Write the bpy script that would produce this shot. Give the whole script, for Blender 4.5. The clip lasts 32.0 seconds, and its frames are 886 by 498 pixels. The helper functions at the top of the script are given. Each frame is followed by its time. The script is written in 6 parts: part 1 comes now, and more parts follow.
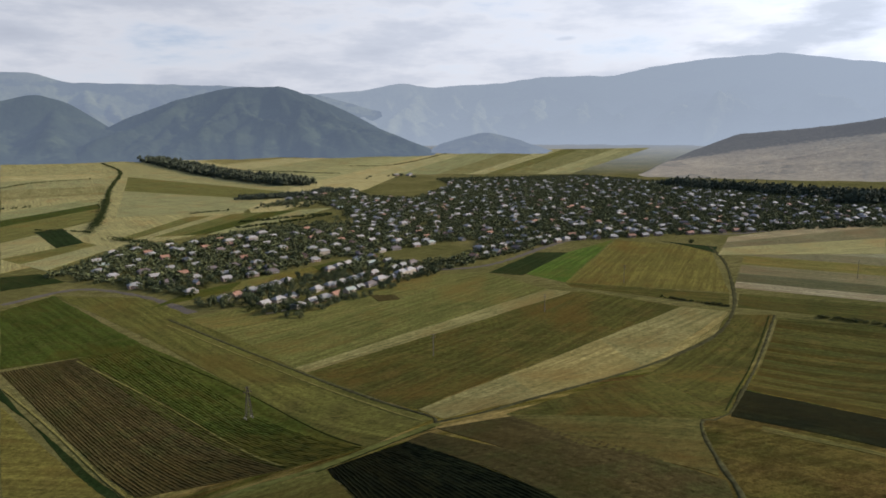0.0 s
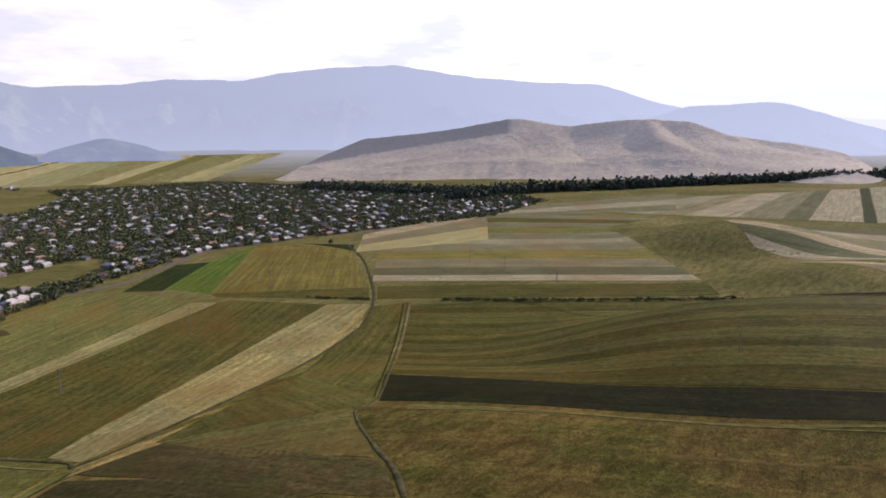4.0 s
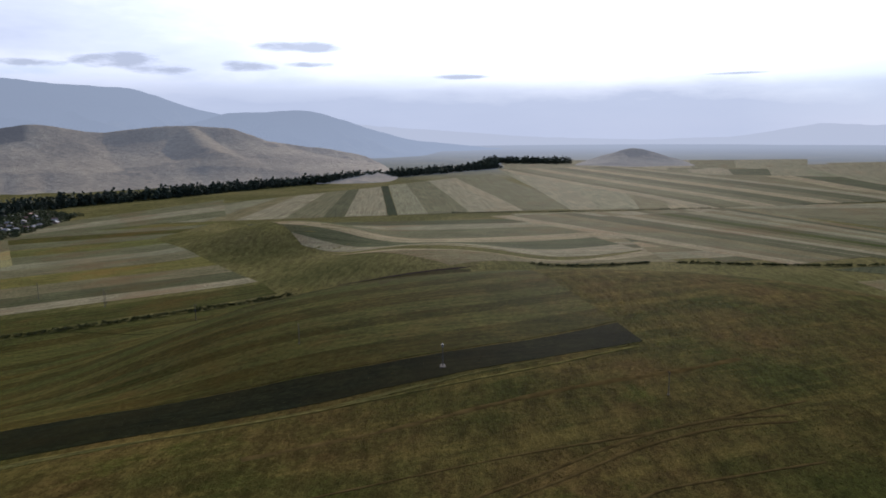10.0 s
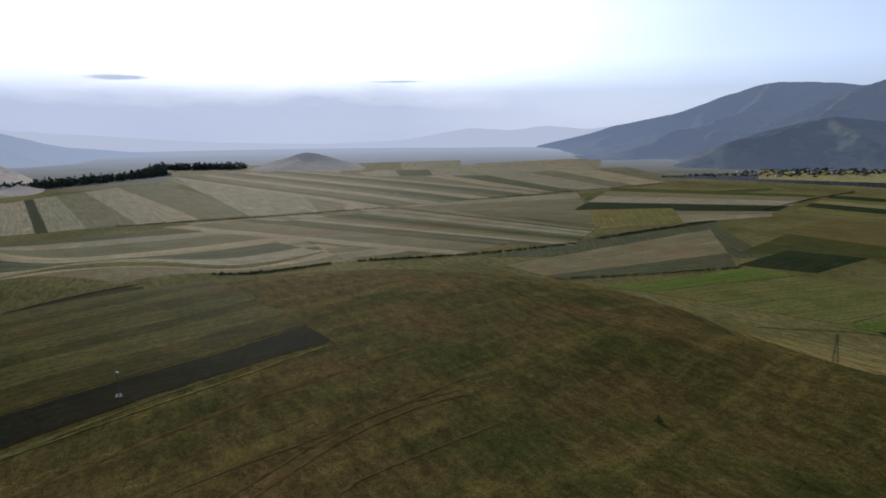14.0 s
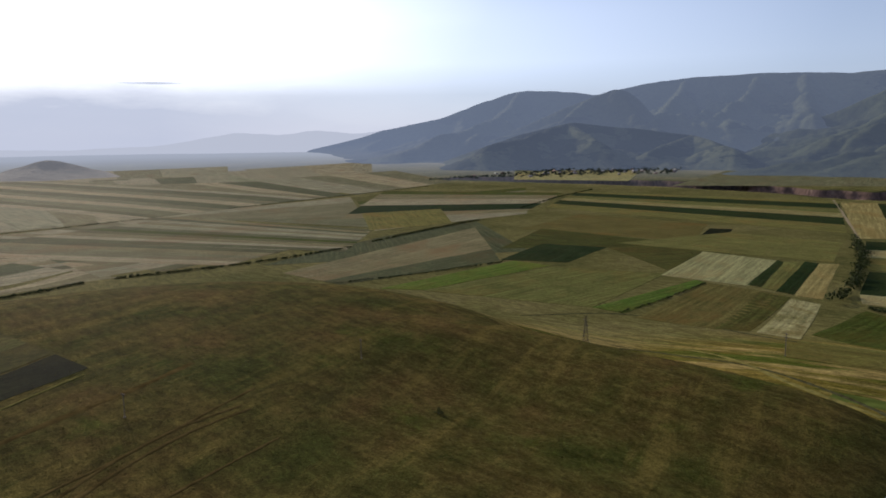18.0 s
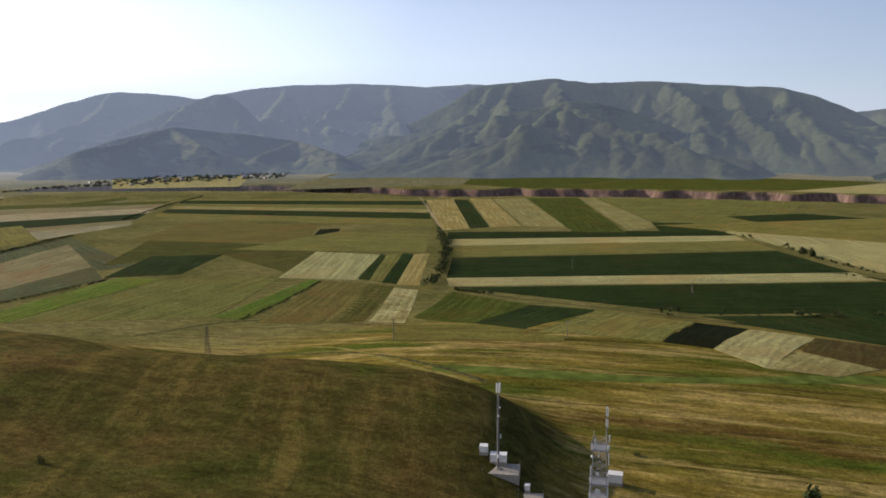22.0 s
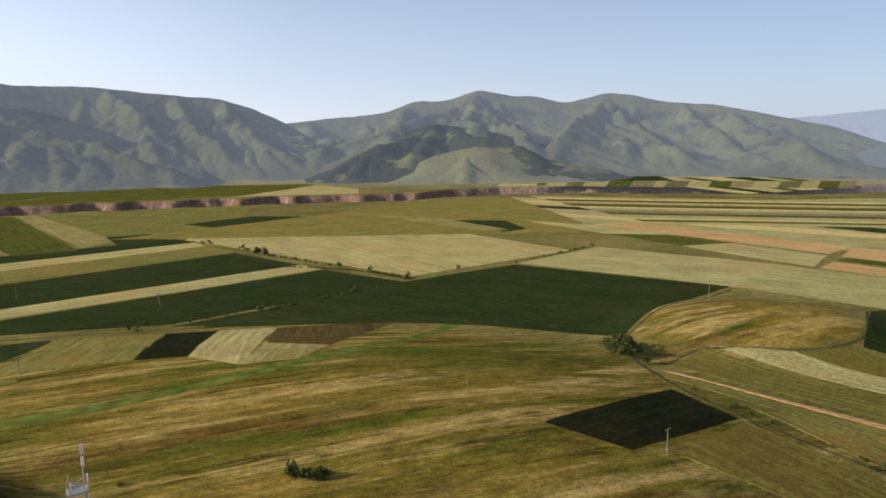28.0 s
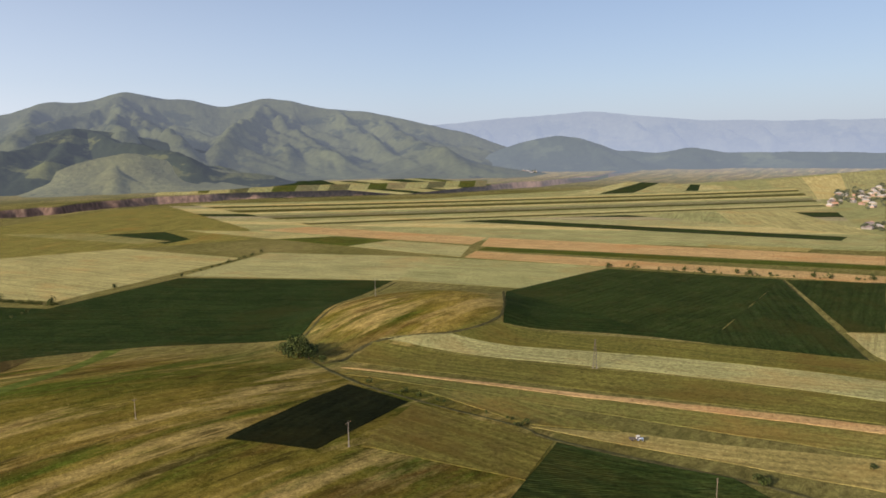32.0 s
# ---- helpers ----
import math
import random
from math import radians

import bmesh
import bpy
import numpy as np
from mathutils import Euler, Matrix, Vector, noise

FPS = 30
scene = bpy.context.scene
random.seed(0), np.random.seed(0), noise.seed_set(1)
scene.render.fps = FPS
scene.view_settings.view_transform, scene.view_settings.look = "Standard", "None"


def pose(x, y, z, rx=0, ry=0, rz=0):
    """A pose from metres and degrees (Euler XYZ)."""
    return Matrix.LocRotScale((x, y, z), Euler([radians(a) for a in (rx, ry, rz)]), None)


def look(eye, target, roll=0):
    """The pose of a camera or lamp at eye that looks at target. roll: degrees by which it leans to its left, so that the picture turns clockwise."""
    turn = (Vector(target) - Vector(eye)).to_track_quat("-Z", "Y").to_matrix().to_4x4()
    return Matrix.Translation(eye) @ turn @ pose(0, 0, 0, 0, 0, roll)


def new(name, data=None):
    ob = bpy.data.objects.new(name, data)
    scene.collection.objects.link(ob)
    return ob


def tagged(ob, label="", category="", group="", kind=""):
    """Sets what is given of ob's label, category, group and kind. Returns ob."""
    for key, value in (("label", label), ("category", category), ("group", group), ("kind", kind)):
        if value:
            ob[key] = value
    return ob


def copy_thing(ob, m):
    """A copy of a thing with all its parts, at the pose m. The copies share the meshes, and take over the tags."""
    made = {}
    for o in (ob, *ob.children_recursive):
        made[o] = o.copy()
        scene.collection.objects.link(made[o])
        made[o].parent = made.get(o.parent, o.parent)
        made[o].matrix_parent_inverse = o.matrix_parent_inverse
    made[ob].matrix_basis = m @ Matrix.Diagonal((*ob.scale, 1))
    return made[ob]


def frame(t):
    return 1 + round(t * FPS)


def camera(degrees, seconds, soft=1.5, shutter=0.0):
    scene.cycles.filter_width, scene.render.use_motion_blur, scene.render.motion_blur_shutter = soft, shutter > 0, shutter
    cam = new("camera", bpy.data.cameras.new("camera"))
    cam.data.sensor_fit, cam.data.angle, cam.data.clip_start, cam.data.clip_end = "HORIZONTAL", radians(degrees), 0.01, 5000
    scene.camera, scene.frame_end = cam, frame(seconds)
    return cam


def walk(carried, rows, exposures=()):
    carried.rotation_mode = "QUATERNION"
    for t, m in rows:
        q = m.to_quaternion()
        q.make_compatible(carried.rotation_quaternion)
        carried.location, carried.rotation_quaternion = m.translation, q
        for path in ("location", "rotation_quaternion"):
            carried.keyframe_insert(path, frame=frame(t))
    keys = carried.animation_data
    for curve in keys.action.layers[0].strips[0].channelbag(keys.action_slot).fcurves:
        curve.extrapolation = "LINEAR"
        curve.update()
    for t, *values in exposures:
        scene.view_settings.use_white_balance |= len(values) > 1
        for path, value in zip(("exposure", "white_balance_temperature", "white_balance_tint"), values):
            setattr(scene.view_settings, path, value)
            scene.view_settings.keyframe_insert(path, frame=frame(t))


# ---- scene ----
# ---- camera and its way: it hangs over the hill and turns to the right ----
cam = camera(64.49, 32.0, soft=1.7)
WAY = [
    (0, 80.08, 0.54, -2.82),
    (0.5, 80.12, 0.58, -6.42),
    (1, 80.13, 0.56, -10.30),
    (1.5, 80.12, 0.50, -13.92),
    (2, 80.16, 0.46, -17.72),
    (2.5, 80.20, 0.44, -21.20),
    (3, 80.22, 0.44, -24.67),
    (3.5, 80.24, 0.43, -28.31),
    (4, 80.26, 0.42, -31.70),
    (4.5, 80.25, 0.46, -35.56),
    (6.5, 80.34, 0.48, -48.45),
    (7, 80.36, 0.48, -51.62),
    (7.5, 80.39, 0.51, -55.02),
    (8, 80.42, 0.53, -58.29),
    (8.5, 80.44, 0.49, -60.93),
    (9, 80.47, 0.49, -62.61),
    (9.5, 80.49, 0.48, -64.75),
    (10, 80.49, 0.48, -67.42),
    (10.5, 80.51, 0.48, -70.87),
    (11, 80.54, 0.50, -73.82),
    (11.5, 80.56, 0.49, -76.87),
    (12, 80.57, 0.47, -79.70),
    (12.5, 80.58, 0.52, -82.93),
    (13, 80.59, 0.55, -86.34),
    (13.5, 80.61, 0.58, -89.70),
    (14, 80.62, 0.61, -93.28),
    (14.5, 80.65, 0.63, -95.73),
    (16.5, 80.72, 0.68, -104.87),
    (17, 80.75, 0.70, -107.08),
    (17.5, 80.76, 0.70, -109.45),
    (18, 80.79, 0.71, -111.65),
    (18.5, 80.81, 0.73, -113.82),
    (18.7, 80.83, 0.74, -115.19),
    (18.8, 80.85, 0.74, -115.69),
    (18.9, 80.85, 0.74, -116.19),
    (19, 80.79, 0.47, -121.56),
    (19.1, 80.79, 0.44, -122.23),
    (19.2, 80.78, 0.41, -122.89),
    (19.5, 80.75, 0.33, -124.94),
    (20, 80.76, 0.32, -128.48),
    (20.5, 80.82, 0.35, -132.01),
    (21, 80.88, 0.41, -135.51),
    (21.5, 80.88, 0.43, -139.05),
    (22, 80.91, 0.43, -142.58),
    (22.5, 80.93, 0.46, -146.12),
    (23, 80.97, 0.53, -149.64),
    (23.5, 80.99, 0.47, -153.17),
    (24, 81.00, 0.45, -156.70),
    (24.5, 81.06, 0.42, -160.22),
    (25, 81.08, 0.45, -163.82),
    (25.5, 81.13, 0.44, -167.34),
    (27.5, 81.23, 0.51, -181.48),
    (28, 81.26, 0.56, -185.04),
    (28.5, 81.27, 0.59, -188.48),
    (29, 81.31, 0.59, -191.82),
    (29.5, 81.31, 0.60, -195.18),
    (30, 81.32, 0.65, -198.56),
    (30.5, 81.31, 0.66, -201.88),
    (31, 81.34, 0.70, -205.20),
    (31.5, 81.37, 0.71, -208.55),
    (32, 81.38, 0.74, -211.85),
]
EXPOSURES = [(0, 0.0, 6000, 12), (2, 0.1, 5900, 12), (3, 0.18, 5850, 12), (4, 0.42, 5950, 28), (7, -0.32, 5600, 17), (9, -0.36, 5600, 17), (13, -0.42, 5550, 16), (17, -0.46, 5800, 16), (19, -0.24, 6000, 16), (21, 0.05, 6200, 15), (23, 0.28, 6450, 15), (25, 0.42, 6650, 15), (28, 0.54, 6750, 16), (32, 0.52, 6800, 16)]
walk(cam, [(t, pose(0, 0, 160, rx, ry, rz)) for t, rx, ry, rz in WAY], EXPOSURES)

# ---- shape of the land ----
EYE = 160.0          # height of the camera above the plain
NEAR, FAR = 2000.0, 2700.0


def polar(az, r):
    """Place on the map at a bearing in degrees (0 is +y, right is negative) and a distance from the camera."""
    a = math.radians(az)
    return -math.sin(a) * r, math.cos(a) * r


def valley(d):
    """The plain is level out to 2 km, then lifts gently towards the mountains."""
    u = np.clip((d - NEAR) / FAR, 0.0, 0.88)
    true = np.where(d > NEAR, NEAR - FAR * np.log(1.0 - u), np.maximum(d, 1.0))
    return np.where(d > NEAR, EYE - np.minimum(d, NEAR + 0.88 * FAR) * EYE / true, 0.0)


def bump(x, y, cx, cy, wide, long, high, turn=0.0, steep=1.4, north=None):
    """A rounded rise with its middle at (cx, cy); a higher steep gives a flatter top and a sharper brow."""
    t = math.radians(turn)
    dx, dy = x - cx, y - cy
    u, v = dx * math.cos(t) + dy * math.sin(t), -dx * math.sin(t) + dy * math.cos(t)
    long = np.where(v > 0, north or long, long)
    return high * np.exp(-((u / wide) ** 2 + (v / long) ** 2) ** steep)


def mesa(x, y, cx, cy, wide, long, high, turn):
    """A level rise with rounded corners and a steep rim."""
    t = math.radians(turn)
    dx, dy = x - cx, y - cy
    u, v = dx * math.cos(t) + dy * math.sin(t), -dx * math.sin(t) + dy * math.cos(t)
    k = np.clip((v + 90) / 130, 0, 1)
    return high * (1 - 0.4 * k * k * (3 - 2 * k)) * np.exp(-((u / wide) ** 4 + (v / long) ** 4) ** 2.2)


def land(x, y):
    """Height of the ground."""
    x, y = np.asarray(x, float), np.asarray(y, float)
    d = np.hypot(x, y)
    z = valley(d)
    brow = bump(x, y, 388, 33, 233, 270, 62, 9, 2.55, 330)      # the hill under the camera: its brow,
    top = bump(x, y, 130, -10, 270, 215, 59, 0, 1.9, 360)       # its top,
    low = bump(x, y, 90, -290, 285, 260, 33, 0, 1.8)       # and its lower shoulder
    edge = mesa(x, y, 219, -99, 159, 157.5, 60, 26.8)               # the level shoulder with a sharp edge, above the masts
    z = z + 6.0 * np.log(np.exp(brow / 6.0) + np.exp(top / 6.0) + np.exp(low / 6.0) + np.exp(edge / 6.0) - 3.0)
    z = z + bump(x, y, 868, 608, 120, 120, 27)             # mounds in the fields
    z = z + bump(x, y, 740, 330, 150, 120, 22)
    z = z + bump(x, y, -303, -545, 110, 85, 17, 20, 1.8)   # the bald knoll
    return z

# ---- sun, sky and clouds ----
SUN_AZ, SUN_EL = -80.0, 21.0
sun = new("sun", bpy.data.lights.new("sun", "SUN"))
sun.data.energy, sun.data.angle, sun.data.color = 5.0, radians(0.6), (1.0, 0.85, 0.64)
sx, sy = polar(SUN_AZ, math.cos(radians(SUN_EL)))
sun.matrix_world = look((sx * 900, sy * 900, 900 * math.sin(radians(SUN_EL))), (0, 0, 0))


def node(tree, kind, **values):
    """A node with its settings; a name with an i_ prefix and a number or name sets an input."""
    n = tree.nodes.new(kind)
    for key, value in values.items():
        if key[:2] == "i_":
            n.inputs[int(key[2:]) if key[2:].isdigit() else key[2:].replace("_", " ")].default_value = value
        else:
            setattr(n, key, value)
    return n


def math_node(tree, op, a, b=None, clamp=False):
    n = tree.nodes.new("ShaderNodeMath")
    n.operation, n.use_clamp = op, clamp
    for i, v in enumerate((a, b)):
        if v is None:
            continue
        if isinstance(v, (int, float)):
            n.inputs[i].default_value = v
        else:
            tree.links.new(v, n.inputs[i])
    return n.outputs[0]


def ramp(tree, source, stops):
    """A map of a value through a list of (place, grey or colour)."""
    n = tree.nodes.new("ShaderNodeValToRGB")
    while len(n.color_ramp.elements) < len(stops):
        n.color_ramp.elements.new(0.5)
    for e, (p, c) in zip(n.color_ramp.elements, stops):
        e.position = p
        e.color = (c, c, c, 1) if isinstance(c, (int, float)) else (*c, 1)
    tree.links.new(source, n.inputs[0])
    return n.outputs[0]


def mix(tree, factor, a, b, blend="MIX"):
    n = tree.nodes.new("ShaderNodeMix")
    n.data_type, n.blend_type = "RGBA", blend
    for i, v in ((0, factor), (6, a), (7, b)):
        if isinstance(v, (int, float)):
            n.inputs[i].default_value = v if i == 0 else (v, v, v, 1)
        elif isinstance(v, tuple):
            n.inputs[i].default_value = (*v, 1)
        else:
            tree.links.new(v, n.inputs[i])
    return n.outputs[2]


world = bpy.data.worlds.new("world")
scene.world = world
world.use_nodes = True
wt = world.node_tree
wt.nodes.clear()
sky = node(wt, "ShaderNodeTexSky", sky_type="NISHITA", sun_disc=False, sun_elevation=radians(SUN_EL), sun_rotation=radians(-SUN_AZ),
           altitude=1500, air_density=1.0, dust_density=1.2, ozone_density=2.5)
coord = node(wt, "ShaderNodeTexCoord")
xyz = node(wt, "ShaderNodeSeparateXYZ")
wt.links.new(coord.outputs["Generated"], xyz.inputs[0])
# bearing from the sun in degrees and height over the horizon
bearing = math_node(wt, "MULTIPLY", math_node(wt, "ARCTAN2", math_node(wt, "MULTIPLY", xyz.outputs[0], -1.0), xyz.outputs[1]), 57.2958)
height = math_node(wt, "MULTIPLY", math_node(wt, "ARCSINE", xyz.outputs[2]), 57.2958)
plane = node(wt, "ShaderNodeCombineXYZ")
wt.links.new(math_node(wt, "MULTIPLY", bearing, 0.05), plane.inputs[0])
wt.links.new(math_node(wt, "MULTIPLY", height, 0.19), plane.inputs[1])
fleece = node(wt, "ShaderNodeTexNoise", i_Scale=1.3, i_Detail=7.0, i_Roughness=0.58)
wt.links.new(plane.outputs[0], fleece.inputs["Vector"])
# the cloudy quarter lies where the village is, the clear one opposite
cover = ramp(wt, math_node(wt, "ADD", math_node(wt, "DIVIDE", bearing, 360.0), 0.5), [(0.17, 0.0), (0.27, 0.45), (0.42, 1.0), (0.66, 1.0), (0.8, 0.0)])
cloud = math_node(wt, "MULTIPLY", ramp(wt, fleece.outputs[0], [(0.26, 0.0), (0.46, 1.0)]), cover)
shade = ramp(wt, fleece.outputs[0], [(0.40, (11.6, 11.4, 11.3)), (0.55, (8.6, 8.8, 9.3)), (0.74, (6.6, 6.9, 7.6))])
bg = node(wt, "ShaderNodeBackground", i_Strength=0.10)


def cloudlet(az, el, wide, high, ragged=1.0):
    """How far a direction lies inside one long cloud with torn edges."""
    u = math_node(wt, "POWER", math_node(wt, "ABSOLUTE", math_node(wt, "DIVIDE", math_node(wt, "SUBTRACT", bearing, az), wide)), 2.0)
    v = math_node(wt, "POWER", math_node(wt, "ABSOLUTE", math_node(wt, "DIVIDE", math_node(wt, "SUBTRACT", height, el), high)), 2.0)
    torn = math_node(wt, "MULTIPLY", math_node(wt, "SUBTRACT", wisps.outputs[0], 0.5), 4.5 * ragged)
    return math_node(wt, "MULTIPLY", math_node(wt, "ADD", math_node(wt, "SUBTRACT", 1.0, math_node(wt, "ADD", u, v)), torn), 1.1, True)


wisps = node(wt, "ShaderNodeTexNoise", i_Scale=6.0, i_Detail=7.0, i_Roughness=0.6)
wt.links.new(plane.outputs[0], wisps.inputs["Vector"])
heap = None
for spot in ((-31.6, 7.8, 3.4, 1.7, 0.55), (-30.0, 6.2, 4.6, 1.0, 0.6), (-26.0, 5.3, 5.6, 0.75, 0.6), (-12.5, 6.6, 1.0, 0.22, 0.6), (-37.5, 4.9, 3.0, 0.3), (-56.3, 6.5, 3.8, 0.5, 0.6), (-52.3, 5.0, 2.2, 0.42, 0.8), (-57.1, 5.2, 2.0, 0.25, 0.8),
             (-43.1, 5.2, 3.4, 0.62, 1.0), (-46.5, 4.7, 3.0, 0.4), (-69.0, 4.25, 2.6, 0.2, 0.6), (-89.6, 4.05, 2.2, 0.12, 0.6)):
    heap = cloudlet(*spot) if heap is None else math_node(wt, "MAXIMUM", heap, cloudlet(*spot))
bank = math_node(wt, "MULTIPLY", ramp(wt, math_node(wt, "DIVIDE", math_node(wt, "ADD", height, math_node(wt, "MULTIPLY", math_node(wt, "SUBTRACT", fleece.outputs[0], 0.5), 6.0)), 10.0), [(0.24, 1.0), (0.40, 0.0)]),
                 ramp(wt, math_node(wt, "ADD", math_node(wt, "DIVIDE", bearing, 360.0), 0.5), [(0.19, 0.0), (0.25, 1.0), (0.36, 1.0), (0.42, 0.0)]))
# thin high haze pales the blue, and shines round the sun
dot = node(wt, "ShaderNodeVectorMath", operation="DOT_PRODUCT")
wt.links.new(coord.outputs["Generated"], dot.inputs[0])
dot.inputs[1].default_value = (sx, sy, math.sin(radians(SUN_EL)))
near_sun = math_node(wt, "DIVIDE", math_node(wt, "ARCCOSINE", dot.outputs["Value"]), 3.14159)
aureole = ramp(wt, near_sun, [(0.0, (1.0, 0.95, 0.87)), (0.09, (0.62, 0.60, 0.56)), (0.2, (0.22, 0.225, 0.23)), (0.33, (0.05, 0.055, 0.06)), (0.5, (0.0, 0.0, 0.0))])
rise = math_node(wt, "DIVIDE", height, 90.0)
glow = mix(wt, 1.0, mix(wt, 1.0, aureole, 46.0, "MULTIPLY"), ramp(wt, rise, [(0.0, 0.06), (0.035, 0.12), (0.062, 0.8), (0.1, 1.0)]), "MULTIPLY")
haze = mix(wt, 1.0, glow, ramp(wt, near_sun, [(0.3, (7.4, 8.0, 9.0)), (0.7, (4.0, 4.9, 6.3))]), "ADD")
low = ramp(wt, rise, [(0.0, 0.86), (0.05, 0.55), (0.14, 0.32), (0.4, 0.06), (1.0, 0.03)])
pale = mix(wt, 1.0, mix(wt, low, sky.outputs[0], haze), ramp(wt, near_sun, [(0.45, 1.0), (0.85, 0.76)]), "MULTIPLY")
west = ramp(wt, math_node(wt, "ADD", math_node(wt, "DIVIDE", bearing, 360.0), 0.5), [(0.38, 1.0), (0.45, 0.76), (0.55, 0.66)])
lit = mix(wt, 1.0, mix(wt, 1.0, shade, west, "MULTIPLY"), mix(wt, 1.0, glow, 0.36, "MULTIPLY"), "ADD")
cloud = math_node(wt, "MULTIPLY", cloud, ramp(wt, math_node(wt, "DIVIDE", height, 90.0), [(0.18, 1.0), (0.45, 0.15)]))
grey = mix(wt, 1.0, (5.8, 6.2, 6.8), mix(wt, 1.0, glow, 0.04, "MULTIPLY"), "ADD")
veil = mix(wt, 1.0, (6.6, 7.1, 8.0), mix(wt, 1.0, glow, 0.05, "MULTIPLY"), "ADD")
air = mix(wt, math_node(wt, "MULTIPLY", bank, 0.85), mix(wt, cloud, pale, lit), veil)
wt.links.new(mix(wt, math_node(wt, "MULTIPLY", heap, 0.8), air, grey), bg.inputs[0])
wt.links.new(bg.outputs[0], node(wt, "ShaderNodeOutputWorld").inputs[0])



# ---- materials ----
def material(name, rough=0.9, spec=0.15):
    m = bpy.data.materials.new(name)
    m.use_nodes = True
    t = m.node_tree
    b = t.nodes["Principled BSDF"]
    b.inputs["Roughness"].default_value = rough
    b.inputs["Specular IOR Level"].default_value = spec
    return m, t, b


def noise_of(t, scale, detail=4.0, rough=0.55, stretch=None, turn=0.0, object_space=False):
    """A noise in metres: scale is how many lumps to a metre."""
    g = t.nodes.new("ShaderNodeTexCoord").outputs["Object"] if object_space else t.nodes.new("ShaderNodeNewGeometry").outputs["Position"]
    if stretch:
        m = node(t, "ShaderNodeMapping", vector_type="TEXTURE")
        m.inputs["Rotation"].default_value[2] = radians(turn)
        m.inputs["Scale"].default_value = [1 / k for k in stretch]
        t.links.new(g, m.inputs[0])
        g = m.outputs[0]
    n = node(t, "ShaderNodeTexNoise", i_Scale=scale, i_Detail=detail, i_Roughness=rough)
    t.links.new(g, n.inputs["Vector"])
    return n.outputs[0]


def bump_on(t, b, source, depth, strength=0.6):
    n = node(t, "ShaderNodeBump", i_Strength=strength, i_Distance=depth)
    t.links.new(source, n.inputs["Height"])
    t.links.new(n.outputs[0], b.inputs["Normal"])


def plain(name, colour, rough=0.8, spec=0.3, metal=0.0, vary=0.15, scale=1.5):
    m, t, b = material(name, rough, spec)
    n = noise_of(t, scale, 5)
    dark = tuple(c * (1 - vary) for c in colour)
    light = tuple(min(1, c * (1 + vary)) for c in colour)
    t.links.new(ramp(t, n, [(0.3, dark), (0.7, light)]), b.inputs["Base Color"])
    b.inputs["Metallic"].default_value = metal
    return m


def haze_glow(t, surface, air, amount, reach=None, mist=0.24):
    """Paints haze: emission mixed over far surfaces, thickest towards the sun in the south-west, and low down."""
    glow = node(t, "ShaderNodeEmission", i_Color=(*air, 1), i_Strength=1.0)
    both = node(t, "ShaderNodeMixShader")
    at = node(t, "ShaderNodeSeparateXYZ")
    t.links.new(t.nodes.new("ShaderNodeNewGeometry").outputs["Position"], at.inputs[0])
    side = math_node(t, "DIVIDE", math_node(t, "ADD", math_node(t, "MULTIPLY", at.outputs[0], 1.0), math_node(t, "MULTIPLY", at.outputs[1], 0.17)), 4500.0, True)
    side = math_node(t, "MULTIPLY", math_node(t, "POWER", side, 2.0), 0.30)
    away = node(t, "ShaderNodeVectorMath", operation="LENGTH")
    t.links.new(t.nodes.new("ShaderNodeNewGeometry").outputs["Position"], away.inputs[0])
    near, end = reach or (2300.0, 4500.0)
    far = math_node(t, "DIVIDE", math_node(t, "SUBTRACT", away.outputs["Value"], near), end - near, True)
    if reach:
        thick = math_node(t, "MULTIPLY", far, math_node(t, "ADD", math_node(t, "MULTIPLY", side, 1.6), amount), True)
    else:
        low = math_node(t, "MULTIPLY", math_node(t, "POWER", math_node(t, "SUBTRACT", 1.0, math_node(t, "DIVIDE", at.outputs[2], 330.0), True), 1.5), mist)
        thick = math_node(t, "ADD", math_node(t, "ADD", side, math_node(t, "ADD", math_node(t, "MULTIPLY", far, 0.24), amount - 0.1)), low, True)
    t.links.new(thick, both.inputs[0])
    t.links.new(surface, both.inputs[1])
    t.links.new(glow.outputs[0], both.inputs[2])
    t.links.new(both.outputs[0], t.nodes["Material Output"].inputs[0])


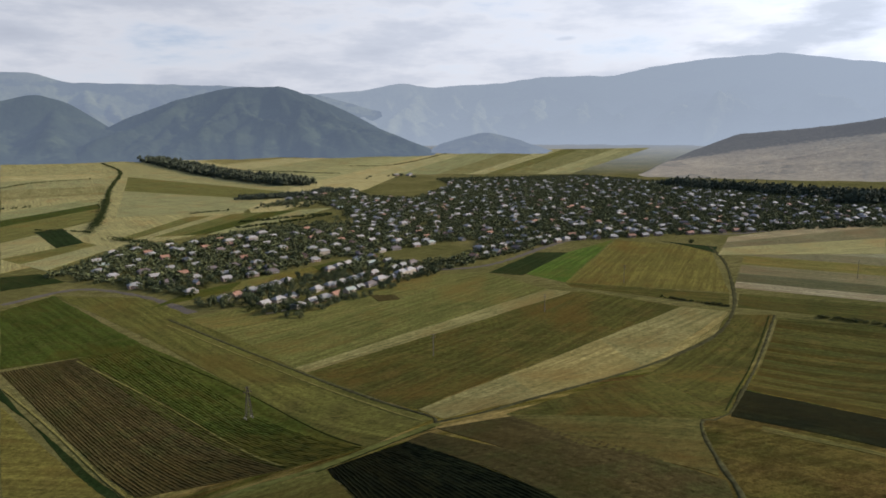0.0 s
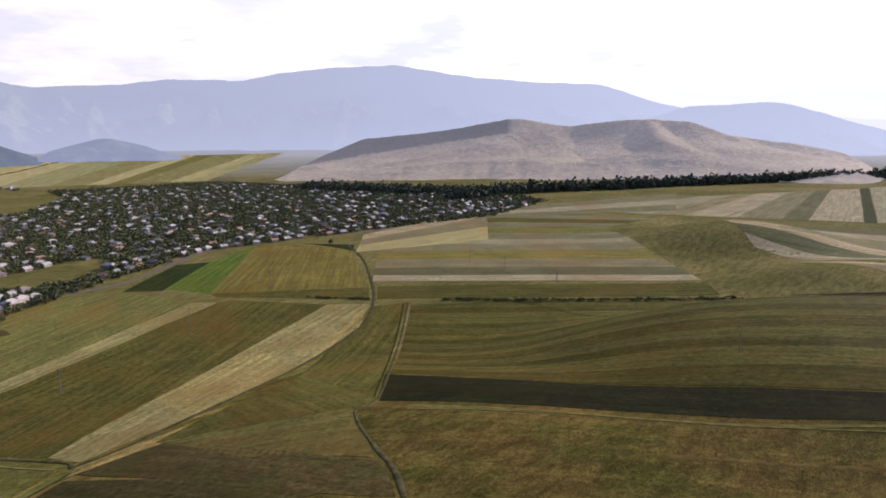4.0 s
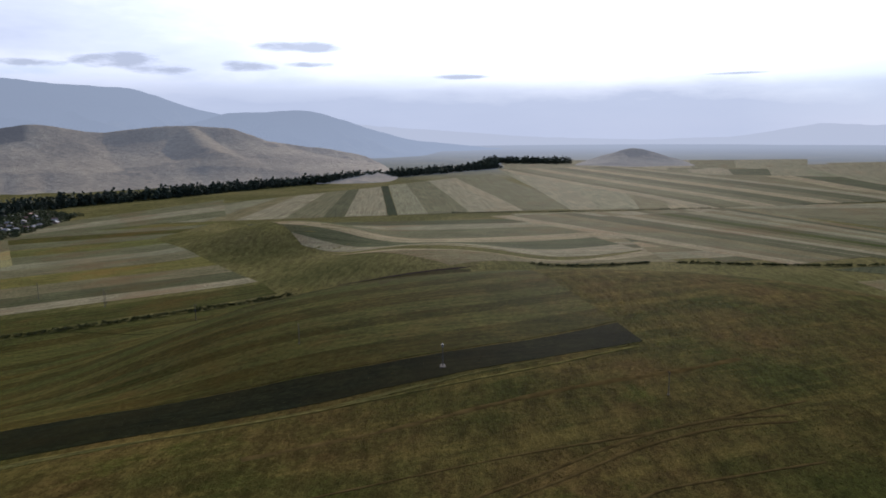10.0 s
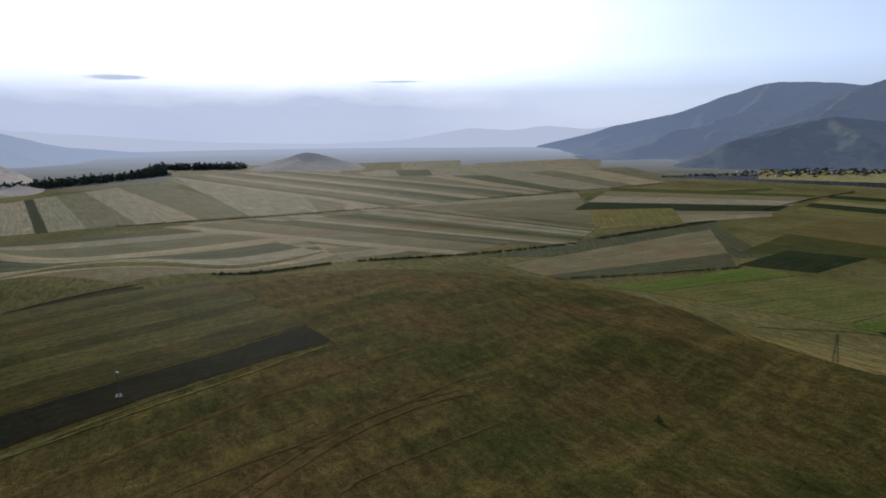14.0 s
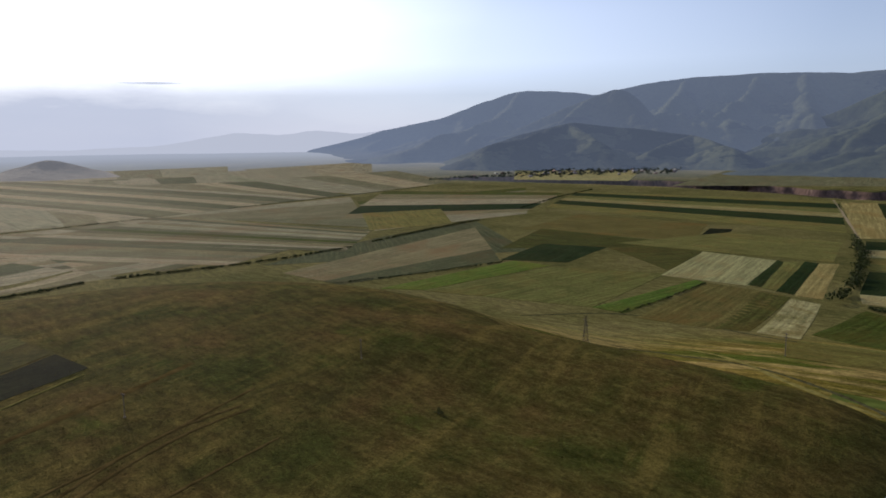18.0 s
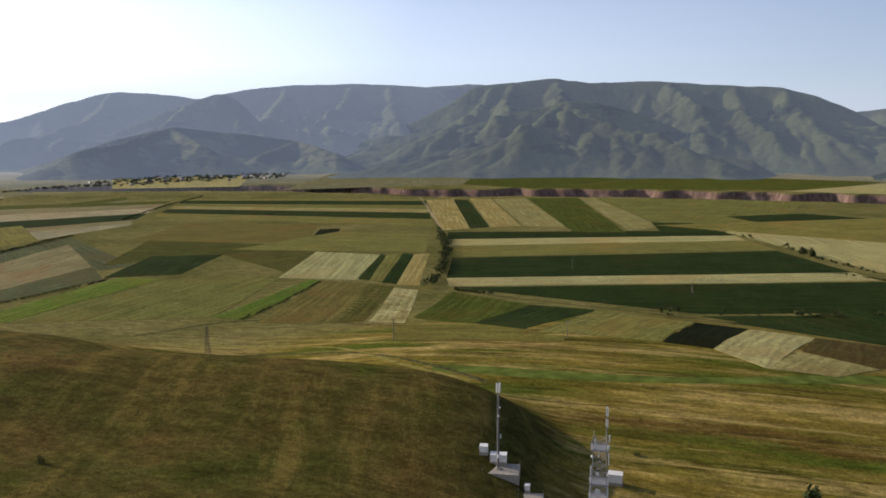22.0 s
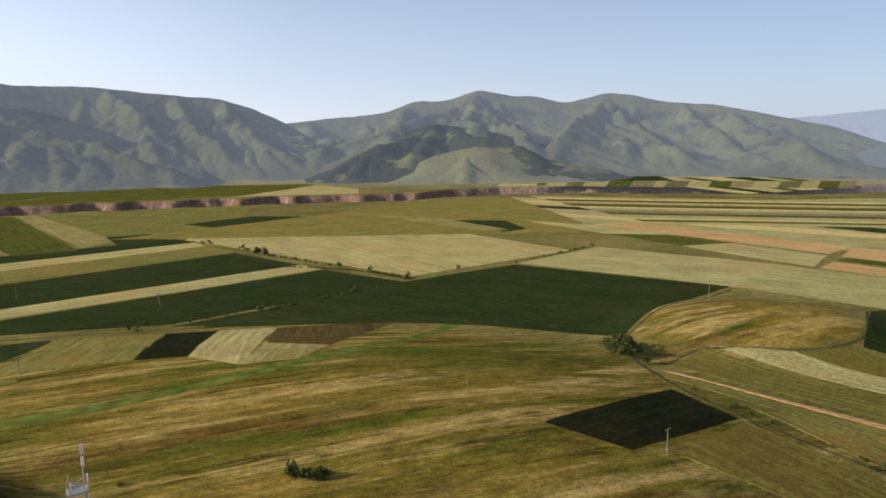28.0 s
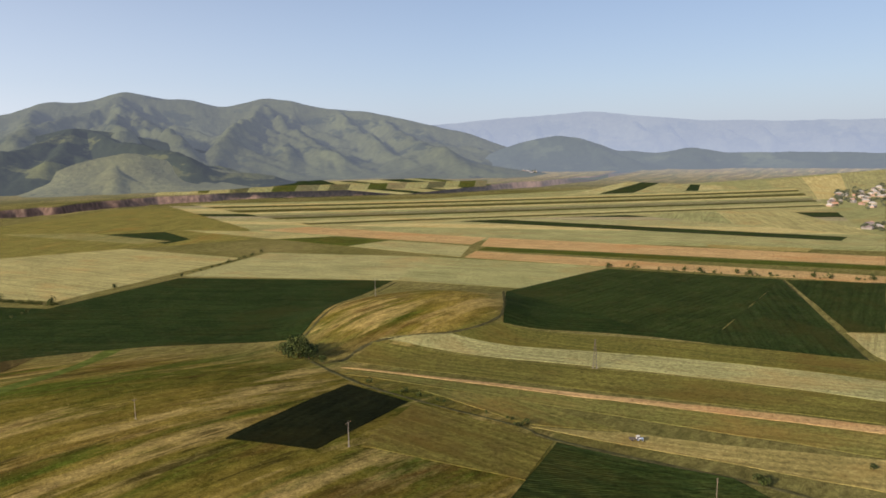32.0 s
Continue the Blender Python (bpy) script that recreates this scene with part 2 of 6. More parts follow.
def distance(name, grass, wood, air, amount, wood_at=0.55, scale=0.004, shaded_flank=False, mist=0.24):
    """Far mountains of grass and woods with painted haze; optionally the shade of the ridge's flank, painted dark."""
    m, t, b = material(name, 0.95, 0.05)
    big = noise_of(t, scale, 6, 0.62, (1.0, 1.0, 2.5))
    fine = noise_of(t, scale * 9, 6, 0.65)
    base = mix(t, ramp(t, noise_of(t, scale * 0.7, 4), [(0.35, 0.0), (0.65, 1.0)]), tuple(c * 0.8 for c in grass), tuple(c * 1.25 for c in grass))
    base = mix(t, ramp(t, big, [(wood_at, 0.0), (wood_at + 0.035, 1.0)]), base, wood)
    if shaded_flank:
        # the flank's own shade as a dark colour, bounded by bearing and height
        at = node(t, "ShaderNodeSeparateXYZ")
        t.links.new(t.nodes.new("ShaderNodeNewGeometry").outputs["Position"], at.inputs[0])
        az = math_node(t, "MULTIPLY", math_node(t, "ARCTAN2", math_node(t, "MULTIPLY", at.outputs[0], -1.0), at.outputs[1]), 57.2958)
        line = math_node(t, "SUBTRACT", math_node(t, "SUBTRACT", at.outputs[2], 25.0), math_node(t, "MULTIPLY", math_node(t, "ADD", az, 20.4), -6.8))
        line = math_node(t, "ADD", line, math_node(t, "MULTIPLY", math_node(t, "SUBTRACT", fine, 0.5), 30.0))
        flank_shade = math_node(t, "MULTIPLY", math_node(t, "DIVIDE", line, 6.0, True), math_node(t, "DIVIDE", math_node(t, "ADD", az, 37.3), 0.5, True))
        base = mix(t, math_node(t, "MULTIPLY", flank_shade, 0.92), base, (0.018, 0.024, 0.018))
    base = mix(t, 1.0, base, ramp(t, fine, [(0.3, 0.7), (0.7, 1.25)]), "MULTIPLY")
    t.links.new(base, b.inputs["Base Color"])
    bump_on(t, b, fine, 12.0, 0.5)
    haze_glow(t, b.outputs[0], air, amount, None, mist)
    return m



# ---- the ground: one sheet to the horizon, with the gorge cut into it ----
def rough_noise(u, v, seed=0, octaves=5):
    """Smooth noise on a grid, 0 to 1."""
    total, weight, amp = 0.0, 0.0, 1.0
    for k in range(octaves):
        rng = np.random.RandomState(seed * 31 + k)
        table = rng.rand(256, 256)
        a, b = u * 2 ** k + 17.3 * k, v * 2 ** k + 9.1 * k
        i, j = np.floor(a).astype(int), np.floor(b).astype(int)
        fa, fb = a - i, b - j
        fa, fb = fa * fa * (3 - 2 * fa), fb * fb * (3 - 2 * fb)
        g = lambda p, q: table[p % 256, q % 256]
        total = total + amp * ((g(i, j) * (1 - fa) + g(i + 1, j) * fa) * (1 - fb) + (g(i, j + 1) * (1 - fa) + g(i + 1, j + 1) * fa) * fb)
        weight, amp = weight + amp, amp * 0.5
    return total / weight


def sheet(name, grid, mat, closed=False, smooth=True):
    """A mesh from a rectangular grid of places, shape (rows, columns, 3)."""
    n, m = grid.shape[:2]
    idx = np.arange(n * m).reshape(n, m)
    right = np.roll(idx, -1, 1) if closed else idx[:, 1:]
    left = idx if closed else idx[:, :-1]
    quads = np.stack([left[:-1], right[:-1], right[1:], left[1:]], -1).reshape(-1, 4)
    me = bpy.data.meshes.new(name)
    me.from_pydata(grid.reshape(-1, 3), [], quads)
    me.materials.append(mat)
    if smooth:
        me.polygons.foreach_set("use_smooth", [True] * len(me.polygons))
    me.update()
    return me


# distance of the gorge's near rim at a bearing, its width and its depth
GORGE = [(-232, 4300, 30, 0), (-228, 3450, 290, 30), (-224, 2760, 290, 34), (-219, 2430, 290, 36), (-212, 2230, 290, 34), (-198, 2190, 290, 34), (-190, 2110, 290, 34), (-181, 1910, 250, 40), (-170, 1890, 250, 38), (-153, 1880, 250, 34), (-141, 1905, 250, 34), (-134, 2090, 250, 34), (-128, 2200, 250, 32), (-117, 2380, 250, 24), (-110, 2500, 90, 0)]


def gorge(az):
    a, r, w, d = zip(*GORGE)
    return np.interp(az, a, r), np.interp(az, a, w, 60, 60), np.interp(az, a, d, 0, 0)


columns = 900
az = np.linspace(40, -320, columns, endpoint=False)
rim, wide, deep = gorge(np.where(az < -250, -232, az))
uneven = rough_noise(az * 0.6, az * 0, 4, 4) - 0.5
rim, wide = rim + uneven * 60 * (deep > 1), wide + (rough_noise(az * 0.7, az * 0, 5, 5) - 0.5) * 110 * (deep > 1)
rings, levels = [], []
for f in np.geomspace(0.012, 1.0, 165):
    rings.append(rim * f), levels.append(0 * rim)
for f, g in ((0.03, -0.55), (0.1, -0.75), (0.3, -1.0), (0.7, -1.0), (0.93, -0.72), (0.975, -0.3), (1.0, 0.0)):
    rings.append(rim + wide * f), levels.append(deep * g)
for f in np.linspace(0, 1, 60)[1:]:
    rings.append((rim + wide) * (1 - f) + np.maximum(4850, rim + wide + 50) * f), levels.append(0 * rim)
rings[0] = 0 * rim
rr, cut = np.array(rings), np.array(levels)
gx, gy = -np.sin(np.radians(az)) * rr, np.cos(np.radians(az)) * rr
gx[0], gy[0] = 0.7, 0.4
gz = land(gx, gy) + cut



def rock_and_grass():
    """Turf on the level, reddish rock where the ground falls steeply."""
    m, t, b = material("turf_and_rock", 0.8, 0.003)
    fine = noise_of(t, 0.4, 6, 0.75)
    tuft = noise_of(t, 0.16, 6, 0.75, (0.4, 1.0, 1.0), 20)
    streak = noise_of(t, 0.06, 7, 0.7, (0.10, 1.0, 1.0), 21)
    # the slope's grasses lie in long swaths along it: olive, straw, lush green and reddish brown
    turf = ramp(t, noise_of(t, 0.02, 6, 0.65, (0.28, 1.0, 1.0), 20), [(0.36, (0.070, 0.078, 0.014)), (0.47, (0.12, 0.105, 0.021)), (0.56, (0.17, 0.135, 0.030)), (0.66, (0.25, 0.19, 0.055))])
    turf = mix(t, ramp(t, streak, [(0.49, 0.0), (0.60, 0.9)]), turf, (0.33, 0.255, 0.10))
    turf = mix(t, ramp(t, noise_of(t, 0.035, 6, 0.65, (0.12, 1.0, 1.0), 23), [(0.52, 0.0), (0.62, 0.9)]), turf, (0.060, 0.085, 0.013))
    turf = mix(t, ramp(t, noise_of(t, 0.022, 7, 0.7, (0.16, 1.0, 1.0), 18), [(0.53, 0.0), (0.62, 0.85)]), turf, (0.095, 0.060, 0.018))
    turf = mix(t, ramp(t, noise_of(t, 0.09, 6, 0.75, (0.07, 1.0, 1.0), 22), [(0.57, 0.0), (0.64, 0.8)]), turf, (0.045, 0.038, 0.012))
    at = node(t, "ShaderNodeSeparateXYZ")
    t.links.new(t.nodes.new("ShaderNodeNewGeometry").outputs["Position"], at.inputs[0])
    # lusher meadow on the level plain, short dark sward on the hill's top
    meadow = ramp(t, noise_of(t, 0.006, 6, 0.6), [(0.38, (0.105, 0.105, 0.036)), (0.5, (0.14, 0.132, 0.048)), (0.62, (0.175, 0.157, 0.065))])
    level = math_node(t, "MAXIMUM", ramp(t, math_node(t, "DIVIDE", at.outputs[2], 40.0), [(0.05, 1.0), (0.3, 0.0)]), ramp(t, math_node(t, "DIVIDE", at.outputs[0], 1000.0), [(0.52, 0.0), (0.6, 1.0)]))
    turf = mix(t, level, turf, meadow)
    edge = math_node(t, "ADD", at.outputs[1], math_node(t, "MULTIPLY", math_node(t, "SUBTRACT", noise_of(t, 0.014, 5), 0.5), 150.0))
    top = math_node(t, "MULTIPLY", ramp(t, math_node(t, "DIVIDE", math_node(t, "ADD", edge, 500.0), 1000.0), [(0.150, 0.0), (0.190, 1.0)]), ramp(t, math_node(t, "DIVIDE", at.outputs[2], 60.0), [(0.58, 0.0), (0.70, 1.0)]))
    sward = ramp(t, noise_of(t, 0.018, 6, 0.68), [(0.36, (0.056, 0.062, 0.015)), (0.5, (0.088, 0.076, 0.022)), (0.64, (0.11, 0.078, 0.026))])
    combed = noise_of(t, 0.07, 7, 0.72, (0.12, 1.0, 1.0), -48)
    sward = mix(t, ramp(t, combed, [(0.5, 0.0), (0.62, 0.7)]), sward, (0.15, 0.12, 0.034))
    sward = mix(t, ramp(t, noise_of(t, 0.10, 6, 0.75, (0.08, 1.0, 1.0), -47), [(0.56, 0.0), (0.68, 0.45)]), sward, (0.046, 0.040, 0.015))
    sward = mix(t, ramp(t, noise_of(t, 0.02, 6, 0.7), [(0.58, 0.0), (0.68, 0.6)]), sward, (0.062, 0.085, 0.014))
    turf = mix(t, top, turf, mix(t, 1.0, sward, 0.9, "MULTIPLY"))
    turf = mix(t, 1.0, turf, ramp(t, tuft, [(0.36, 0.60), (0.64, 1.27)]), "MULTIPLY")
    turf = mix(t, 1.0, turf, ramp(t, fine, [(0.36, 0.68), (0.64, 1.2)]), "MULTIPLY")
    turf = mix(t, 1.0, turf, ramp(t, noise_of(t, 1.6, 5, 0.75), [(0.38, 0.74), (0.62, 1.2)]), "MULTIPLY")
    turf = mix(t, 1.0, turf, (1.02, 1.0, 0.90), "MULTIPLY")
    rock = ramp(t, noise_of(t, 0.08, 6, 0.7, (1, 1, 0.25)), [(0.3, (0.06, 0.045, 0.04)), (0.55, (0.16, 0.11, 0.09)), (0.78, (0.30, 0.22, 0.17))])
    up = node(t, "ShaderNodeSeparateXYZ")
    t.links.new(t.nodes.new("ShaderNodeNewGeometry").outputs["True Normal"], up.inputs[0])
    away = node(t, "ShaderNodeVectorMath", operation="LENGTH")
    t.links.new(t.nodes.new("ShaderNodeNewGeometry").outputs["Position"], away.inputs[0])
    bare = math_node(t, "MULTIPLY", ramp(t, up.outputs[2], [(0.86, 1.0), (0.94, 0.0)]), math_node(t, "GREATER_THAN", away.outputs["Value"], 1500.0))     # only the gorge is rocky
    t.links.new(mix(t, bare, turf, rock), b.inputs["Base Color"])
    bump_on(t, b, math_node(t, "ADD", math_node(t, "MULTIPLY", tuft, 1.6), math_node(t, "MULTIPLY", fine, 0.5)), 1.0, 0.6)
    # haze painted as emission over the ground beyond 2.3 km
    haze_glow(t, b.outputs[0], (0.52, 0.56, 0.61), 0.5, (2300.0, 4200.0))
    return m


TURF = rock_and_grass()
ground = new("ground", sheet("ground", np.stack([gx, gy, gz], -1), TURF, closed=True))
tagged(ground, "wide valley floor of dry and green grass with a rocky gorge", "ground", kind="structure")


# ---- mountains all round ----
def branches(line, rng, step, down, depth):
    """Side spurs that leave a ridge to both sides and fall away, and their own side spurs."""
    got = []
    way = np.concatenate([[0], np.cumsum(np.hypot(*np.diff(line[:, :2], axis=0).T))])
    at, hand = step * rng.uniform(0.3, 0.9), 1
    while at < way[-1]:
        p = np.array([np.interp(at, way, line[:, i]) for i in range(3)])
        q = np.array([np.interp(at + 5, way, line[:, i]) for i in range(3)])
        ahead = (q - p)[:2] / max(np.hypot(*(q - p)[:2]), 1e-6)
        if down is not None:                       # from the crest they run down to the valley
            ahead = -p[:2] / np.hypot(*p[:2])
        a = math.atan2(ahead[1], ahead[0]) + hand * math.radians(rng.uniform(8, 40) if down is not None else rng.uniform(38, 68))
        ground = float(land(p[0], p[1]))
        high = p[2] - ground
        far = high * rng.uniform(1.7, 3.2)
        if high > 22:
            rows = [p - (0, 0, high * rng.uniform(0.02, 0.10))]
            for k in range(1, 5):
                a += math.radians(rng.uniform(-18, 18))
                r = rows[-1][:2] + far / 4 * np.array([math.cos(a), math.sin(a)])
                rows.append(np.array([*r, ground + high * (0.92 - 0.21 * k - 0.05 * math.sin(k * 1.6) + rng.uniform(-0.03, 0.03))]))
            rows = np.array(rows)
            got.append(rows)
            if depth:
                got += branches(rows, rng, step * 0.55, None, depth - 1)
        at += step * rng.uniform(0.65, 1.35)
        hand = -hand
    return got


def mountain(name, label, crest, foot, ridge, mat, gullies=0.4, seed=1, spurs=(), every=190.0, broad=1.0, rows=76):
    """A range whose skyline is given as (bearing, degrees over the horizon). From it the spurs, given in the same way
    or made at random, run down to the foot; between them lie the valleys."""
    a0, a1 = crest[0][0], crest[-1][0]
    a = np.linspace(a0, a1, int(abs(a1 - a0) / 0.12) + 2)
    order = sorted(crest)
    skyline = lambda b: np.interp(b, [c[0] for c in order], [c[1] for c in order])
    el = np.convolve(np.pad(skyline(a), 5, "edge"), np.ones(11) / 11, "valid") + (rough_noise(a * 0.9, a * 0 + 3.3, seed, 5) - 0.5) * 0.16
    rng = np.random.RandomState(seed)
    place = lambda b, e, r: (-math.sin(math.radians(b)) * r, math.cos(math.radians(b)) * r, EYE + r * math.tan(math.radians(e)))
    main = np.array([place(b, e + 0.05, ridge) for b, e in zip(a[::4], el[::4])])
    lines = [main]
    for spur in spurs:
        n = len(spur)
        lines.append(np.array([place(b, e, ridge - (ridge - foot) * (0.06 + 0.86 * k / (n - 1))) for k, (b, e) in enumerate(spur)]))
    lines += branches(main, rng, every, 1, 1)
    for line in lines[1:1 + len(spurs)]:
        lines += branches(line, rng, every * 0.5, None, 1)
    s = np.concatenate([np.linspace(0, 1, rows), [1.04, 1.1, 1.2]])[:, None]
    r0 = foot * (1 + 0.05 * (rough_noise(a * 0.4, a * 0, seed + 6, 3) - 0.5)) - 60
    r = (r0 + (ridge - r0) * s).astype(np.float32)
    ar = np.radians(a).astype(np.float32)
    mx, my = -np.sin(ar) * r, np.cos(ar) * r
    z0 = land(mx, my)
    warp = 70 * np.clip((ridge - r) / 300, 0, 1)
    wx, wy = mx + warp * (rough_noise(mx / 260, my / 260, seed + 2, 4) - 0.5), my + warp * (rough_noise(mx / 260, my / 260, seed + 3, 4) - 0.5)
    up = np.zeros_like(mx)
    for line in lines:
        base = land(line[:, 0], line[:, 1])
        for (x0, y0, h0), (x1, y1, h1), g0, g1 in zip(line, line[1:], base, base[1:]):
            reach = 4.2 * broad * (40 + 0.66 * max(h0 - g0, h1 - g1, 0)) + 40
            inb = (wx > min(x0, x1) - reach) & (wx < max(x0, x1) + reach) & (wy > min(y0, y1) - reach) & (wy < max(y0, y1) + reach)
            if not inb.any():
                continue
            px, py = wx[inb] - x0, wy[inb] - y0
            dx, dy = x1 - x0, y1 - y0
            t = np.clip((px * dx + py * dy) / max(dx * dx + dy * dy, 1e-6), 0, 1)
            d = np.sqrt((px - t * dx) ** 2 + (py - t * dy) ** 2 + 900.0) - 30.0
            high = np.maximum((h0 - g0) + ((h1 - g1) - (h0 - g0)) * t, 0)
            up[inb] = np.maximum(up[inb], high * np.exp(-d / (broad * (40 + 0.66 * high))))
    fine = rough_noise(mx / 130, my / 130, seed + 9, 4)
    up = up * (1 - 0.35 * gullies * (1 - np.abs(2 * fine - 1)) * np.clip((ridge - r) / 250, 0, 1))
    up = up * np.clip(np.minimum(a - a.min(), a.max() - a) / 1.8, 0, 1) ** 0.8
    up = up * np.clip((r - r0) / (0.3 * (ridge - r0)), 0, 1) ** 0.8
    room = EYE + r * np.tan(np.radians(el)) - z0
    z = z0 + np.minimum(up, np.maximum(room, 0)) - 5
    g = np.stack([mx, my, z], -1)
    ob = new(name, sheet(name, g, mat))
    return tagged(ob, label, "mountain", kind="structure")


# the third colour of each range is its haze, mixed in as emission
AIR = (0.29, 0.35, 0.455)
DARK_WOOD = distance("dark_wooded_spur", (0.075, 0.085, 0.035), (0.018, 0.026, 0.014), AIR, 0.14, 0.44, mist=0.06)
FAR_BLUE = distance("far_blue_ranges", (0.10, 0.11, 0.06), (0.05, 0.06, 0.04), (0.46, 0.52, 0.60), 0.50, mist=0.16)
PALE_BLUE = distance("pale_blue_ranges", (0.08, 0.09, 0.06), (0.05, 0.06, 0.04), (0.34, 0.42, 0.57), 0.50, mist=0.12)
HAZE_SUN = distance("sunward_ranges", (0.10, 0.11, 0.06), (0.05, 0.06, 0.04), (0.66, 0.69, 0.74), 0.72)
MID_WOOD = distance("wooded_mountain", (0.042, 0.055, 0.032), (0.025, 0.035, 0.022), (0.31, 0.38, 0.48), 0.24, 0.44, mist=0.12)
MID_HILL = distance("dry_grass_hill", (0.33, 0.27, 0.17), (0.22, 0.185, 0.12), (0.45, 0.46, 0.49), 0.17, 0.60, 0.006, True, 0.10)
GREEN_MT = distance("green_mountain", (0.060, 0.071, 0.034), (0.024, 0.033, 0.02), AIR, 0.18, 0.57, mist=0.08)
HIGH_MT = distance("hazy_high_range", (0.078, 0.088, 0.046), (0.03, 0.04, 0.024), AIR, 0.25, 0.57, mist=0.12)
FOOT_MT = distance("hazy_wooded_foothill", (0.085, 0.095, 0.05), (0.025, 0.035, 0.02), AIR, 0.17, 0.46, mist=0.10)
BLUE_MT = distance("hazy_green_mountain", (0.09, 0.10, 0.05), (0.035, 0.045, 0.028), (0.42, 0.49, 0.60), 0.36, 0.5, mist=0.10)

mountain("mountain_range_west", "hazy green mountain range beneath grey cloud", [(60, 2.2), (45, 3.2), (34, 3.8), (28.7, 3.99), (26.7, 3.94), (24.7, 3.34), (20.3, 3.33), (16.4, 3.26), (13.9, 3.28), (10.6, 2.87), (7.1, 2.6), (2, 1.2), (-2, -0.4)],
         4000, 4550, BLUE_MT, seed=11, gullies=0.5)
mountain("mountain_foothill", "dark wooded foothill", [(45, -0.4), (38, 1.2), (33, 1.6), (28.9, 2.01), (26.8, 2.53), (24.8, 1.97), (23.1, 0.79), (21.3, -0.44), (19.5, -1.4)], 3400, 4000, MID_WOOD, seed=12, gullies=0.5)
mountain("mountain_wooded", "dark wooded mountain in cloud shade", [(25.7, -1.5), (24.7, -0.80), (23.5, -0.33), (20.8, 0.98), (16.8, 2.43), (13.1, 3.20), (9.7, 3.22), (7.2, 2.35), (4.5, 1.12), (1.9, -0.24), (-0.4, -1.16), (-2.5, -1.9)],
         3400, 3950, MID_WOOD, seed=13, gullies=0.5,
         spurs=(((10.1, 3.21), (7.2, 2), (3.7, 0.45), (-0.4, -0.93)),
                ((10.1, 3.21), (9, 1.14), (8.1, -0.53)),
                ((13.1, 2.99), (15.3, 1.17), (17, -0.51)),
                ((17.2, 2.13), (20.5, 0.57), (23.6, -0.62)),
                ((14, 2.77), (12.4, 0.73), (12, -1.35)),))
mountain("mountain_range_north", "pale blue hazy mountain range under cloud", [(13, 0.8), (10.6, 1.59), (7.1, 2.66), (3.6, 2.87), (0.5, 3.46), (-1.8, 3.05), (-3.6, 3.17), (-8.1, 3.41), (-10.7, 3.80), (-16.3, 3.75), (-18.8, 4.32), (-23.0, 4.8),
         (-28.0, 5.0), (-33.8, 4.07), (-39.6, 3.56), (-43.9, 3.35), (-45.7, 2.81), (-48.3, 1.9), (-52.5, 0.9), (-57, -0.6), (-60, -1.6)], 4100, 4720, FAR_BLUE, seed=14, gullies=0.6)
# the shade on its left flank is painted into the material
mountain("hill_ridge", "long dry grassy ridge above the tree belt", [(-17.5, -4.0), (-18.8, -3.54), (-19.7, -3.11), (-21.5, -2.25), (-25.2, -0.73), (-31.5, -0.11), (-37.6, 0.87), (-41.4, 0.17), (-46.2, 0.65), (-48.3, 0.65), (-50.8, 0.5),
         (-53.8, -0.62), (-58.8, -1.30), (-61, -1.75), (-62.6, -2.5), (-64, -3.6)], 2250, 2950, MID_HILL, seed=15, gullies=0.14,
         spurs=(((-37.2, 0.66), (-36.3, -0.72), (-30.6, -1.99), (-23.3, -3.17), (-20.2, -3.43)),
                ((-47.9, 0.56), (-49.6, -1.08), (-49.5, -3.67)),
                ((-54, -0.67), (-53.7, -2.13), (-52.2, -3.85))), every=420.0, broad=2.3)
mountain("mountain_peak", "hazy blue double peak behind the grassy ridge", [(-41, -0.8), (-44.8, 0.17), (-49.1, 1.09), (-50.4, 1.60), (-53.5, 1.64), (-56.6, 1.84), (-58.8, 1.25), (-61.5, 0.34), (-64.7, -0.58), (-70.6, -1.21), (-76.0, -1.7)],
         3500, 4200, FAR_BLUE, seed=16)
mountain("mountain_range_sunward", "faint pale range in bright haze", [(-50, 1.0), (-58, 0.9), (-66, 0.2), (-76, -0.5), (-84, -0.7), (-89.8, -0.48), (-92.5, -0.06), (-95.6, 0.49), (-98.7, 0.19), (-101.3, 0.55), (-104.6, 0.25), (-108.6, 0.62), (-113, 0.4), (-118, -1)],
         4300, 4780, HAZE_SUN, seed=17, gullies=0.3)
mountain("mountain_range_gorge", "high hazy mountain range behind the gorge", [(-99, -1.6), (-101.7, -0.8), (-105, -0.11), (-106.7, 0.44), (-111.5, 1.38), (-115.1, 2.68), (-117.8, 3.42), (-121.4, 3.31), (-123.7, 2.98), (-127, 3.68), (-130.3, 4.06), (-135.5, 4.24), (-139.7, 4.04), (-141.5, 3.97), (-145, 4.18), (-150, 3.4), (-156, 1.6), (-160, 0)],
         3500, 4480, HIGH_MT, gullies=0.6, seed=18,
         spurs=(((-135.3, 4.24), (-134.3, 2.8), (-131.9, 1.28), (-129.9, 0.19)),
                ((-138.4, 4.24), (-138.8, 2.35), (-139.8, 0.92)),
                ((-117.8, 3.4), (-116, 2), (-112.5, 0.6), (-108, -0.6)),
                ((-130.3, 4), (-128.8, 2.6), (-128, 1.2)),))
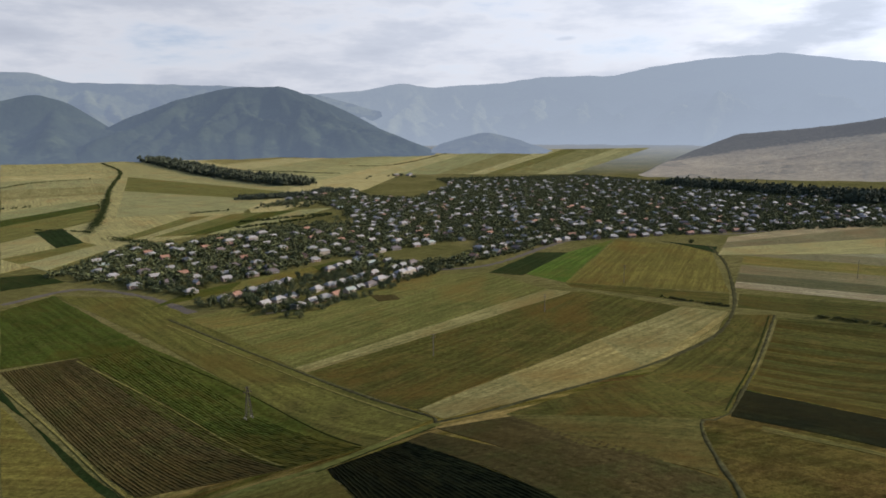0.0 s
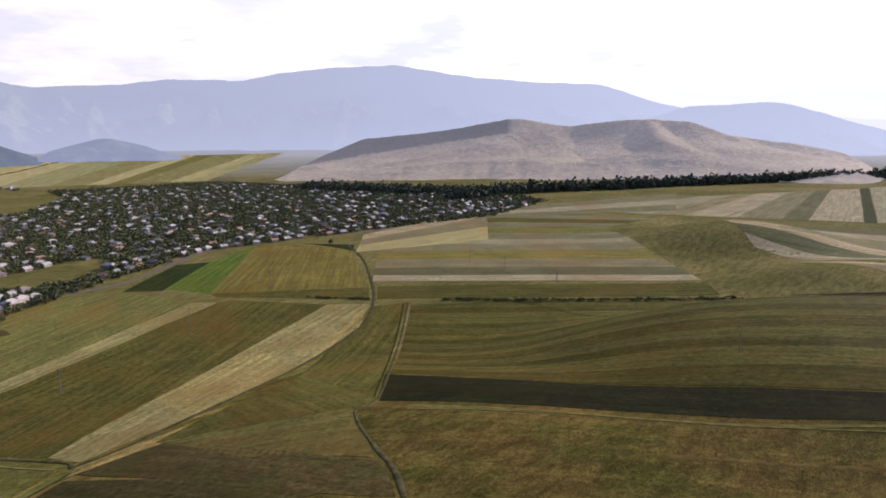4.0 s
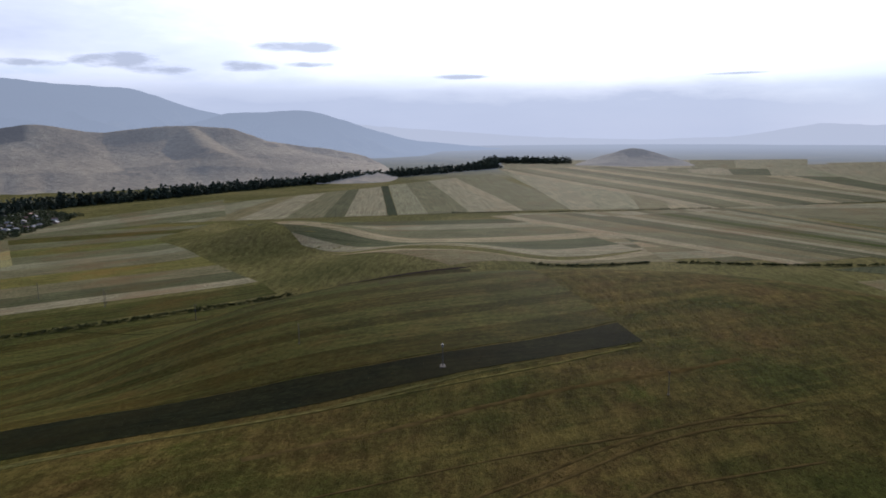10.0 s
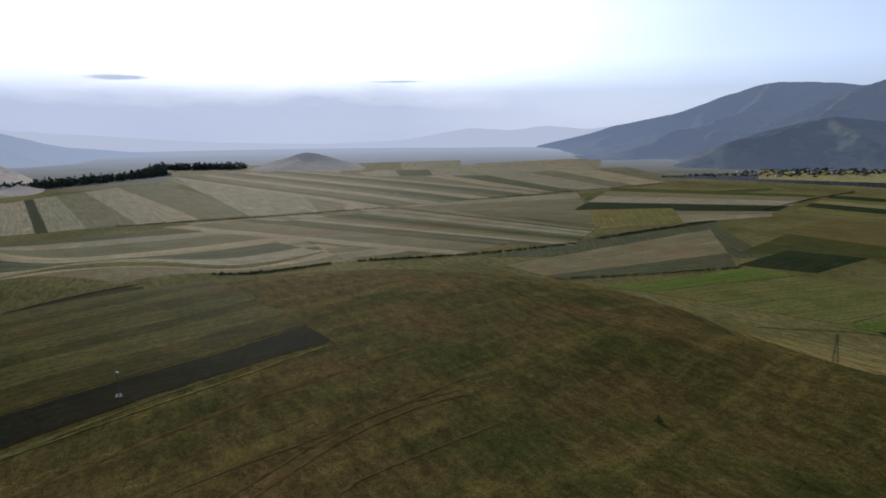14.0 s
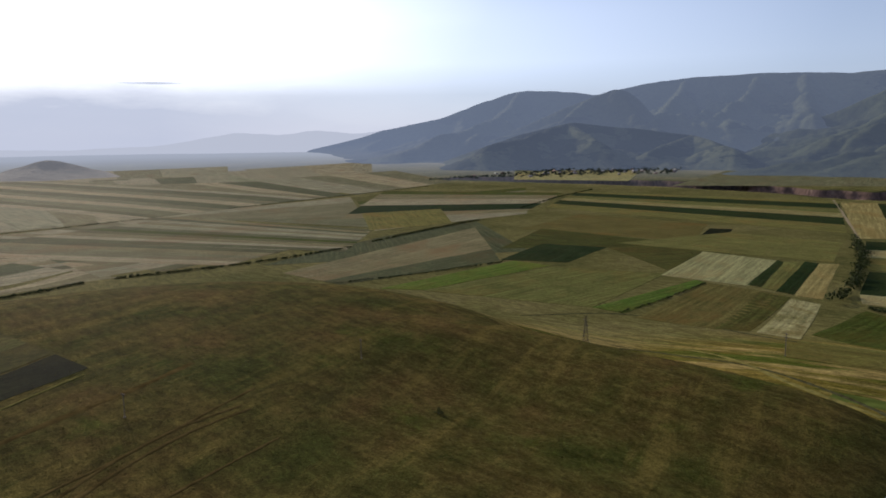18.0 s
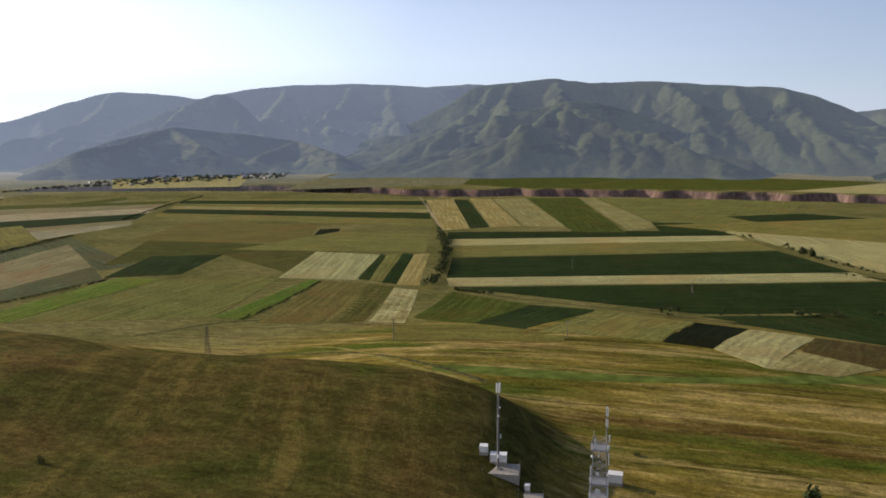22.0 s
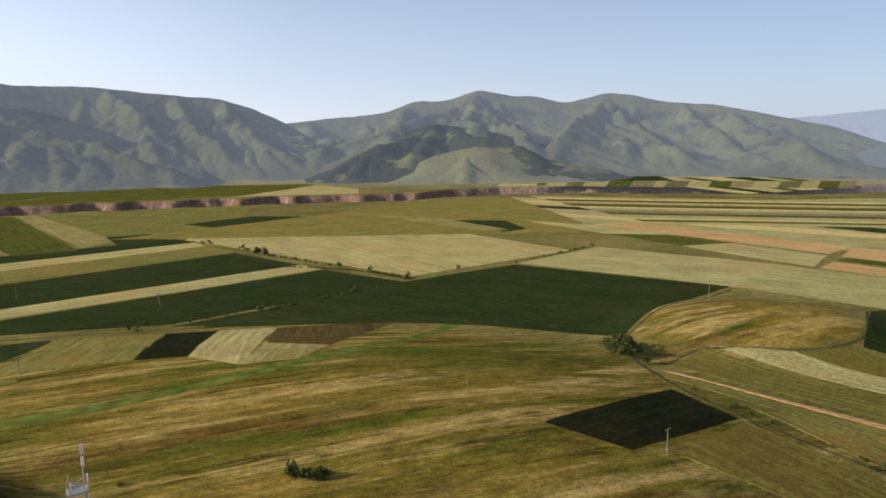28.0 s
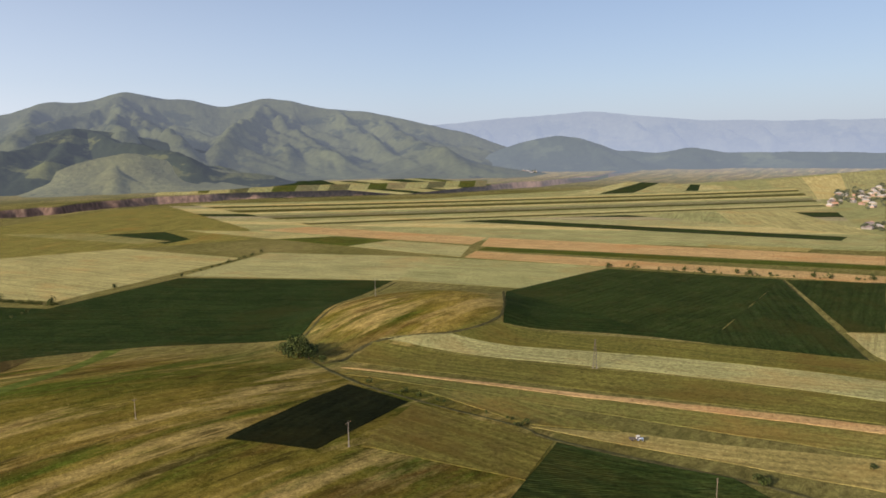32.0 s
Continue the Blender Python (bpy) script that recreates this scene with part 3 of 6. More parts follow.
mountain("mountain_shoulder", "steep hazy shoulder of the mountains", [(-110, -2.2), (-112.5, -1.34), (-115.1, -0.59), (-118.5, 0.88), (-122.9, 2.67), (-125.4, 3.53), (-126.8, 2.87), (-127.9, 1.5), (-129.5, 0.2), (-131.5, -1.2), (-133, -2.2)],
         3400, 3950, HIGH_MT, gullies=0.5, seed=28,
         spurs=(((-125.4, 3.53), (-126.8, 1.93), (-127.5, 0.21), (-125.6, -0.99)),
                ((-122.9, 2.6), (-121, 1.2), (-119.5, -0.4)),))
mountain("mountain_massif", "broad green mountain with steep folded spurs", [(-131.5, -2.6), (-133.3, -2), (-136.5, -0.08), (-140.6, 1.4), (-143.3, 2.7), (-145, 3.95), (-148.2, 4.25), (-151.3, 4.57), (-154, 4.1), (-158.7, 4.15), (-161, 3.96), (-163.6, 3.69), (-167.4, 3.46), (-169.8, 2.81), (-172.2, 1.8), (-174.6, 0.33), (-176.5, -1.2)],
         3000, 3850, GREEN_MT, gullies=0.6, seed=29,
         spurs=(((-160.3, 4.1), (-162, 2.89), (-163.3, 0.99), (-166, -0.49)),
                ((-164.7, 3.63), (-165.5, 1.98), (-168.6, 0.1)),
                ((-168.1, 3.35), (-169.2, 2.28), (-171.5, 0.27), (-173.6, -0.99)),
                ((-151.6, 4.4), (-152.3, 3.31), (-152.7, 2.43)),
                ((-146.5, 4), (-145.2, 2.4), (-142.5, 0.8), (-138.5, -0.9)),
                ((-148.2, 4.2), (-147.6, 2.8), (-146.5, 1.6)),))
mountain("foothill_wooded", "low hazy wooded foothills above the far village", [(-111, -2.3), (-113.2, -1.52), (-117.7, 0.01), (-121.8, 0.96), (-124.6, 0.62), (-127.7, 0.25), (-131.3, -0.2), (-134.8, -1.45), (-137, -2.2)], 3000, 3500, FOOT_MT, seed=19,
         spurs=(((-121.6, 1), (-118.8, 0.26), (-115.1, -0.59)),
                ((-121.6, 1), (-123.2, 0.23), (-124.7, -0.85)),
                ((-131.2, -0.04), (-129, -0.59), (-127.2, -1.62)),
                ((-131.2, -0.04), (-133.8, -0.91)),), every=150.0)
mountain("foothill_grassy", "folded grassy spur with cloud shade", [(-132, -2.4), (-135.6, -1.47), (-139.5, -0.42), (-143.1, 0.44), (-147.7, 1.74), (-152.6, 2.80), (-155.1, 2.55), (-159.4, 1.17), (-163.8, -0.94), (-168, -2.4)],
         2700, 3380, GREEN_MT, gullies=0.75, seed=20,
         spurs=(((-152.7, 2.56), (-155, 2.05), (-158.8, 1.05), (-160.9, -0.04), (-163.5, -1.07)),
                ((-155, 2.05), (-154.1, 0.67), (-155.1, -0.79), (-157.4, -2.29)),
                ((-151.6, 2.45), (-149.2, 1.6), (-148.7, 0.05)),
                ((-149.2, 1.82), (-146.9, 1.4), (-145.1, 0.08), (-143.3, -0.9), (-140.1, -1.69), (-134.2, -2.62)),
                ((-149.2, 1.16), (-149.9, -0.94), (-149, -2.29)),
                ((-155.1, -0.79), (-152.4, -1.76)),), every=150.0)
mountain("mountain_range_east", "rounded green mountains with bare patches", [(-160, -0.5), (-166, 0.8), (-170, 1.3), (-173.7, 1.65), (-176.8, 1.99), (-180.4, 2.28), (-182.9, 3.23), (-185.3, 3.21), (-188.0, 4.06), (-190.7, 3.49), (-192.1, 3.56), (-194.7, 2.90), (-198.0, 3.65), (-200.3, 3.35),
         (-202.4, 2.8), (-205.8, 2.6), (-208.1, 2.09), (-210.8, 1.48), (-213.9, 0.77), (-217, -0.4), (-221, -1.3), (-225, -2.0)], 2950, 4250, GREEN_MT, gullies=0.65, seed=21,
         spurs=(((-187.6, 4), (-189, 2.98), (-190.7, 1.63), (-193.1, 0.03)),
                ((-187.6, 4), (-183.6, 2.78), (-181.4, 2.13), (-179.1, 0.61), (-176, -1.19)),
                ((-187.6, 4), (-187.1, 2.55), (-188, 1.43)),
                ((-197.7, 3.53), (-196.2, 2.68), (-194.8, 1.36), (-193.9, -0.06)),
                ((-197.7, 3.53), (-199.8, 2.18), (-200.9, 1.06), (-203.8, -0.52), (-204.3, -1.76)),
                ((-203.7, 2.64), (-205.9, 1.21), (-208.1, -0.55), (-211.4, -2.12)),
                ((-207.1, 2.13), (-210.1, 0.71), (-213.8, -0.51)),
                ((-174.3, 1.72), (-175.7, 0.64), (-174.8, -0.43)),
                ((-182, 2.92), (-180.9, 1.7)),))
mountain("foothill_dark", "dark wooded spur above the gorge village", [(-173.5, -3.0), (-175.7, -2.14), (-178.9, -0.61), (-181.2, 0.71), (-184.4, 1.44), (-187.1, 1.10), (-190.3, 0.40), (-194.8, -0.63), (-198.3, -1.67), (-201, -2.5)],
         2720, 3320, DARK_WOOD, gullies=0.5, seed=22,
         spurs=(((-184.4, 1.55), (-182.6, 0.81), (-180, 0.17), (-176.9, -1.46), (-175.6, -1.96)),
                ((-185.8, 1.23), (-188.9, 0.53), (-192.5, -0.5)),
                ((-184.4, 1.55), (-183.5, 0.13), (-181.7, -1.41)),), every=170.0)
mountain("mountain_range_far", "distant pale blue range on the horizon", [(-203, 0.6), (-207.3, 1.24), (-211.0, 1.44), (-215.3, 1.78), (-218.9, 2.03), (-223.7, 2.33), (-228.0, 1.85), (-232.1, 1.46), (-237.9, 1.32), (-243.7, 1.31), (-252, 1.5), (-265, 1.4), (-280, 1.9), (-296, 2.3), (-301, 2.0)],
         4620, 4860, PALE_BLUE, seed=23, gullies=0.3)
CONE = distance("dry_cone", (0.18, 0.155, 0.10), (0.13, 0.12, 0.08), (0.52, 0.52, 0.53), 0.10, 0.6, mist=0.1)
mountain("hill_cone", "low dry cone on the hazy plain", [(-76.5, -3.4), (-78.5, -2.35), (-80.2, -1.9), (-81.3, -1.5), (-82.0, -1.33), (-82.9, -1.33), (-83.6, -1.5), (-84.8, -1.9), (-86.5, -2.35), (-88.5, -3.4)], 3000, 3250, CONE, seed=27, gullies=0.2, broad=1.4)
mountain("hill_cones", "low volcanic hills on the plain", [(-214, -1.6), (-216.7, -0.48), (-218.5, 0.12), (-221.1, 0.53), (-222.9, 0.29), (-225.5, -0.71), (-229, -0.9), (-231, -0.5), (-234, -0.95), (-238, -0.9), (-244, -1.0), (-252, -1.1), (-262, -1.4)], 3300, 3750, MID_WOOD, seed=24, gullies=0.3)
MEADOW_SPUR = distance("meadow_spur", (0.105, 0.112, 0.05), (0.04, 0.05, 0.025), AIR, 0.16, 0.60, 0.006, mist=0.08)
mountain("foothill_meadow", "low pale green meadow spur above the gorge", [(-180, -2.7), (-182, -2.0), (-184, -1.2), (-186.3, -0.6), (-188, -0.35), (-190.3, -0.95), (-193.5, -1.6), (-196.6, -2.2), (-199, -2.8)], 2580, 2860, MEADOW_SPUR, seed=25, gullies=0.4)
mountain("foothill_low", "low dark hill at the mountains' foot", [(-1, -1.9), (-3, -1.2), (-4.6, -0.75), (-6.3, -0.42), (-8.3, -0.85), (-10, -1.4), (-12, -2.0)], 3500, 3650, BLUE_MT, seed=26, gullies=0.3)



# ---- fields: slabs of growing crop that follow the land ----
def crop_material(name, low, high, tint, rough_rows=0.5, patch=0.02):
    m, t, b = material(name, 0.8, 0.005)
    big = noise_of(t, patch, 4)
    fine = noise_of(t, 0.35, 6, 0.75)
    base = ramp(t, big, [(0.38, low), (0.62, high)])
    base = mix(t, ramp(t, noise_of(t, patch * 2.6, 5, 0.65), [(0.48, 0.0), (0.64, 0.7)]), base, tint)
    rows = noise_of(t, 0.22, 5, 0.65, (0.035, 1.0, 0.1), 0, True)
    base = mix(t, 1.0, base, ramp(t, rows, [(0.38, 1 - rough_rows * 0.5), (0.62, 1 + rough_rows * 0.4)]), "MULTIPLY")
    base = mix(t, 1.0, base, ramp(t, fine, [(0.36, 0.6), (0.64, 1.3)]), "MULTIPLY")
    clods = noise_of(t, 0.5, 5, 0.7, (0.3, 1.0, 0.1), 0, True)            # gaps and clumps along the rows
    base = mix(t, ramp(t, clods, [(0.56, 0.0), (0.66, rough_rows * 1.3)]), base, tuple(c * 0.32 for c in low))
    stain = noise_of(t, patch * 0.6, 6, 0.7, (0.5, 1.0, 1.0), 0, True)    # patches of other weeds
    base = mix(t, ramp(t, stain, [(0.54, 0.0), (0.66, 0.5)]), base, tuple(c * k for c, k in zip(tint, (1.1, 0.8, 0.7))))
    info = node(t, "ShaderNodeObjectInfo")
    hue = ramp(t, info.outputs["Random"], [(0.0, (0.84, 0.9, 0.85)), (0.5, (1.0, 1.0, 1.0)), (1.0, (1.15, 1.07, 0.98))])
    grit = noise_of(t, 2.2, 4, 0.7)
    base = mix(t, 1.0, base, ramp(t, grit, [(0.38, 0.72), (0.62, 1.22)]), "MULTIPLY")
    base = mix(t, 1.0, base, (0.99, 1.0, 0.98), "MULTIPLY")
    t.links.new(mix(t, 1.0, base, hue, "MULTIPLY"), b.inputs["Base Color"])
    bump_on(t, b, fine, 0.4)
    return m


# letter: name, what grows there, two shades and a third in patches
CROPS = {
    "o": ("meadow", "mown olive-green meadow strip", (0.124, 0.124, 0.036), (0.160, 0.155, 0.045), (0.184, 0.160, 0.052)),
    "O": ("pasture", "dull dark olive pasture strip", (0.064, 0.066, 0.017), (0.085, 0.085, 0.021), (0.102, 0.085, 0.025)),
    "Y": ("fallow", "brownish olive fallow strip", (0.100, 0.092, 0.028), (0.127, 0.116, 0.036), (0.137, 0.112, 0.036)),
    "g": ("clover", "green clover field with faint rows", (0.051, 0.066, 0.012), (0.070, 0.086, 0.016), (0.086, 0.086, 0.020)),
    "d": ("potato", "dark green potato field in rows", (0.018, 0.030, 0.009), (0.025, 0.040, 0.012), (0.034, 0.044, 0.015)),
    "b": ("young_grain", "bright green strip of young grain", (0.082, 0.128, 0.020), (0.105, 0.155, 0.026), (0.12, 0.14, 0.034)),
    "y": ("weedy_hay", "yellowish hay field full of weeds", (0.122, 0.115, 0.030), (0.155, 0.140, 0.036), (0.108, 0.092, 0.028)),
    "s": ("stubble", "pale straw-coloured stubble strip", (0.215, 0.192, 0.076), (0.28, 0.25, 0.102), (0.185, 0.168, 0.062)),
    "p": ("barley", "pale green unripe barley field", (0.255, 0.245, 0.112), (0.325, 0.310, 0.142), (0.288, 0.268, 0.120)),
    "r": ("wheat", "ripe orange-brown wheat strip", (0.37, 0.25, 0.115), (0.44, 0.30, 0.14), (0.33, 0.235, 0.105)),
    "n": ("tilled", "brown field with dry weeds", (0.062, 0.050, 0.019), (0.080, 0.062, 0.023), (0.060, 0.062, 0.020)),
    "k": ("ploughed", "nearly black freshly worked field", (0.010, 0.013, 0.006), (0.015, 0.018, 0.008), (0.021, 0.024, 0.009)),
    "h": ("rough_grass", "dark rough grass strip on the hillside", (0.046, 0.045, 0.010), (0.068, 0.059, 0.014), (0.092, 0.072, 0.018)),
    "S": ("ripe_barley", "bright pale straw field of ripe barley", (0.36, 0.32, 0.15), (0.44, 0.39, 0.19), (0.32, 0.30, 0.12)),
    # x, z and v: far strips with haze put into the crop colour as grey
    "x": ("dry_stubble", "greyish dry stubble strip", (0.255, 0.23, 0.142), (0.32, 0.29, 0.18), (0.222, 0.202, 0.122)),
    "z": ("dry_fallow", "greyish olive fallow strip", (0.158, 0.148, 0.078), (0.197, 0.185, 0.099), (0.168, 0.150, 0.084)),
    "v": ("dull_pasture", "dull grey-green pasture strip", (0.088, 0.093, 0.045), (0.115, 0.12, 0.058), (0.10, 0.097, 0.05)),
    "w": ("cut_hay", "mown field with whitish swaths of hay", (0.20, 0.18, 0.072), (0.36, 0.33, 0.158), (0.17, 0.15, 0.050)),
}
CROP_MATS = {k: crop_material(v[0] + "_crop", *v[2:]) for k, v in CROPS.items()}
field_count = 0


def crop_rows(ob, kind, A, B, C, D, spacing, o, turn):
    """Ridged rows of plants along a field, each one a part of it."""
    wide = (np.linalg.norm(D - A) + np.linalg.norm(C - B)) / 2
    count = min(260, int(wide / spacing))
    rng = np.random.RandomState(count)
    for i in range(count):
        v = (i + 0.5) / count
        p, q = A * (1 - v) + D * v, B * (1 - v) + C * v
        n = max(3, int(np.linalg.norm(q - p) / 4.0))
        u = np.linspace(0.006, 0.994, n)[:, None]
        line = p * (1 - u) + q * u + rng.uniform(-0.12, 0.12, (n, 1))
        across = np.array([-(q - p)[1], (q - p)[0]]) / np.linalg.norm(q - p)
        half = spacing * wide / count / spacing * rng.uniform(0.2, 0.36, (n, 1))
        tall = rng.uniform(0.06, 0.34, n)
        z = land(line[:, 0], line[:, 1]) + 0.09 + 0.0006 * field_count
        grid3 = np.stack([np.column_stack([line - across * half, z]), np.column_stack([line, z + tall]), np.column_stack([line + across * half, z])], 1)
        me = sheet("crop_row", (grid3 - o) @ turn.T, CROP_MATS[kind], False, False)
        row = new("crop_row", me)
        row.parent = ob


def field(kind, a, b, c, d, bend=None, rows=0.0):
    """A field with the corners a, b, c, d; its rows run along a to b. bend: where the middles of a-b and d-c lie when they curve."""
    global field_count
    field_count += 1
    high = 0.08 + 0.0006 * field_count
    A, B, C, D = (np.array(p, float) for p in (a, b, c, d))
    if not bend and np.linalg.norm(B - A) + np.linalg.norm(C - D) < np.linalg.norm(D - A) + np.linalg.norm(C - B):
        A, B, C, D = B, C, D, A
    way = math.atan2(*(B - A)[::-1])
    span = [max(np.linalg.norm(q) for q in pair) for pair in ((B - A, C - D), (D - A, C - B))]
    near = min(np.linalg.norm(p) for p in (A, B, C, D))
    cell = max(5.0, near * 0.02)
    n, m = (int(min(70, max(2, s / cell))) for s in span)
    u, v = np.meshgrid(np.linspace(0, 1, n + 1), np.linspace(0, 1, m + 1))
    u, v = u[..., None], v[..., None]
    g = (A * (1 - u) + B * u) * (1 - v) + (D * (1 - u) + C * u) * v
    if bend:
        for middle, p, q, w in ((bend[0], A, B, 1 - v), (bend[1], D, C, v)):
            g = g + (np.array(middle) - (p + q) / 2) * 4 * u * (1 - u) * w
    wob = (rough_noise(g[..., 0] * 0.035, g[..., 1] * 0.035, 40, 3) - 0.5) * 2.6      # uneven edges
    g = g + (np.stack([-np.sin(way) * wob, np.cos(way) * wob], -1) + 0)
    z = land(g[..., 0], g[..., 1]) + high
    ring = np.concatenate([g[0], g[1:, -1], g[-1, -2::-1], g[-2:0:-1, 0]])
    rz = land(ring[:, 0], ring[:, 1])
    top = np.concatenate([g, z[..., None]], -1).reshape(-1, 3)
    idx = np.arange((n + 1) * (m + 1)).reshape(m + 1, n + 1)
    edge = np.concatenate([idx[0], idx[1:, -1], idx[-1, -2::-1], idx[-2:0:-1, 0]])
    foot = np.concatenate([ring, (rz - 0.1)[:, None]], -1)
    rim_top = top[edge]
    base = len(top) + len(edge) + np.arange(len(edge))
    edge = len(top) + np.arange(len(edge))
    quads = np.stack([idx[:-1, :-1], idx[:-1, 1:], idx[1:, 1:], idx[1:, :-1]], -1).reshape(-1, 4)
    area = float(np.cross(B - A, D - A))
    if area < 0:
        quads = quads[:, ::-1]
    skirt = np.stack([edge, np.roll(edge, -1), np.roll(base, -1), base], -1)
    verts = np.concatenate([top, rim_top, foot])
    o = np.array([A[0], A[1], float(land(*A))])
    turn = np.array([[math.cos(way), math.sin(way), 0], [-math.sin(way), math.cos(way), 0], [0, 0, 1]])
    me = bpy.data.meshes.new(CROPS[kind][0] + "_field")
    me.from_pydata((verts - o) @ turn.T, [], np.concatenate([quads, skirt]).tolist())
    me.materials.append(CROP_MATS[kind])
    me.polygons.foreach_set("use_smooth", [True] * len(quads) + [False] * len(skirt))
    ob = new(CROPS[kind][0] + "_field", me)
    ob.matrix_world = pose(*o, 0, 0, math.degrees(way))
    if rows:
        crop_rows(ob, kind, A, B, C, D, rows, o, turn)
    return tagged(ob, CROPS[kind][1], "field", "crop fields of the valley")


def strips(kinds, a, b, c, d, bend=None):
    """A block of narrow fields side by side, from the edge a-b to the edge d-c, of uneven widths."""
    A, B, C, D = (Vector(p) for p in (a, b, c, d))
    cuts = [0.0]
    for _ in kinds:
        cuts.append(cuts[-1] + random.uniform(0.6, 1.5))
    for k, f, g in zip(kinds, cuts, cuts[1:]):
        f, g = f / cuts[-1], g / cuts[-1]
        sub = bend and (Vector(bend[0]).lerp(Vector(bend[1]), f), Vector(bend[0]).lerp(Vector(bend[1]), g))
        field(k, A.lerp(D, f), B.lerp(C, f), B.lerp(C, g), A.lerp(D, g), sub)


TRACKS = {
    "path": ("farm_track", "narrow worn earth track along the fields", plain("track_earth", (0.062, 0.060, 0.028), 1.0, 0.0, 0, 0.5, 0.25), "track"),
    "dry": ("farm_track", "pale dry earth track", plain("dry_earth", (0.27, 0.22, 0.13), 0.95, 0.05, 0, 0.3, 0.25), "track"),
    "grass": ("farm_track", "grassy farm track between fields", plain("track_grass", (0.12, 0.125, 0.035), 1.0, 0.0, 0, 0.45, 0.2), "track"),
    "green": ("grass_swale", "bright green strip of lush grass in a dip", plain("lush_grass", (0.085, 0.11, 0.024), 1.0, 0.0, 0, 0.4, 0.1), "grass strip"),
    "earth": ("eroded_scar", "bare reddish strip of eroded earth", plain("red_earth", (0.085, 0.062, 0.022), 1.0, 0.0, 0, 0.4, 0.2), "earth strip"),
    "ditch": ("ditch", "narrow dark overgrown ditch along a field", plain("ditch_weeds", (0.028, 0.034, 0.012), 1.0, 0.0, 0, 0.5, 0.3), "ditch"),
    "furrow": ("eroded_rut", "dark purplish rut worn into the slope", plain("rut_earth", (0.05, 0.036, 0.034), 1.0, 0.0, 0, 0.4, 0.3), "rut"),
    "verge": ("grass_verge", "pale dry grass verge between two fields", plain("dry_verge", (0.17, 0.15, 0.045), 1.0, 0.0, 0, 0.4, 0.25), "grass strip"),
    "road": ("road", "worn greyish-brown country road at the village edge", plain("worn_asphalt", (0.115, 0.10, 0.082), 0.95, 0.05, 0, 0.3, 0.3), "road"),
}


def smooth_line(points, step):
    """Points every few metres along a curve through the points given."""
    P = [Vector(p) for p in points]
    P = [P[0] * 2 - P[1]] + P + [P[-1] * 2 - P[-2]]
    got = []
    for p0, p1, p2, p3 in zip(P, P[1:], P[2:], P[3:]):
        n = max(1, int((p2 - p1).length / step))
        for i in range(n):
            t = i / n
            got.append(0.5 * (2 * p1 + (p2 - p0) * t + (2 * p0 - 5 * p1 + 4 * p2 - p3) * t * t + (3 * p1 - p0 - 3 * p2 + p3) * t ** 3))
    return got + [P[-2]]


def track(kind, width, *points):
    name, label, mat, category = TRACKS[kind]
    way = smooth_line(points, 7.0)
    high = 0.10 if kind in ("earth", "green") else 0.24
    rows = []
    for i, p in enumerate(way):
        q = (way[min(i + 1, len(way) - 1)] - way[max(i - 1, 0)]).normalized()
        side = Vector((-q.y, q.x)) * width * (0.5 + (0.02 if kind == "green" else 0.12) * math.sin(i * 1.7) + 0.1 * math.sin(i * 0.23))
        row = []
        for k, lift in ((1.5, -0.1), (1.0, high), (0.45, high - 0.03), (0.0, high + 0.04), (-0.45, high - 0.03), (-1.0, high), (-1.5, -0.1)):
            v = p + side * k
            row.append((v.x, v.y, float(land(v.x, v.y)) + lift))
        rows.append(row)
    ob = new(name, sheet(name, np.array(rows), mat))
    return tagged(ob, label, category, kind="structure" if kind in ("road", "path", "grass", "dry") else "")


# ---- leaves, bushes and trees ----
def leaf_material(name, dark, light):
    m, t, b = material(name, 0.8, 0.12)
    g = t.nodes.new("ShaderNodeNewGeometry")
    base = ramp(t, g.outputs["Random Per Island"], [(0.0, dark), (1.0, light)])
    n = noise_of(t, 0.25, 4)
    base = mix(t, 1.0, base, ramp(t, n, [(0.3, 0.65), (0.7, 1.3)]), "MULTIPLY")
    info = node(t, "ShaderNodeObjectInfo")
    base = mix(t, 1.0, base, ramp(t, info.outputs["Random"], [(0.0, (0.8, 0.85, 0.85)), (1.0, (1.2, 1.12, 0.95))]), "MULTIPLY")
    t.links.new(base, b.inputs["Base Color"])
    return m


LEAF = leaf_material("dark_leaves", (0.050, 0.063, 0.034), (0.120, 0.140, 0.072))
LEAF_WARM = leaf_material("olive_leaves", (0.045, 0.055, 0.018), (0.085, 0.095, 0.032))
DEEP_LEAF = leaf_material("deep_green_leaves", (0.018, 0.028, 0.009), (0.05, 0.068, 0.02))
BARK = plain("bark", (0.10, 0.075, 0.055), 0.95, 0.1, 0, 0.35, 3)


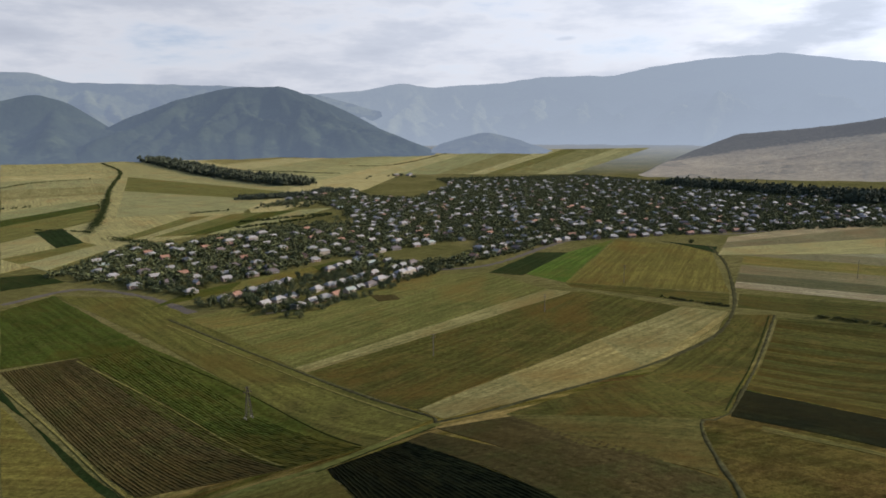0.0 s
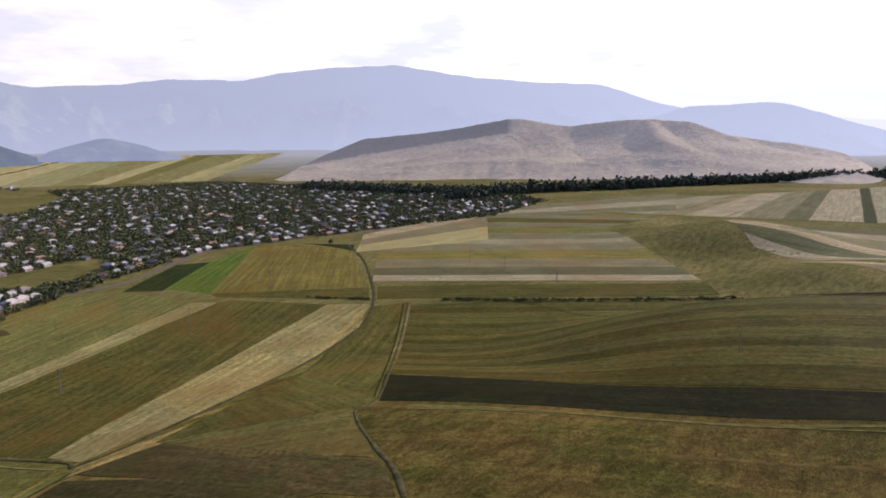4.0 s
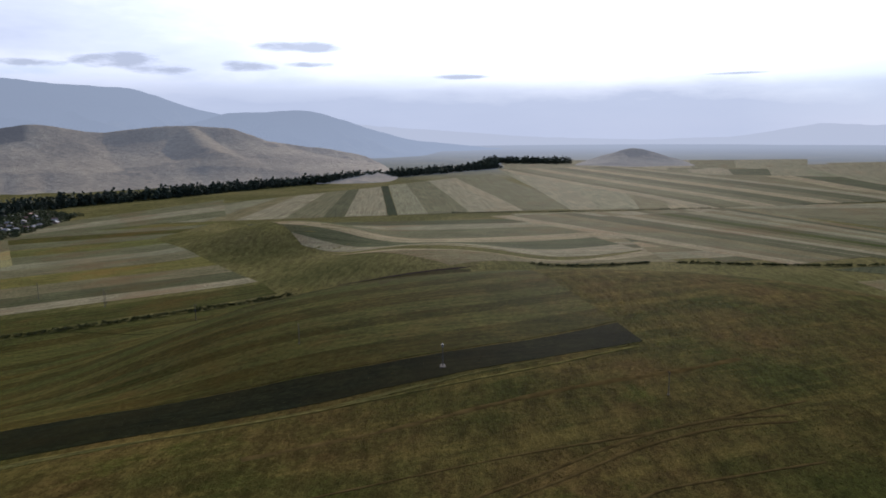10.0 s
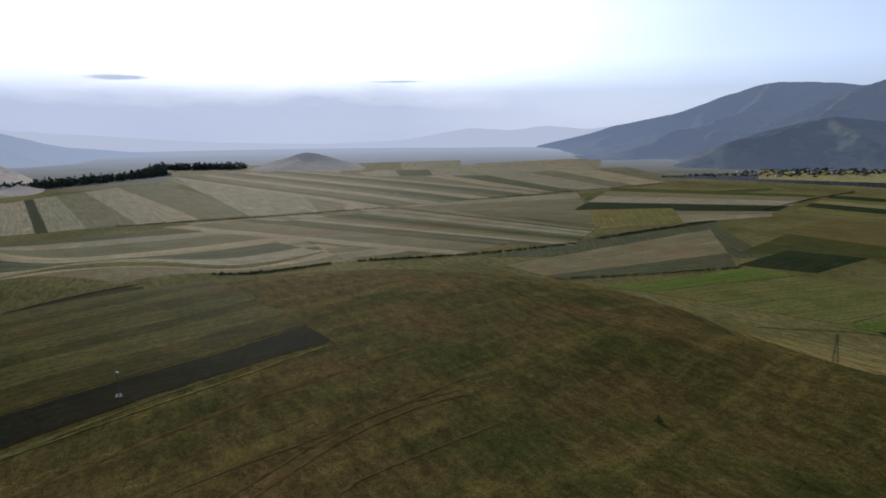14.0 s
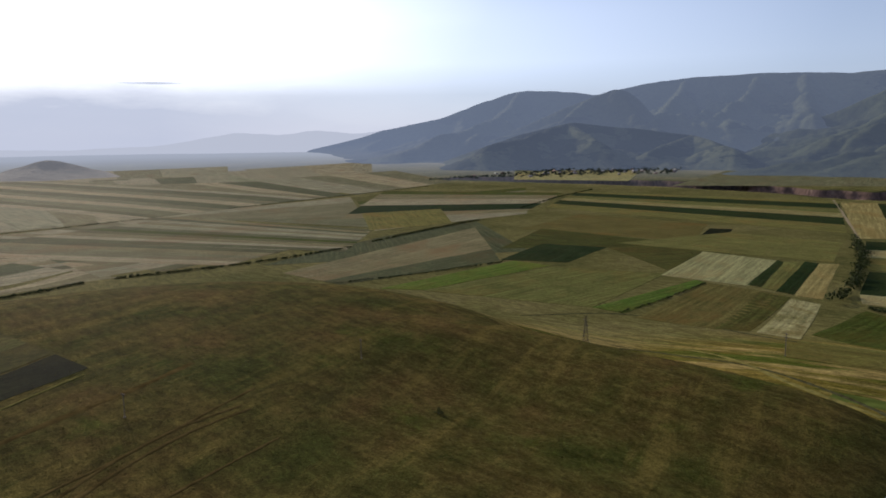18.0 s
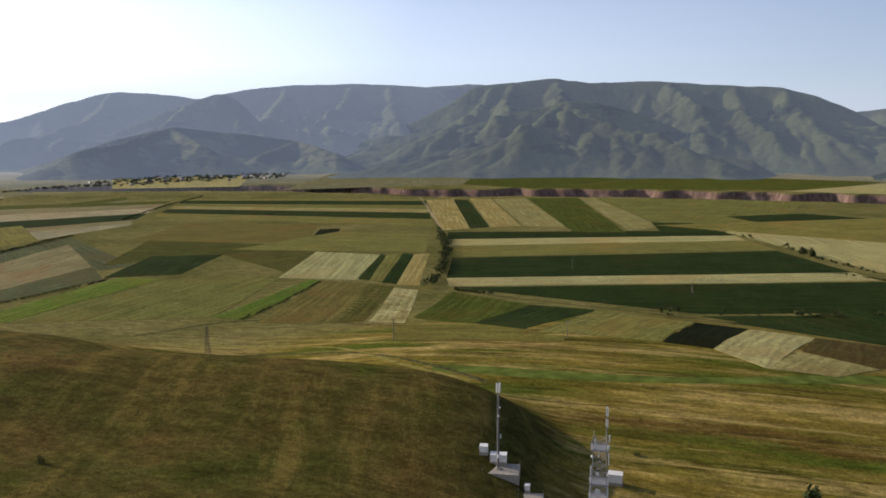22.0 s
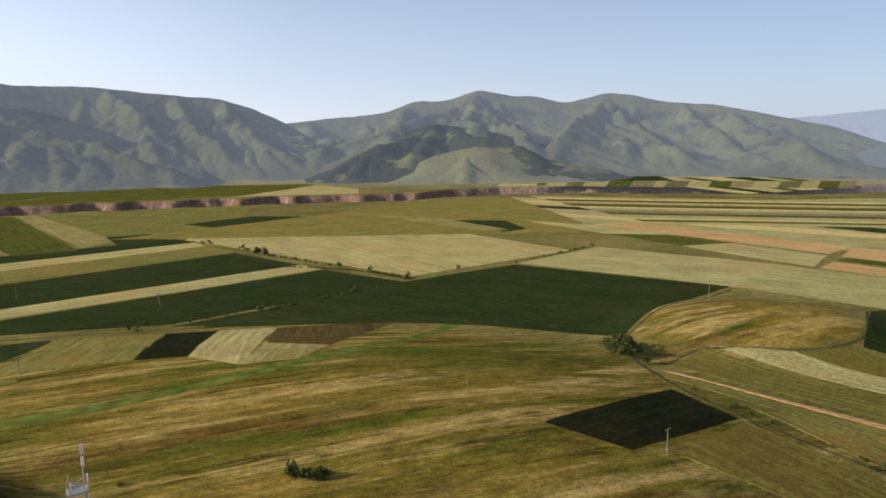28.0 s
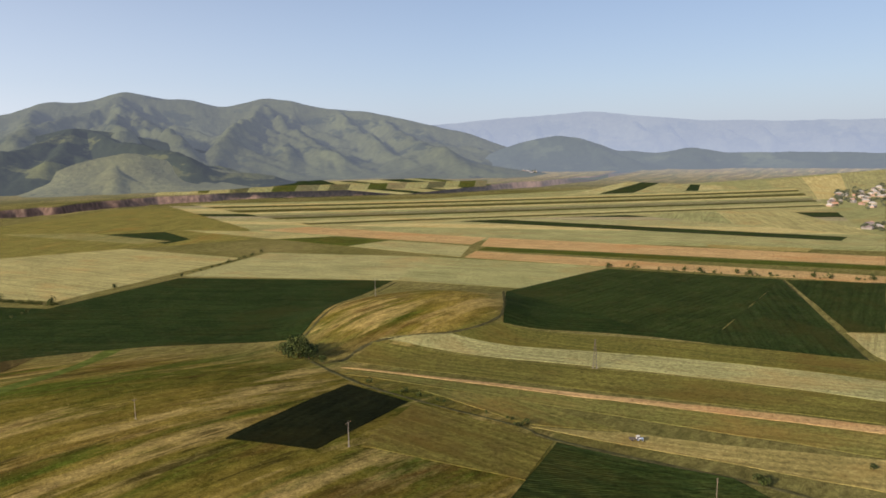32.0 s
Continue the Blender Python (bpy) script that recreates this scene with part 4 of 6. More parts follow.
def leaves(count, rx, ry, rz, size, seed, lumps=5):
    """Clumps of leaves scattered in an uneven crown, as numpy vertices and quads; its underside rests near z = 0."""
    rng = np.random.RandomState(seed)
    centres = rng.normal(size=(lumps, 3)) * (rx * 0.42, ry * 0.42, rz * 0.34)
    centres[:, 2] = centres[:, 2] + rz
    which = rng.randint(lumps, size=count)
    d = rng.normal(size=(count, 3))
    d /= np.linalg.norm(d, axis=1)[:, None]
    reach = rng.uniform(0.62, 1.0, (count, 1)) * rng.uniform(0.5, 0.72, (lumps, 1))[which]
    p = centres[which] + d * reach * (rx, ry, rz)
    p[:, 2] = np.maximum(p[:, 2], size * 0.3)
    nrm = d + rng.normal(size=(count, 3)) * 0.55
    nrm /= np.linalg.norm(nrm, axis=1)[:, None]
    a = np.cross(nrm, rng.normal(size=(count, 3)))
    a /= np.linalg.norm(a, axis=1)[:, None]
    b = np.cross(nrm, a)
    s = size * rng.uniform(0.6, 1.3, (count, 1))
    quad = np.stack([p + a * s, p + b * s * 0.8 + nrm * s * 0.2, p - a * s, p - b * s * 0.8 + nrm * s * 0.15], 1)
    return quad.reshape(-1, 3), np.arange(count * 4).reshape(-1, 4)


def mesh_of(name, verts, faces, mat):
    me = bpy.data.meshes.new(name)
    me.from_pydata(np.asarray(verts, float), [], faces.tolist() if hasattr(faces, "tolist") else faces)
    me.materials.append(mat)
    me.update()
    return me


def hedge(high, wide, *points):
    """Bushes of uneven size along a line, with gaps."""
    verts, faces, n = [], [], 0
    dist = min(math.hypot(*p) for p in points)
    step = max(2.2, high * 0.9, dist * 0.0022)
    sparse = wide < high
    for i, p in enumerate(smooth_line(points, step)):
        if random.random() < (0.82 if sparse else 0.12) or (not sparse and math.sin(i * 0.37 + dist) > 0.93):
            continue
        s = random.uniform(0.65, 1.35) * (1.0 + 0.8 * (sparse and random.random() < 0.2))
        x, y = p.x + random.uniform(-0.35, 0.35) * wide, p.y + random.uniform(-0.35, 0.35) * wide
        w = max(step * 0.75, wide * 0.55) if not sparse else high * 0.7
        v, q = leaves(int(46 + 5 * min(high, 9)), w * s, w * s, high * 0.62 * s, max(0.32, min(0.9, high * 0.22)) * s ** 0.5, random.randrange(9999), 4)
        verts.append(v + (x, y, float(land(x, y))))
        faces.append(q + n)
        n += len(v)
    ob = new("hedge", mesh_of("hedge", np.concatenate(verts), np.concatenate(faces), DEEP_LEAF if random.random() < 0.7 else LEAF_WARM))
    label = "scattered dark bushes along a field edge" if sparse else "tall belt of dark trees between fields" if high > 5 else "low dark hedge of bushes between fields"
    return tagged(ob, label, "hedge", "hedges of the plain")



# fields below the village
field("g", (-349, 687), (-197, 513), (-279, 470), (-368, 629))
field("n", (-238, 490), (-54, 280), (-117, 279), (-276, 464), bend=((-131, 382), (-196, 372)), rows=1.9)
field("g", (-200, 516), (-21, 289), (-54, 280), (-238, 490), bend=((-94, 404), (-131, 382)), rows=1.9)
field("y", (-259, 670), (10, 322), (-21, 289), (-349, 687), bend=((-87, 478), (-135, 454)))
field("d", (-249, 414), (-119, 275), (-127, 278), (-260, 435), bend=((-176, 340), (-194, 356)))
field("y", (-132, 284), (-181, 294), (-181, 294), (-242, 403))
field("o", (-192, 590), (-16, 746), (84, 760), (-122, 514))
field("o", (-122, 514), (85, 757), (135, 673), (-79, 456))
field("s", (-79, 456), (135, 673), (156, 659), (-69, 446))
field("O", (-69, 446), (156, 659), (172, 658), (-30, 398), bend=((44, 552), (47, 503)))
field("O", (-30, 398), (172, 658), (240, 595), (3, 348), bend=((47, 503), (94, 453)))
field("s", (3, 348), (60, 414), (67, 343), (15, 319))
field("s", (60, 414), (141, 503), (148, 423), (67, 343))
field("s", (141, 503), (240, 595), (273, 575), (148, 423), bend=((190, 549), (206, 498)))
field("s", (235, 512), (148, 423), (148, 423), (273, 575), bend=((192, 468), (206, 498)))
field("y", (159, 701), (290, 963), (392, 891), (306, 643))
field("d", (86, 757), (162, 877), (201, 873), (121, 739))
field("d", (345, 947), (405, 894), (382, 850), (363, 921))
field("O", (159, 701), (304, 639), (283, 595), (160, 681))
field("b", (126, 747), (201, 873), (286, 963), (159, 701))
field("O", (142, 395), (271, 565), (307, 561), (133, 272), bend=((202, 481), (219, 423)))
field("O", (142, 395), (133, 272), (119, 266), (44, 310), bend=((138, 334), (82, 283)))
field("Y", (44, 310), (118, 267), (96, 201), (62, 243), bend=((81, 284), (79, 222)))
field("n", (46, 304), (97, 197), (87, 169), (11, 301), bend=((74, 236), (55, 213)))
field("n", (45, 193), (-3, 287), (7, 297), (94, 182), bend=((21, 240), (58, 219)))
field("k", (-3, 287), (45, 193), (-17, 215), (-35, 268), rows=1.8)
field("y", (-74, 259), (-36, 268), (-18, 217), (-66, 244))

# strips on the flank of the hill
strips("OhOOOhOhOhOhOhOhOh", (305, 552), (689, 257), (360, 53), (175, 343), bend=((501, 435), (246, 170)))
field("k", (172, 343), (357, 52), (329, 36), (131, 268), bend=((244, 170), (220, 148)))
field("Y", (136, 251), (219, 135), (326, 36), (131, 243), bend=((173, 192), (211, 149)))
field("O", (313, 638), (602, 460), (566, 416), (288, 588), bend=((460, 552), (430, 505)))
strips("ozxzozvx", (511, 1016), (816, 819), (610, 472), (319, 662), bend=((664, 918), (456, 576)))
strips("ozOz", (798, 1115), (1019, 870), (821, 824), (524, 1034))
strips("zxzxzvx", (1280, 1092), (920, 1031), (1211, 622), (1854, 972))
field("d", (1883, 964), (1222, 606), (1211, 621), (1854, 971))
strips("xzxxzz", (1903, 972), (1222, 605), (1462, 270), (2466, 846), bend=((1562, 788), (1833, 477)))
strips("vxzxvx", (1008, 799), (1248, 351), (972, 109), (784, 532), bend=((1128, 575), (808, 292)))
strips("xzz", (759, 472), (963, 108), (891, 59), (686, 278), bend=((783, 265), (821, 182)))
field("n", (609, 339), (675, 275), (684, 255), (410, 217), bend=((637, 305), (547, 236)))

# the sunward plain
strips("xxzxvxxxzzxxzxvx", (1311, 404), (1517, 36), (1144, -319), (958, 109))
strips("xxvxxxzx", (1527, -13), (1681, -430), (1284, -302), (1457, -146))
strips("xxvxzxxxzxzvxxx", (1468, 317), (2691, 887), (2324, -702), (1541, 43), bend=((1937, 528), (1870, -261)))
strips("gzxgxx", (1695, -442), (1889, -1017), (1263, -684), (1150, -329))
field("v", (1190, -537), (848, -464), (898, -106), (1076, -321))
strips("zxzxxxvxzxxx", (2748, 905), (1425, 262), (2009, -491), (3198, -348), bend=((1907, 487), (2504, -445)))
strips("xxxx", (3264, -333), (2433, -433), (2458, -703), (3500, -994), bend=((2807, -394), (2979, -848)))
strips("xxzxzxvx", (2677, 849), (1406, 305), (1617, -140), (2970, -245), bend=((1866, 497), (2294, -192)))
strips("zxzxxvxzx", (1372, 287), (1573, -136), (1001, -91), (902, 78))
strips("zxzx", (3213, 1048), (2735, 868), (3026, -249), (3484, -284))
strips("vzxvzzxv", (1145, 224), (1424, -101), (1157, -329), (908, 8))
strips("xzz", (1574, 41), (1833, -459), (1195, -335), (1445, -103))
strips("gzxdz", (1979, -599), (1669, -1014), (1291, -693), (1344, -313))
strips("zxzvzzxv", (2680, 726), (1643, 30), (1886, -473), (2579, -310), bend=((2096, 315), (2203, -405)))
strips("xzxz", (2635, -317), (1898, -492), (2230, -917), (2877, -922), bend=((2233, -420), (2529, -924)))
strips("zzv", (835, -123), (1111, -499), (797, -394), (740, -171))
field("Y", (1202, -770), (968, -884), (818, -720), (1060, -565))
field("k", (806, -708), (922, -845), (897, -871), (770, -720))
field("O", (1047, -595), (809, -702), (830, -578), (886, -437))
field("d", (804, -397), (900, -512), (830, -578), (750, -463))
field("b", (703, -205), (791, -410), (741, -434), (676, -246))
field("o", (673, -245), (733, -433), (640, -527), (541, -362))
field("b", (541, -362), (599, -534), (582, -533), (510, -375))
field("O", (830, -578), (805, -699), (740, -744), (636, -539))
strips("vxzzvxzxvzzx", (1553, 25), (1172, -329), (916, -66), (1262, 430))
strips("zxvzxvzxzvx", (3001, 433), (1857, -402), (1525, 60), (2671, 877), bend=((2371, -98), (1966, 355)))
strips("zvxzxvgvzxv", (1532, -27), (1138, -317), (956, -229), (1313, 238))
field("o", (1159, -323), (1427, -381), (1432, -561), (1189, -488))

# fields between the hill and the gorge
strips("odosdo", (1691, -1078), (1154, -1428), (782, -991), (1350, -776))
field("p", (636, -516), (742, -672), (648, -705), (552, -561))
field("d", (557, -565), (652, -708), (639, -705), (542, -569))
field("o", (540, -567), (639, -705), (630, -730), (523, -569))
field("d", (521, -567), (630, -730), (613, -733), (502, -570))
field("s", (500, -568), (613, -733), (600, -751), (476, -577))
field("Y", (492, -374), (583, -534), (504, -563), (431, -404))
field("O", (431, -404), (523, -549), (495, -558), (410, -421))
field("w", (405, -423), (491, -554), (462, -560), (370, -429))
field("g", (382, -454), (429, -574), (330, -566), (311, -445), bend=((406, -514), (324, -508)))
field("d", (311, -445), (330, -566), (267, -578), (253, -426), bend=((324, -508), (263, -500)))
field("o", (871, -840), (717, -902), (611, -755), (856, -613))
field("d", (712, -942), (349, -1213), (307, -1167), (661, -874))
field("p", (661, -874), (307, -1167), (277, -1122), (620, -818))
field("o", (620, -818), (277, -1122), (218, -1053), (560, -746))
field("d", (552, -740), (216, -1042), (110, -927), (477, -628))
field("p", (477, -628), (110, -927), (78, -890), (448, -595))
field("d", (437, -595), (74, -885), (-23, -795), (187, -623), bend=((256, -740), (86, -711)))
field("d", (184, -611), (-34, -792), (-29, -617), (123, -604), bend=((80, -705), (43, -608)))
field("k", (154, -432), (177, -571), (136, -572), (123, -435))
field("n", (80, -476), (88, -574), (-11, -607), (36, -461), bend=((84, -525), (15, -535)))
field("o", (179, -575), (155, -432), (238, -416), (269, -577))
field("p", (122, -434), (134, -570), (89, -577), (85, -407), bend=((128, -502), (84, -461)))
field("s", (85, -407), (81, -472), (36, -459), (52, -417))
field("y", (366, -424), (306, -438), (224, -415), (317, -358), bend=((336, -431), (267, -381)))
field("y", (360, -404), (214, -413), (205, -395), (315, -354), bend=((277, -401), (255, -370)))
field("s", (1083, -1460), (708, -1001), (734, -955), (1130, -1404))
field("d", (1040, -1462), (689, -1036), (708, -1001), (1074, -1447))
field("s", (1005, -1514), (652, -1081), (688, -1037), (1055, -1491))
field("s", (942, -1579), (575, -1110), (647, -1084), (999, -1517))
field("g", (836, -1665), (464, -1106), (538, -1061), (935, -1582))
field("s", (795, -1683), (442, -1212), (468, -1128), (832, -1666))
field("o", (334, -1854), (278, -1330), (451, -1236), (788, -1686))
field("d", (395, -1433), (283, -1573), (85, -1525), (267, -1325))
field("d", (415, -1292), (355, -1201), (418, -1145), (482, -1260))
field("p", (38, -1503), (-276, -996), (-34, -828), (335, -1208))
strips("pSsp", (27, -1517), (-218, -1961), (-497, -1721), (-357, -1222))
field("z", (1720, -1430), (2155, -2065), (1668, -2409), (1376, -1904), bend=((1920, -1713), (1522, -2156)))
field("g", (1376, -1904), (1632, -2357), (923, -2647), (1085, -1906), bend=((1504, -2130), (1020, -2249)))
field("g", (923, -2647), (241, -2649), (402, -2217), (1085, -1906), bend=((561, -2653), (738, -2067)))
field("z", (996, -2786), (732, -3223), (592, -3121), (875, -2571), bend=((871, -3002), (744, -2839)))
field("p", (438, -2157), (228, -2601), (79, -2410), (71, -2199), bend=((341, -2372), (75, -2304)))
field("p", (2203, -1140), (2645, -1373), (2332, -1771), (1945, -1433))

# the eastern plain
field("p", (19, -1703), (-1233, -1742), (-3128, -1531), (-1048, -504))
field("o", (460, -1223), (-218, -1961), (-546, -1895), (-348, -1190))
field("d", (-170, -889), (-376, -721), (-268, -634), (-37, -804), bend=((-273, -805), (-162, -723)))
field("d", (-37, -804), (-268, -634), (-187, -523), (92, -715), bend=((-162, -723), (-59, -620)))
field("d", (92, -715), (-187, -523), (-74, -607), (157, -596), bend=((-59, -620), (49, -593)))
field("p", (-324, -1022), (-501, -844), (-381, -722), (-176, -900))
field("p", (-501, -844), (-644, -643), (-516, -541), (-381, -722))
strips("xpSpdxpSpp", (-366, -1981), (-1826, -1055), (-1075, -517), (-389, -1338))
field("r", (-495, -1302), (-683, -962), (-617, -911), (-396, -1310))
field("r", (-583, -850), (-855, -409), (-812, -388), (-538, -812))
field("r", (-686, -960), (-998, -480), (-932, -447), (-618, -888))
strips("pgp", (-277, -1403), (-387, -1296), (-605, -898), (-536, -820))
field("d", (-754, -1398), (-1151, -614), (-1100, -595), (-672, -1402))
field("g", (-618, -873), (-923, -443), (-892, -427), (-591, -858))
field("s", (-906, -695), (-995, -578), (-958, -565), (-885, -674))
field("d", (-247, -1395), (-262, -1252), (-215, -1221), (-143, -1420))
field("s", (-120, -1463), (-230, -1248), (-179, -1245), (23, -1550))
field("d", (-447, -595), (-632, -634), (-745, -467), (-460, -349))
field("d", (-460, -349), (-353, -474), (-353, -474), (-447, -595), bend=((-416, -416), (-400, -534)))
field("d", (-745, -467), (-520, -257), (-491, -297), (-460, -349))
field("d", (-815, -389), (-605, -286), (-583, -305), (-746, -462))
field("p", (-601, -284), (-527, -247), (-536, -261), (-579, -304))
field("y", (-351, -472), (-517, -255), (-524, -246), (-491, -230), bend=((-449, -360), (-508, -238)))
field("y", (-351, -472), (-491, -230), (-483, -226), (-293, -462), bend=((-437, -342), (-407, -340)))
field("p", (-293, -462), (-482, -225), (-444, -206), (-236, -477), bend=((-406, -340), (-362, -334)))
field("y", (-230, -474), (-443, -206), (-408, -189), (-195, -449), bend=((-357, -332), (-318, -307)))
field("r", (-196, -425), (-405, -187), (-394, -182), (-184, -433), bend=((-316, -298), (-306, -297)))
field("o", (-193, -419), (-393, -181), (-363, -167), (-177, -415), bend=((-308, -291), (-287, -278)))
field("s", (-272, -258), (-361, -165), (-327, -149), (-229, -282), bend=((-316, -212), (-285, -212)))
field("o", (-253, -334), (-273, -259), (-229, -287), (-205, -363))
field("k", (-74, -309), (-169, -385), (-185, -339), (-107, -282))
field("y", (-188, -337), (-226, -261), (-182, -228), (-128, -280))
field("d", (-227, -259), (-278, -192), (-276, -168), (-161, -213), bend=((-252, -226), (-220, -194)), rows=1.6)
strips("SdpdSdpg", (-898, -2707), (-1048, -1940), (-1512, -2101), (-1520, -2575), bend=((-989, -2288), (-1519, -2324)))
strips("SdppdSp", (-1410, -1585), (-1970, -1872), (-2058, -1479), (-1601, -1067), bend=((-1668, -1722), (-1830, -1273)))
field("d", (-1127, -2842), (-1056, -2338), (-790, -2361), (-959, -2932))
strips("ppSp", (-1611, -1059), (-2163, -1554), (-3128, -1531), (-2069, -1007), bend=((-1858, -1277), (-2598, -1269)))
strips("Sppp", (-1073, -1516), (-1410, -1585), (-1587, -1058), (-1198, -578))
strips("SpdS", (-401, -2421), (-499, -2743), (-934, -2816), (-810, -2320))
strips("gpvpgzpvpgzpvpgz", (-535, -2409), (-609, -2678), (-1640, -2304), (-1449, -2049))
strips("pSpSp", (-642, -3003), (-752, -3384), (-1285, -3245), (-1137, -2805))
strips("pSOppOSpzOpSOp", (-427, -2020), (-2150, -1330), (-1600, -900), (-513, -1290), bend=((-1150, -1690), (-960, -1140)))

# fields beyond the village
field("p", (-464, 803), (-2048, 3664), (-1224, 3985), (-283, 1244), bend=((-1256, 2234), (-557, 2078)))
field("S", (-282, 1283), (-1224, 3985), (333, 3880), (-109, 1842), bend=((-562, 2128), (36, 2639)))
strips("pSps", (-1539, 2739), (-1206, 2842), (-749, 1783), (-949, 1675))
strips("pgop", (-801, 1408), (-734, 1684), (-490, 1164), (-515, 894))
field("d", (-571, 1173), (-451, 993), (-484, 973), (-595, 1132))
strips("SpsSpS", (-1323, 3869), (-617, 4296), (201, 3741), (-275, 2116), bend=((-995, 4090), (-107, 2793)))
strips("pop", (-1053, 2725), (-312, 1927), (-323, 1375), (-541, 1315), bend=((-632, 2296), (-432, 1345)))
strips("po", (-405, 965), (-419, 1155), (-147, 1361), (-269, 1138))
strips("SpsSosSp", (-119, 2362), (231, 3736), (1253, 3626), (532, 2294), bend=((17, 2961), (833, 2886)))
field("d", (-417, 795), (-368, 750), (-414, 712), (-452, 780))
strips("op", (-515, 894), (-466, 1019), (-405, 965), (-420, 814))
strips("xzp", (455, 970), (810, 1148), (584, 822), (379, 835))
strips("zxz", (816, 1147), (1373, 1152), (1098, 918), (701, 1032))
field("n", (-15, 662), (-10, 644), (-30, 637), (-39, 662))
strips("goyg", (-235, 632), (-221, 685), (-86, 844), (-64, 820))
strips("opogp", (-431, 1041), (-408, 1299), (-153, 1420), (-268, 1095))
track("dry", 3.0, (-127, 601), (-87, 636), (-45, 712), (12, 806))

# tracks, ditches and roads
track("path", 2.0, (-206, 589), (-140, 518), (-79, 453), (-30, 393), (7, 333), (11, 311))
track("grass", 4.5, (11, 311), (-22, 284), (-40, 272), (-79, 260))
track("path", 2.6, (11, 314), (41, 325), (103, 377), (171, 444), (234, 509), (279, 578), (316, 657), (367, 788), (398, 904))
track("path", 1.3, (307, 561), (200, 387), (133, 273), (118, 264), (108, 240), (100, 208), (96, 187), (89, 167))
track("road", 6.0, (-381, 653), (-336, 713), (-254, 672), (-192, 609))
track("road", 6.0, (-17, 782), (88, 798), (216, 956), (363, 1036), (507, 1008), (878, 1247))
track("path", 2.0, (1048, 811), (1213, 610), (1397, 325), (1663, -143))
track("path", 2.0, (539, -286), (515, -361), (457, -402), (350, -419))
track("path", 2.0, (387, -226), (397, -288), (342, -309), (297, -314), (225, -302), (198, -295))
track("dry", 4.0, (1175, -1437), (732, -956))
track("path", 2.0, (391, -583), (220, -595), (84, -596), (-73, -607), (-165, -541))
track("path", 1.6, (155, -590), (37, -619), (-74, -607))
track("path", 1.6, (-192, -524), (-266, -614), (-374, -710))
track("path", 2.3, (-190, -449), (-229, -474), (-295, -465), (-344, -478), (-381, -509), (-444, -596))
track("path", 1.6, (-446, -596), (-513, -541), (-631, -635))
track("path", 2.0, (-745, -467), (-520, -257), (-516, -242))
track("path", 2.3, (-173, -460), (-177, -385), (-196, -333), (-224, -285), (-229, -264), (-271, -203), (-290, -171), (-294, -158))
track("path", 2.0, (20, -1516), (-84, -1410), (-243, -1221))
track("green", 10.0, (239, -301), (151, -336), (80, -385), (-2, -474), (-61, -590))
track("furrow", 0.9, (595, 364), (629, 317), (674, 273))
track("furrow", 0.9, (600, 357), (634, 312), (679, 269))
track("furrow", 0.9, (604, 350), (640, 307), (684, 266))
track("furrow", 0.9, (608, 344), (646, 302), (690, 262))
track("furrow", 0.9, (613, 337), (652, 297), (696, 258))
track("verge", 1.2, (-202, 572), (-138, 504), (-79, 441), (-30, 381), (5, 321))
track("ditch", 0.5, (-196, 506), (-95, 404), (-23, 294))
track("verge", 0.9, (-235, 484), (-131, 381), (-57, 286))
track("ditch", 0.8, (10, 305), (-22, 279), (-40, 267))
track("ditch", 0.9, (301, 559), (197, 388), (134, 279))
track("verge", 1.0, (-256, 431), (-190, 361), (-122, 281))
track("ditch", 0.7, (300, 543), (398, 489), (380, 265))
track("verge", 0.7, (135, 248), (193, 168), (266, 83), (320, 37))

track("earth", 1.1, (257, -24), (242, 0), (219, 23), (192, 41), (160, 62))
track("earth", 1.1, (261, -21), (246, 4), (222, 28), (194, 47), (163, 68))
track("earth", 2.6, (318, -6), (292, 17), (261, 52), (232, 82), (201, 111), (170, 142))
track("earth", 1.0, (277, -28), (235, 16), (199, 61), (154, 107))
track("earth", 0.9, (230, -30), (212, -7), (195, 14), (187, 20))
track("verge", 2.4, (497, -284), (446, -305), (354, -327), (263, -301), (206, -293))

# hedges and bushes
hedge(1.6, 3.0, (230, 632), (282, 591))
hedge(1.8, 3.5, (233, 634), (282, 591))
hedge(2.2, 4.0, (339, 551), (432, 484), (567, 396))
hedge(1.4, 2.5, (339, 553), (418, 497), (493, 451), (565, 393))
hedge(1.3, 2.5, (773, 213), (873, 97))
hedge(1.3, 2.5, (882, 61), (920, -85))
hedge(2.2, 4.0, (777, 212), (872, 89))
hedge(2.2, 4.0, (884, 57), (919, -101), (990, -246))
hedge(2.6, 5.0, (1031, -294), (1130, -433), (1204, -548))
hedge(1.8, 3.0, (1287, 516), (1403, 257), (1529, 42))
hedge(1.8, 3.0, (1665, -134), (1854, -418), (2096, -779))
hedge(2.0, 3.0, (1357, -716), (1564, -941), (1726, -1149))
hedge(1.5, 3.0, (512, -371), (537, -438), (582, -533))
hedge(7.0, 12.0, (702, -909), (589, -777), (497, -644), (459, -574))
hedge(2.5, 5.0, (436, -583), (389, -588))
hedge(2.5, 2.0, (355, -1204), (267, -1139))
hedge(2.5, 2.0, (218, -1089), (165, -1012), (64, -914))
hedge(2.5, 2.5, (17, -865), (-33, -808))
hedge(2.5, 1.2, (217, -602), (146, -646), (77, -706), (-6, -785))
hedge(2.2, 1.0, (-171, -897), (-323, -1035))
hedge(2.6, 1.3, (-649, -647), (-692, -562), (-733, -505), (-780, -450), (-821, -397))
hedge(1.6, 2.0, (163, -923), (45, -881), (-30, -807))
hedge(1.6, 3.0, (748, -166), (762, -278), (790, -402))
